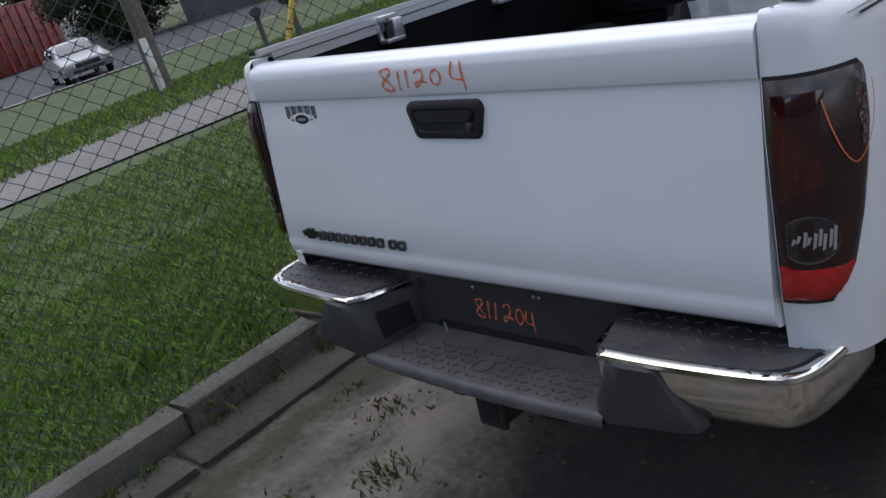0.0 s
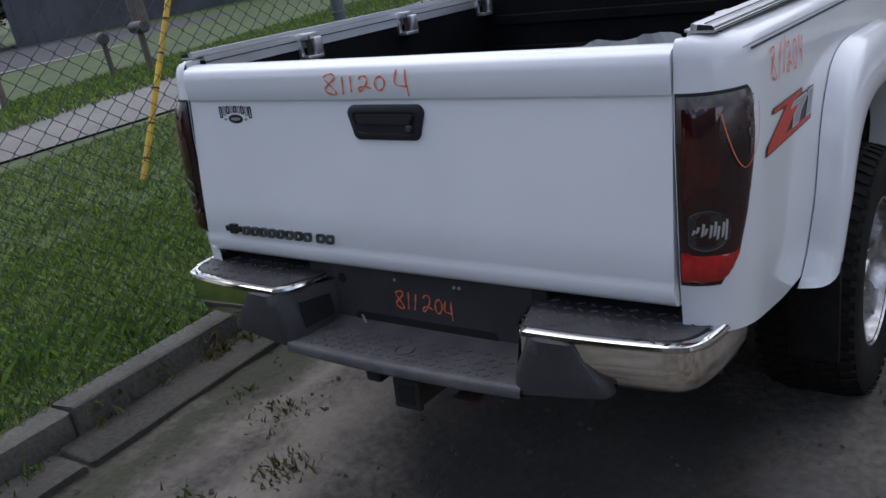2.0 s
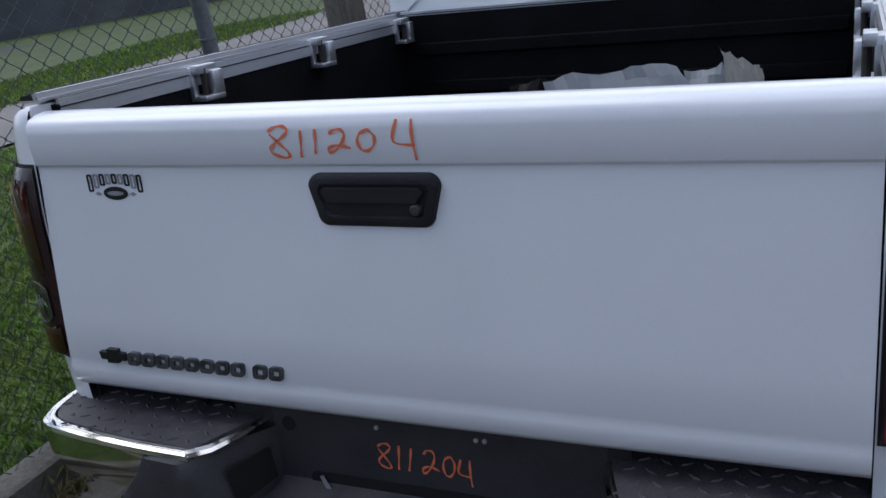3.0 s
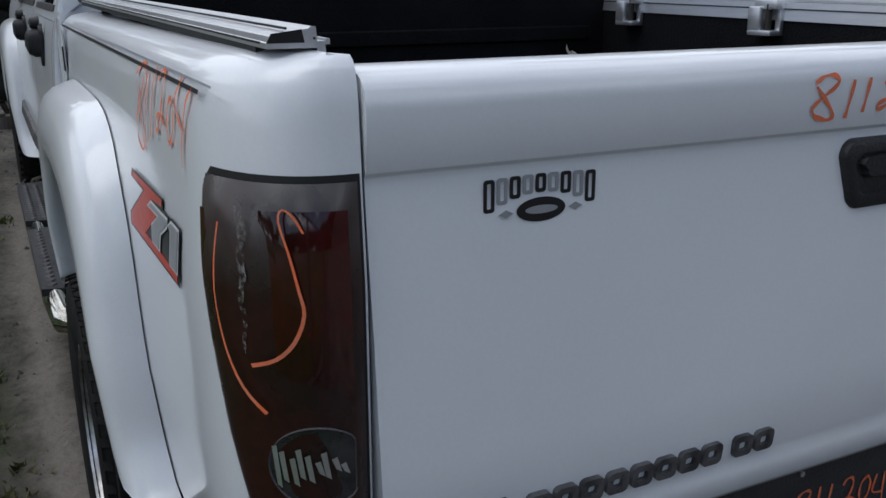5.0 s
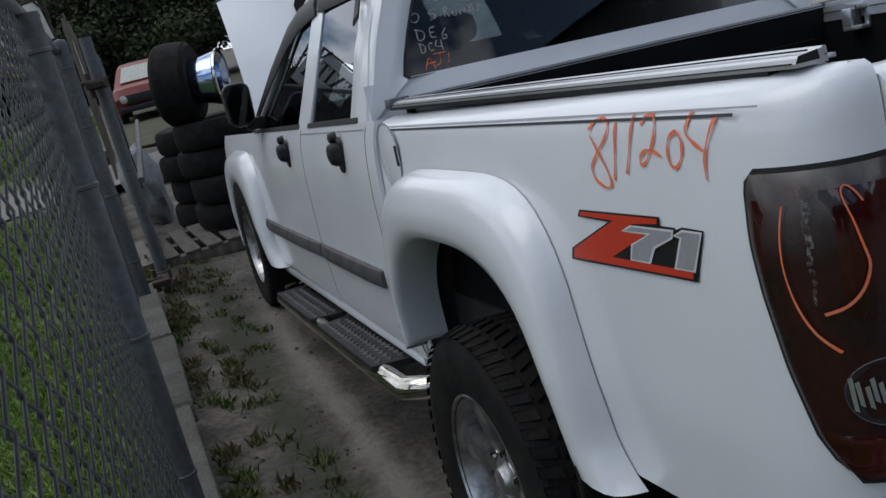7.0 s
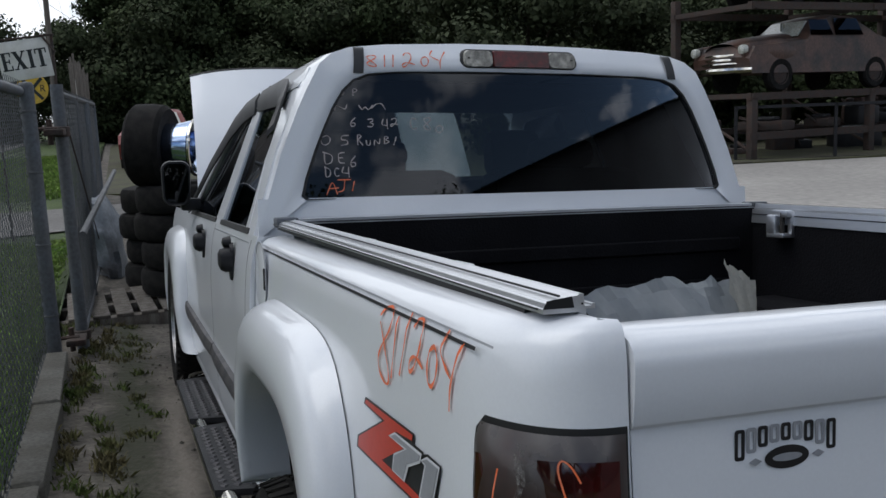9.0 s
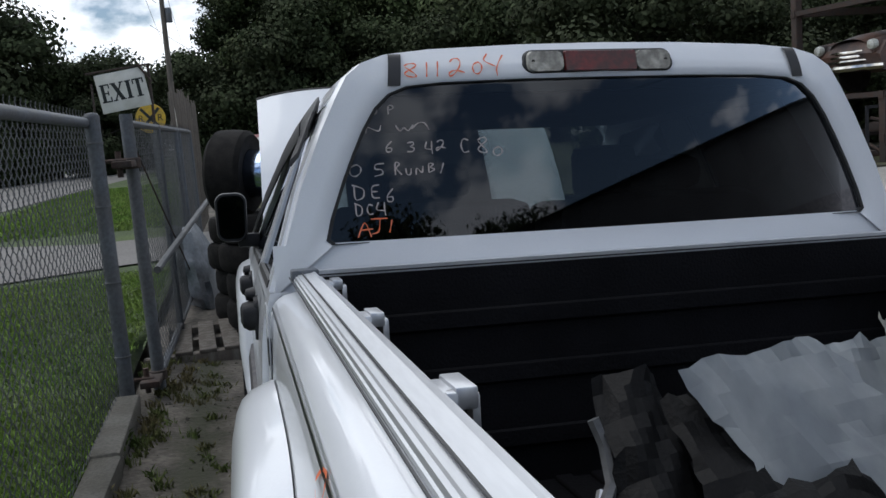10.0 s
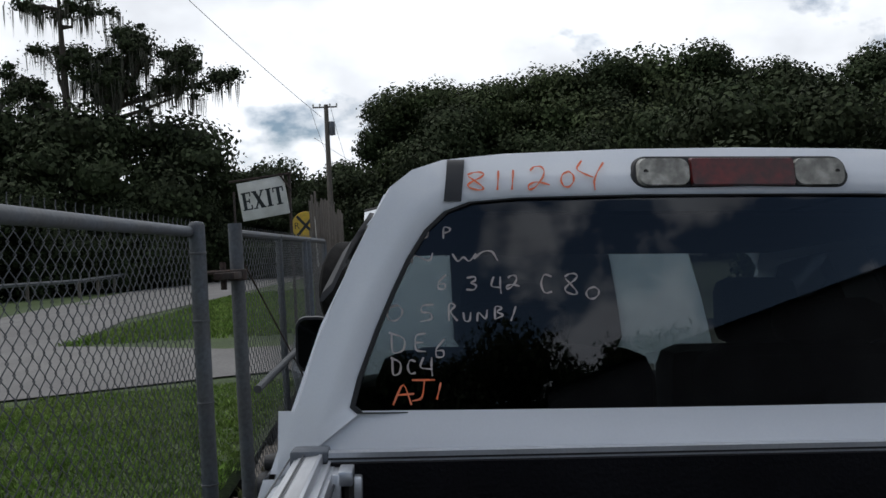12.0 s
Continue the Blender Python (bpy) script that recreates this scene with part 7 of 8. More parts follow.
for z in (0.03, 1.12):
    part("bar", box(-2.0, 4.0, -0.03, 0.03, z - 0.03, z + 0.03), BLACK, rail2)

# grass beyond the yard and behind the fence line ahead
for nm, pts in (("grass_bank", [(7, 14.6), (10.5, 14.35), (13.5, 13.7), (20, 12.3), (60, 4), (90, 30), (60, 60), (0, 60), (-1.2, 46), (-1.3, 17), (2.0, 15.5), (4, 15)]),):
    ob = part(nm, plate([(x, y, 0.02) for x, y in pts], (0, 0, 0.03)), ROUGH_GRASS)
    tagged(ob, "rough grass at the edge of the yard under the trees", "grass", "", "structure")

# ---------------------------------------------------------------- tyres, pallet and bag by the fence
pal = thing("pallet", pose(-1.02, 6.3, 0.0, 0, 0, 3), "grey weathered wooden pallet on the ground", "pallet")
slat = mesh_of("slat", box(-0.055, 0.055, -0.5, 0.5, 0.085, 0.107, 0.003), WOOD)
for k in range(7):
    o = new("slat", slat)
    o.parent = pal
    o.matrix_basis = pose(-0.40 + k * 0.155, 0, 0, 0, 0, 0.8 * math.sin(k * 3))
for y in (-0.45, 0, 0.45):
    part("bearer", box(-0.5, 0.6, y - 0.045, y + 0.045, 0.0, 0.085, 0.004), WOOD, pal)
tyre_profile = [(0.19, -0.09), (0.21, -0.115), (0.30, -0.13), (0.345, -0.115), (0.362, -0.08), (0.366, 0.0), (0.362, 0.08), (0.345, 0.115), (0.30, 0.13), (0.21, 0.115), (0.19, 0.09)]
for k, (dx, dy) in enumerate(((0, 0), (0.02, -0.03), (-0.015, 0.02), (0.01, -0.01))):
    t = part("tyre", spin(tyre_profile, 36, "z"), RUBBER)
    t.matrix_basis = pose(-0.59 + dx, 6.42 + dy, 0.107 + 0.104 + 0.205 * k, 0.6 * math.sin(k * 2), 0.5, 40 * k) @ Matrix.Diagonal((1, 1, 0.80, 1))
    tagged(t, "used black tyre in a stack on the pallet", "tyre", "stacked tyres")
for k, (dx, dy) in enumerate(((0, 0), (0.03, 0.02), (-0.01, -0.02), (0.02, 0.0))):
    t = part("tyre", spin(tyre_profile, 36, "z"), RUBBER)
    t.matrix_basis = pose(-0.70 + dx, 7.20 + dy, 0.03 + 0.104 + 0.208 * k, 0, 0.4, 50 * k) @ Matrix.Diagonal((1, 1, 0.80, 1))
    tagged(t, "used black tyre in a stack on the ground", "tyre", "stacked tyres")
up = thing("spare_wheel", pose(-0.79, 6.42, 0.927 + 0.285, 0, 4, -22), "upright wheel with a bright chrome rim, a blue reflection in its colour, on the tyre stack", "wheel")
part("tyre", spin([(0.19 * .9, -0.12), (0.27, -0.13), (0.30, -0.10), (0.305, 0.0), (0.30, 0.10), (0.27, 0.13), (0.17, 0.12)], 32, "x"), RUBBER, up)
rim = part("rim", spin([(0.10, 0.16), (0.12, 0.30), (0.185, 0.33), (0.20, 0.31), (0.17, 0.20), (0.165, -0.05), (0.0005, -0.04)], 30, "x"), BLUE_CHROME, up, "bright chrome rim")
part("rim_ring", spin([(0.20, 0.31), (0.212, 0.32), (0.214, 0.335), (0.20, 0.34)], 30, "x"), CHROME, rim)
# bag of rubbish: crumpled grey sheet leaning on the gate
rings = []
for i in range(13):
    f = i / 12
    w = 0.20 * math.sin(math.pi * min(0.12 + f * 0.80, 1)) ** 0.6 + 0.03
    ring = []
    for k in range(22):
        a = math.tau * k / 22
        n = 1 + 0.22 * noise.noise(Vector((math.cos(a) * 2.2, math.sin(a) * 2.2, f * 4.0)))
        ring.append((-1.17 + w * 0.75 * n * math.cos(a) - 0.10 * f, 7.95 + w * 1.5 * n * math.sin(a) - 0.12 * f, 0.02 + 0.72 * f + 0.04 * math.sin(a * 2 + f)))
    rings.append(ring)
bag = part("plastic_bag", loft(rings, cap=True), TARP, sharp=25)
tagged(bag, "crumpled grey plastic bag leaning against the gate", "bag")

# ---------------------------------------------------------------- torn panels lying in the truck bed
def crumpled(name, corners, mat, label, amp, seed, bow=0.0, tear=0.015):
    """A torn sheet between four corners (bottom left, bottom right, top right, top left), creased and bowed."""
    a, b, c, d = (Vector(p) for p in corners)
    n = (b - a).cross(d - a).normalized()
    rows = []
    for i in range(12):
        v = i / 11
        row = []
        for j in range(13):
            u = j / 12
            p = a.lerp(b, u).lerp(d.lerp(c, u), v)
            q = Vector((u * 3 + seed, v * 3, seed * 0.7))
            crease = abs(noise.noise(q * 0.9)) * 1.6 - 0.4
            off = amp * (noise.noise(q) + 0.8 * crease + 0.35 * noise.noise(q * 2.6)) + bow * (4 * u * (1 - u) - 0.5)
            edge = max(abs(2 * u - 1), abs(2 * v - 1)) ** 6
            slip = Vector((noise.noise(q * 3.1), noise.noise(q * 3.1 + Vector((9, 0, 0))), noise.noise(q * 3.1 + Vector((0, 9, 0))))) * tear * edge
            row.append(p + n * off + slip)
        rows.append(row)
    bm = loft(rows, closed=False)
    bmesh.ops.solidify(bm, geom=bm.faces[:], thickness=0.003)
    ob = part(name, bm, mat, sharp=7)
    ob.matrix_basis = LEVEL.copy()
    return tagged(ob, label, "scrap panel", "scrap in the truck bed")


crumpled("torn_panel", ((0.04, 0.98, 0.757), (0.40, 1.0, 0.757), (0.235, 1.24, 1.055), (-0.105, 1.16, 1.03)), SHEET_METAL, "large torn pale grey plastic panel leaning in the truck bed", 0.012, 3, 0.02, 0.016)
crumpled("torn_panel", ((0.24, 1.14, 0.80), (0.46, 1.14, 0.80), (0.43, 1.27, 1.035), (0.24, 1.27, 1.03)), SHEET_METAL, "torn pale grey plastic panel standing in the truck bed", 0.010, 15, 0.01, 0.016)
crumpled("torn_panel", ((0.41, 1.18, 0.82), (0.445, 1.18, 0.82), (0.44, 1.22, 1.03), (0.335, 1.21, 1.085)), SIGN_WHITE, "narrow torn white strip of panel standing in the truck bed", 0.006, 8, 0.0, 0.015)
crumpled("wheel_liner", ((-0.10, 0.95, 0.757), (0.20, 1.02, 0.757), (0.06, 1.22, 0.93), (-0.12, 1.20, 0.985)), SCRAP_BLACK, "broken black plastic wheel liner in the truck bed", 0.018, 5, 0.05, 0.02)
crumpled("wheel_liner", ((-0.24, 1.05, 0.757), (-0.04, 1.12, 0.757), (-0.08, 1.30, 0.99), (-0.22, 1.24, 1.02)), SCRAP_BLACK, "broken black plastic wheel liner in the truck bed", 0.018, 6, 0.06, 0.02)
crumpled("wheel_liner", ((-0.20, 0.72, 0.757), (0.16, 0.78, 0.757), (0.18, 1.02, 0.86), (-0.12, 0.98, 0.84)), SCRAP_BLACK, "broken black plastic wheel liner in the truck bed", 0.024, 21, 0.05, 0.02)
crumpled("trim_chip", ((0.165, 1.06, 0.757), (0.21, 1.05, 0.757), (0.16, 1.12, 0.86), (0.11, 1.13, 0.86)), SIGN_WHITE, "small white chip of trim in the truck bed", 0.006, 4, 0.0, 0.01)
sp = thing("splinter", LEVEL, "bent bare metal strips in the truck bed", "scrap panel", "scrap in the truck bed")
part("strip", tube([(-0.34, 1.00, 0.765), (-0.29, 1.10, 0.80), (-0.24, 1.16, 0.84), (-0.235, 1.20, 0.90), (-0.25, 1.21, 0.945)], 0.012, None, 6), GALV, sp)
part("strip", tube([(-0.37, 0.98, 0.762), (-0.30, 1.10, 0.78), (-0.26, 1.16, 0.83)], 0.009, None, 6), ALU, sp)
part("strip", tube([(0.58, 0.90, 0.80), (0.62, 1.0, 0.86), (0.655, 1.2, 0.95)], 0.007, None, 6), GALV, sp)

# ---------------------------------------------------------------- things inside the cab, seen dimly through the glass
for row_y, row_z, group in ((2.12, 0.62, "rear seats"), (2.80, 0.60, "front seats")):
    for x in ((-0.34, 0.34) if row_y < 2.5 else (-0.28, 0.46)):
        seat = thing("seat", LEVEL @ pose(x, row_y, row_z), "dark cloth seat with a headrest in the cab", "seat", group)
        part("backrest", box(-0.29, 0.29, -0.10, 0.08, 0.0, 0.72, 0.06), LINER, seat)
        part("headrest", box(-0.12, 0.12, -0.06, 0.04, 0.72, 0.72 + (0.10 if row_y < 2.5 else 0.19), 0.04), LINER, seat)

# ---------------------------------------------------------------- yard building and fence behind the camera
bld = thing("metal_building", pose(9.2, -20.6, 0, 0, 0, -37), "long dark metal-clad building with a low pitched roof across the yard", "building")
part("wall", box(0, 9, -12, 16, 0, 6.3), METAL_WALL, bld)
part("roof", plate([(-0.3, -12.3, 6.3), (4.5, -12.3, 6.8), (9.3, -12.3, 6.3)], (0, 28.6, 0)), METAL_WALL, bld)
for y in (1, 10):
    part("roller_door", box(-0.06, 0.0, y - 1.8, y + 1.8, 0, 3.9), GREY_PLASTIC, bld)

# ---------------------------------------------------------------- trees
def leaf_cloud(rng, blobs, count, size, loose=False):
    """Small bent leaf sprays scattered over and in lumpy clumps, most of them lying along the clump. blobs: (x, y, z, rx, rz)."""
    b = np.array(blobs)
    vol = (b[:, 3] ** 2 * b[:, 4]) ** 0.7
    b = b[rng.choice(len(b), count, p=vol / vol.sum())]
    unit = lambda v: v / np.linalg.norm(v, axis=1, keepdims=True)
    d = unit(rng.normal(size=(count, 3)))
    if loose:
        r = np.abs(rng.normal(0, 0.62, count))
    else:
        r = rng.uniform(0.16, 1.0, count) ** 0.5 * rng.uniform(0.80, 1.28, count)
    p = b[:, :3] + d * r[:, None] * b[:, [3, 3, 4]]
    face = unit(d * (1, 1, 1.3) + rng.normal(0, 0.55, (count, 3)))
    a = unit(np.cross(face, rng.normal(size=(count, 3))))
    c = np.cross(face, a)
    s = (size * rng.uniform(0.5, 1.3, count))[:, None]
    n = face * s * 0.22
    vs = np.stack((p - a * s * 0.8 - c * s * 0.2, p + c * s * 0.62 + n, p + a * s * 0.8 + c * s * 0.15, p - c * s * 0.6 + n), 1).reshape(-1, 3)
    return vs, np.arange(count * 4).reshape(-1, 4).tolist()


def tree_mesh(seed, h, spread, dark, lobes=16, leaves=5200, low=0.25, size=0.15, limb=7):
    rng = np.random.RandomState(seed)
    root = new("tree")
    bm = bmesh.new()
    top = Vector((rng.uniform(-0.3, 0.3), rng.uniform(-0.3, 0.3), h * 0.72))
    tube([(0, 0, -0.3), top * 0.35 + Vector((0.1, 0, 0)), top * 0.7, top], [0.034 * h, 0.026 * h, 0.017 * h, 0.006 * h], bm, 8)
    blobs = []
    for k in range(lobes):
        a = rng.uniform(0, math.tau)
        zz = h * rng.uniform(low, 0.9)
        f = math.sin(math.pi * min(max((zz / h - low * 0.6) / (1.02 - low * 0.6), 0.05), 1)) ** 0.6
        r = spread * f * rng.uniform(0.25, 0.95)
        rr = spread * rng.uniform(0.26, 0.46)
        blobs.append((r * math.cos(a), r * math.sin(a), zz, rr, rr * rng.uniform(0.55, 0.85)))
        if k < limb:
            base = top * rng.uniform(0.3, 0.75)
            end = Vector((r * math.cos(a), r * math.sin(a), zz))
            mid = base.lerp(end, 0.5) + Vector((0, 0, 0.06 * h * rng.uniform(-0.4, 1)))
            tube([base, mid, end], [0.011 * h, 0.007 * h, 0.002 * h], bm, 5)
    blobs.append((0, 0, h * 0.88, spread * 0.4, h * 0.12))
    part("trunk", bm, BARK, root)
    vs, fs = leaf_cloud(rng, blobs, leaves, size)
    crown = raw("crown", vs, fs, LEAF_DARK if dark else LEAF, root)
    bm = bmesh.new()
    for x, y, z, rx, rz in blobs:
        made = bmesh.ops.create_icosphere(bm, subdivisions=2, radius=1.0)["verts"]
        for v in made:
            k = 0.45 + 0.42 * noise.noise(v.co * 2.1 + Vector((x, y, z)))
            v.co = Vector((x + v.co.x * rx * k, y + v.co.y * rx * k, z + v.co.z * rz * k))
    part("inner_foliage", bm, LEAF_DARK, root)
    return root


kinds = [tree_mesh(1, 12, 4.6, False, 26, 30000), tree_mesh(2, 13, 4.2, True, 25, 30000), tree_mesh(3, 11, 5.0, False, 28, 30000), tree_mesh(4, 9, 3.8, True, 22, 24000, 0.1), tree_mesh(5, 7, 4.4, True, 24, 24000, 0.05)]
labels = ("leafy dark green broadleaf tree in the woods beyond the yard", "tall dark green tree in the woods beyond the yard", "spreading dark green tree in the woods beyond the yard", "dense dark bushy tree at the edge of the woods", "low dense dark green thicket at the edge of the woods")
for k, t in enumerate(kinds):
    tagged(t, labels[k], "tree", "woods")
first = [True] * len(kinds)


def plant(k, x, y, scale=1.0, turn=0.0, z=0.0):
    m = pose(x, y, z, 0, 0, turn) @ Matrix.Diagonal((scale, scale, scale, 1))
    if first[k]:
        first[k] = False
        kinds[k].matrix_basis = m
        return kinds[k]
    ob = copy_thing(kinds[k], Matrix.Identity(4))
    ob.matrix_basis = m
    return ob


rnd = random.Random(21)
# thicket behind the rack
for k in range(8):
    plant(4, 9.5 + 3.4 * k, 22.5 - 0.35 * k + rnd.uniform(-0.8, 0.8), rnd.uniform(0.55, 0.75), rnd.uniform(0, 360))
# the right-hand wood: crowns along a line, by their heights
for x, y, h in ((-0.3, 57, 11.4), (2.9, 56, 11.8), (5.4, 57, 11.2), (9.3, 55, 12.4), (12.6, 54, 12.4), (15.2, 54, 12.9), (18.6, 52, 12.9), (21.6, 51, 11.2), (24.2, 50, 10.2), (27, 48, 11.6), (31, 46, 13), (36, 43, 13), (41, 38, 13), (46, 33, 13), (50, 27, 13), (55, 20, 13), (58, 12, 12)):
    k = rnd.randrange(3)
    plant(k, x, y + rnd.uniform(-1.5, 1.5), h / (12, 13, 11)[k] * 1.0, rnd.uniform(0, 360))
    plant(3 + rnd.randrange(2), x + rnd.uniform(-2, 2), y - 4 + rnd.uniform(-1, 1), rnd.uniform(0.85, 1.15), rnd.uniform(0, 360))
for k in range(16):
    f = k / 15
    plant(rnd.randrange(3), 3 + 59 * f, 66 - 40 * f * f + rnd.uniform(-2, 2), rnd.uniform(0.9, 1.08), rnd.uniform(0, 360))
# the left-hand wood and the lower trees between
for x, y, h in ((-27, 54, 10.5), (-23.5, 56, 10.5), (-20, 57, 11.2), (-17, 58, 10.8), (-14.2, 60, 9.0), (-11.8, 62, 7.6), (-9.4, 63, 7.6), (-7.4, 66, 7.0), (-31, 50, 11), (-36, 47, 11), (-41, 42, 11), (-47, 36, 11), (-52, 30, 11)):
    k = 3 + rnd.randrange(2)
    plant(k, x, y, h / (9, 7)[k - 3] * 0.99, rnd.uniform(0, 360))
    plant(4, x + rnd.uniform(-1, 1), y - 5, rnd.uniform(0.65, 0.85), rnd.uniform(0, 360))
for k in range(14):
    plant(rnd.randrange(5), -82 + rnd.uniform(-4, 4), -40 + k * 6.5, rnd.uniform(0.9, 1.2), rnd.uniform(0, 360))
for k in range(26):
    q = 3 + rnd.randrange(2)
    plant(q, -55 + k * 5.0, -43 + rnd.uniform(-2, 2), rnd.uniform(9.3, 10.6) / (9, 7)[q - 3], rnd.uniform(0, 360))


def moss_tree(x, y, h, seed, limbs, tip):
    """An old open tree with bare forked limbs, tufts of leaves and hanging moss."""
    rng = np.random.RandomState(seed)
    t = thing("mossy_tree", pose(x, y, 0), "tall open old tree hung with grey moss", "tree", "mossy trees")
    bm = bmesh.new()
    tube([(0, 0, -0.3), (0.1, 0, h * 0.4), (-0.1, 0, h * 0.75), (tip, 0, h)], [0.42, 0.30, 0.18, 0.05], bm, 8)
    blobs, strands = [], []
    for z0, dx, dz, n in limbs:
        p0 = Vector((0, 0, z0))
        p1 = Vector((dx * 0.5, rng.uniform(-1, 1), z0 + dz * 0.35))
        p2 = Vector((dx, rng.uniform(-1.5, 1.5), z0 + dz))
        tube([p0, p1, p2], [0.16, 0.10, 0.04], bm, 6)
        for k in range(n):
            f = 0.35 + 0.65 * (k + 1) / n
            c = p1.lerp(p2, (f - 0.3) / 0.7) + Vector((rng.uniform(-1.0, 1.0), rng.uniform(-1.2, 1.2), rng.uniform(-0.5, 0.9)))
            r = rng.uniform(0.55, 1.05)
            blobs.append((*c, r, r * 0.6))
            blobs.append((c.x + rng.uniform(-0.9, 0.9), c.y + rng.uniform(-0.9, 0.9), c.z + rng.uniform(-0.4, 0.5), r * 0.7, r * 0.42))
            tube([p1.lerp(p2, max(f - 0.4, 0)), c], [0.05, 0.015], bm, 4)
            for _ in range(9):
                strands.append((c.x + rng.uniform(-r, r), c.y + rng.uniform(-r, r), c.z - 0.15, rng.uniform(0.7, 2.2)))
    part("trunk", bm, BARK, t)
    vs, fs = leaf_cloud(rng, blobs, 330 * len(blobs), 0.13, True)
    raw("crown", vs, fs, LEAF_DARK, t)
    vs, fs = [], []
    for x0, y0, z0, ln in strands:
        for q in range(5):
            ox, oy = rng.uniform(-0.16, 0.16, 2)
            w = rng.uniform(0.012, 0.04)
            ln2 = ln * rng.uniform(0.5, 1.0)
            k = len(vs)
            ang = rng.uniform(0, 3.1)
            cx, cy = math.cos(ang) * w, math.sin(ang) * w
            vs += [(x0 + ox - cx, y0 + oy - cy, z0), (x0 + ox + cx, y0 + oy + cy, z0), (x0 + ox * 0.7 + cx * 0.7, y0 + oy * 0.7 + cy * 0.7, z0 - ln2 * 0.6), (x0 + ox * 0.5, y0 + oy * 0.5, z0 - ln2), (x0 + ox * 0.7 - cx * 0.7, y0 + oy * 0.7 - cy * 0.7, z0 - ln2 * 0.6)]
            fs.append((k, k + 1, k + 2, k + 3, k + 4))
    raw("moss", np.array(vs), fs, MOSS, t)
    return t


moss_tree(-19.9, 57.0, 20.2, 31, ((17.2, -1.9, 0.6, 4), (17.0, 1.6, 0.8, 3), (16.2, 0.8, 0.4, 2), (18.4, -0.8, 0.7, 3), (10.3, -3.0, 3.3, 4), (11.8, -1.0, 3.3, 3), (10.0, -1.8, 2.6, 3), (9.6, -3.8, 1.6, 3)), -0.2)
moss_tree(-17.3, 57.3, 12.6, 32, ((9.0, 0.5, 6.0, 7), (9.0, -1.3, 5.6, 6), (9.4, 1.2, 4.6, 6), (9.0, -0.6, 4.4, 6), (10.6, 1.5, 5.4, 4), (10.8, 2.8, 4.8, 5), (11.0, 5.2, 3.6, 6), (11.2, 6.1, 1.4, 6), (10.4, 4.4, 1.6, 4)), 0.5)

# guard rail along the far road
gr = thing("guard_rail", pose(0, 0, 0), "pale steel guard rail along the road", "rail")
pts = [(-24, 36, 0.75), (-15, 43, 0.78), (-15.5, 58, 0.95)]
part("rail", tube(pts, 0.10, None, 6), GALV, gr)
for a, b in zip(pts, pts[1:]):
    for k in range(5):
        p = [u + (v - u) * k / 5 for u, v in zip(a, b)]
        part("post", box(p[0] - 0.06, p[0] + 0.06, p[1] - 0.06, p[1] + 0.06, 0, p[2]), WOOD, gr)

# ---------------------------------------------------------------- grass, weeds and grit
def blades(name, spots, rng, lo, hi, width, mat, label):
    """Single bent grass blades; spots is an array of x, y, z."""
    n = len(spots)
    a = rng.uniform(0, math.tau, n)
    h = rng.uniform(lo, hi, n)
    lean_x, lean_y = rng.normal(0, 0.45, n) * h, rng.normal(0, 0.45, n) * h
    w = width * rng.uniform(0.6, 1.3, n)
    cx, cy = np.cos(a) * w, np.sin(a) * w
    x, y, z = spots[:, 0], spots[:, 1], spots[:, 2] - 0.01
    v = np.empty((n, 4, 3))
    v[:, 0] = np.stack((x - cx, y - cy, z), 1)
    v[:, 1] = np.stack((x + cx, y + cy, z), 1)
    v[:, 2] = np.stack((x + lean_x * 0.4 + cx * 0.7, y + lean_y * 0.4 + cy * 0.7, z + h * 0.62), 1)
    v[:, 3] = np.stack((x + lean_x, y + lean_y, z + h * 0.95), 1)
    idx = np.arange(n)[:, None] * 4
    f = np.concatenate((idx + np.array([[0, 1, 2]]), idx + np.array([[0, 2, 3]])), 0)
    ob = raw(name, v.reshape(-1, 3), f, mat, flat=True)
    return tagged(ob, label, "grass", "", "stuff")


rng = np.random.RandomState(7)
def lawn_spots(n, x0, x1, y0, y1):
    x, y = rng.uniform(x0, x1, n), rng.uniform(y0, y1, n)
    return np.stack((x, y, np.array([lawn_height(a, b) for a, b in zip(x, y)])), 1)
near = np.concatenate((lawn_spots(90000, -3.6, KX0 - 0.01, -2.5, 4.5), lawn_spots(60000, -6.6, -3.6, -2.0, 9.3), lawn_spots(40000, -4.2, KX0 - 0.05, 4.5, 9.8), lawn_spots(50000, -6.6, KX0 - 0.02, -6.5, 9.6), lawn_spots(15000, -6.6, KX0 - 0.02, -10, -6.5)))
blades("grass", near, rng, 0.018, 0.052, 0.0042, GRASS, "mown green grass of the verge")
tufts = []
for k in range(520):
    cx, cy, n = rng.uniform(-5.5, KX0 - 0.06), rng.uniform(-2.4, 8.5), rng.randint(8, 34)
    tufts.append(np.stack((rng.normal(cx, 0.05, n), rng.normal(cy, 0.05, n), np.full(n, lawn_height(cx, cy))), 1))
tufts = np.concatenate(tufts)
blades("grass_tufts", tufts[tufts[:, 0] < KX0], rng, 0.04, 0.085, 0.0045, GRASS, "longer tufts in the mown grass")
far_spots = np.concatenate((lawn_spots(45000, -14, -9.4, -3, 16), lawn_spots(26000, -6.2, -1.6, 15.6, 34)))
blades("grass", far_spots, rng, 0.06, 0.14, 0.012, GRASS, "green grass between the path and the road")
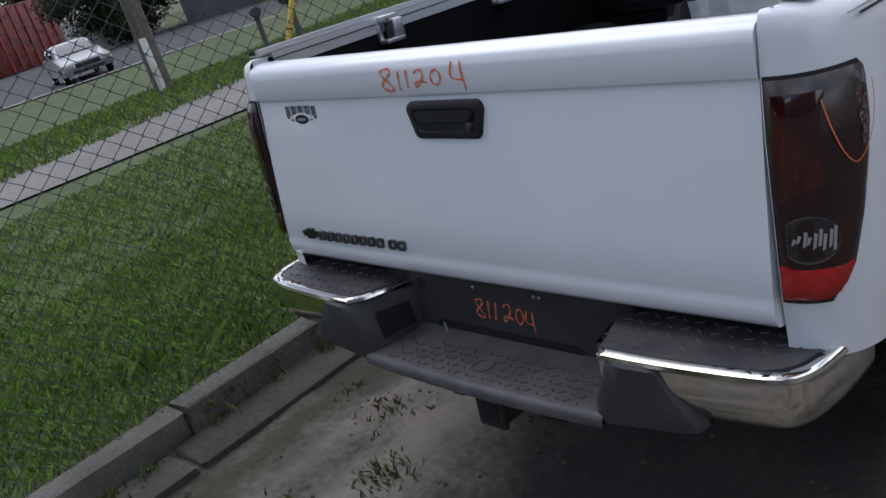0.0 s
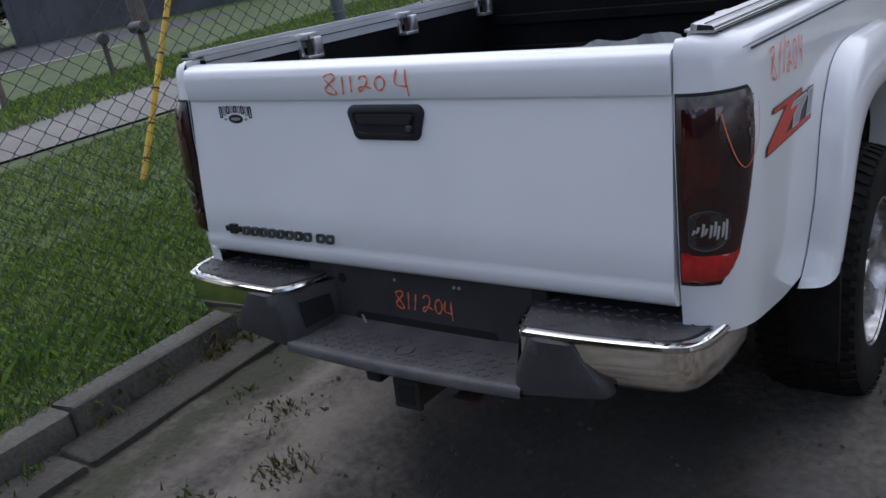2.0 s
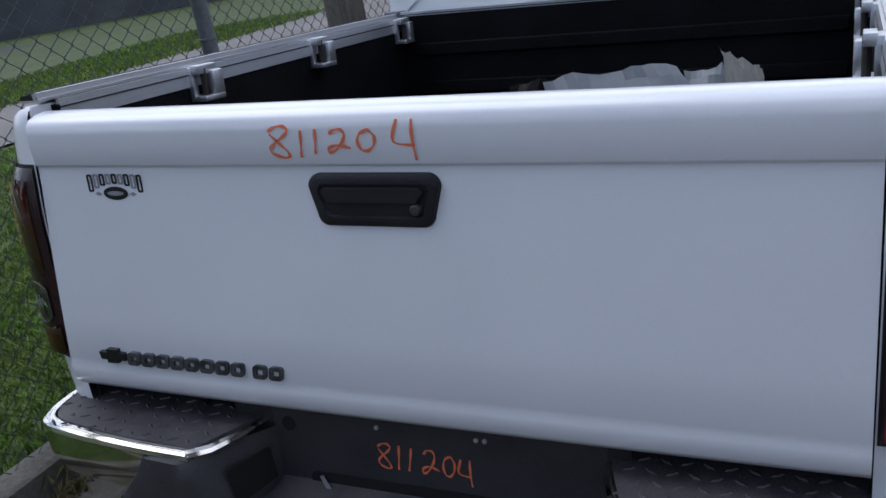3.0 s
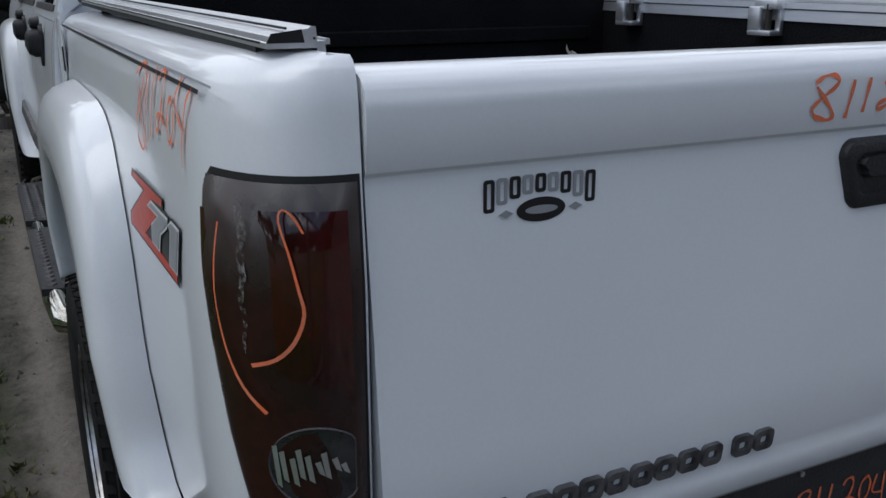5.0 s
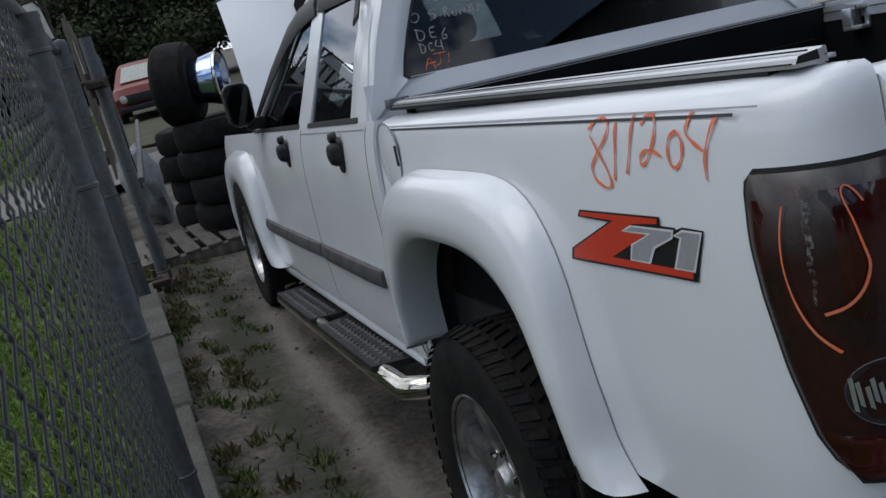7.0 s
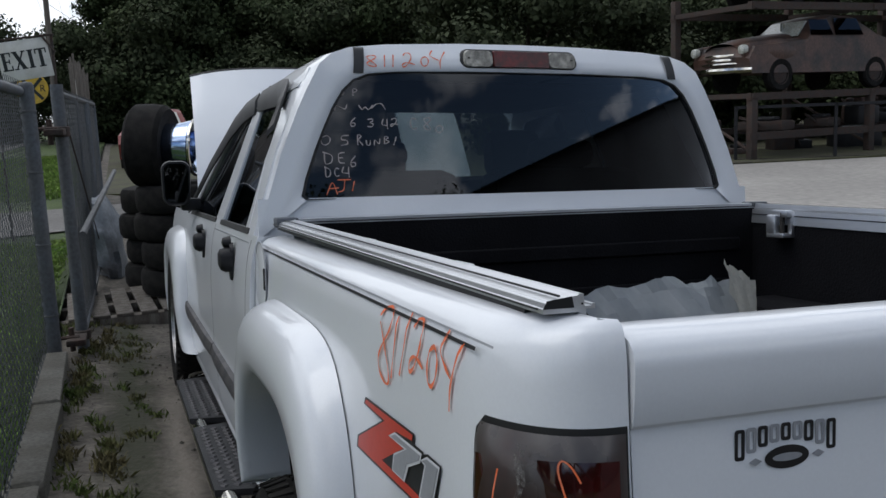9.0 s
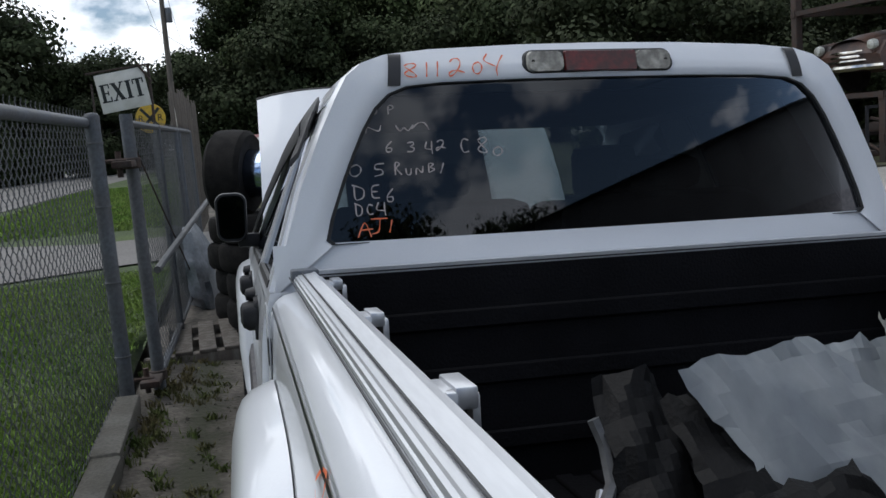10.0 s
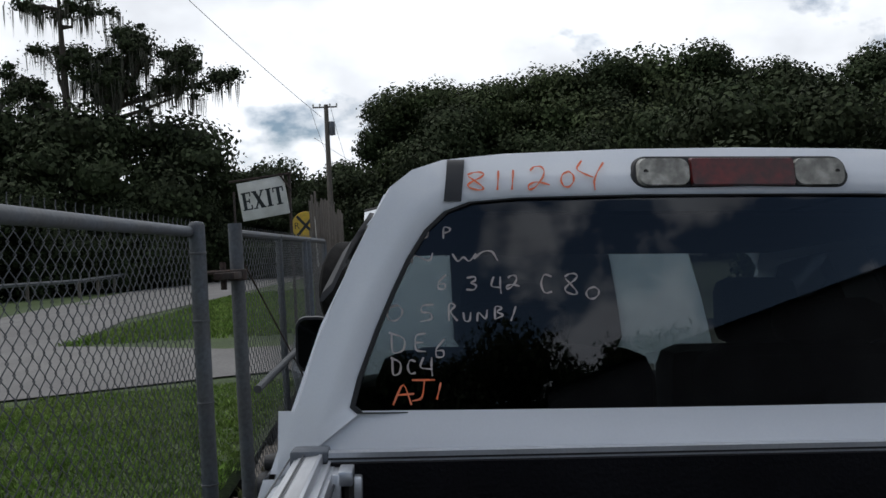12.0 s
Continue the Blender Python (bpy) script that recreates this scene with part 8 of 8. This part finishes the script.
# taller weeds: clumps on the verge, along the kerb and on the lot
tall_w = []
for cx, cy, n, r in ((-1.95, 0.0, 90, 0.14), (-1.75, 0.35, 30, 0.08), (-2.4, -0.5, 40, 0.1)):
    tall_w.append(np.stack((rng.normal(cx, r * 0.5, n), rng.normal(cy, r * 0.5, n), np.full(n, 0.13)), 1))
blades("weed_clump", np.concatenate(tall_w), rng, 0.06, 0.16, 0.0045, GRASS, "tuft of long grass beside the kerb")
low_w = []
for k in range(150):
    side = rng.rand()
    if side < 0.25:
        cx, cy = rng.normal(-1.06, 0.05), rng.uniform(-0.9, 6.0)
    elif side < 0.75:
        cx, cy = rng.normal(-1.24, 0.10), rng.uniform(0.8, 6.0)
    else:
        cx, cy = rng.normal(-1.36, 0.03), rng.uniform(-1.5, 6.0)
    n = rng.randint(20, 60)
    low_w.append(np.stack((rng.normal(cx, 0.022, n), rng.normal(cy, 0.030, n), np.full(n, 0.0)), 1))
for cx, cy, n, r in ((-0.62, 0.02, 130, 0.10), (-0.85, 0.25, 120, 0.10), (0.10, -0.72, 10, 0.015), (-0.75, -0.25, 70, 0.08)):
    low_w.append(np.stack((rng.normal(cx, r * 0.5, n), rng.normal(cy, r * 0.5, n), np.full(n, -0.01)), 1))
low_w = np.concatenate(low_w)
low_w[:, 2] = [ground_height(x, 0) + (0.06 if x < KX1 else 0.015 if x < -1.17 else 0) for x in low_w[:, 0]]
blades("weeds", low_w, rng, 0.015, 0.050, 0.0055, WEED, "small green and dry weeds in the sandy ground")
sprig = np.stack((rng.normal(0.42, 0.012, 9), rng.normal(-0.36, 0.012, 9), np.full(9, -0.065)), 1)
blades("dry_sprig", sprig, rng, 0.10, 0.20, 0.003, WEED, "thin dry sprig growing from the bare ground")

# grit and small stones
gv, gf = [], []
for k in range(6500):
    x, y = rng.uniform(-1.3, 2.6), rng.uniform(-1.6, 6.5)
    s = 0.003 + 0.011 * rng.rand() ** 5
    z = ground_height(x, y) + 0.002
    b = len(gv)
    gv += [(x + s * rng.uniform(0.7, 1.2), y, z), (x - s, y + s * 0.3, z), (x, y + s * rng.uniform(0.7, 1.2), z), (x + 0.1 * s, y - s, z), (x, y, z + s * 0.9), (x, y, z - s)]
    gf += [(b, b + 2, b + 4), (b + 2, b + 1, b + 4), (b + 1, b + 3, b + 4), (b + 3, b, b + 4)]
tagged(raw("grit", gv, gf, GUTTER, flat=True), "loose grit and small grey stones on the ground", "stones", "", "stuff")
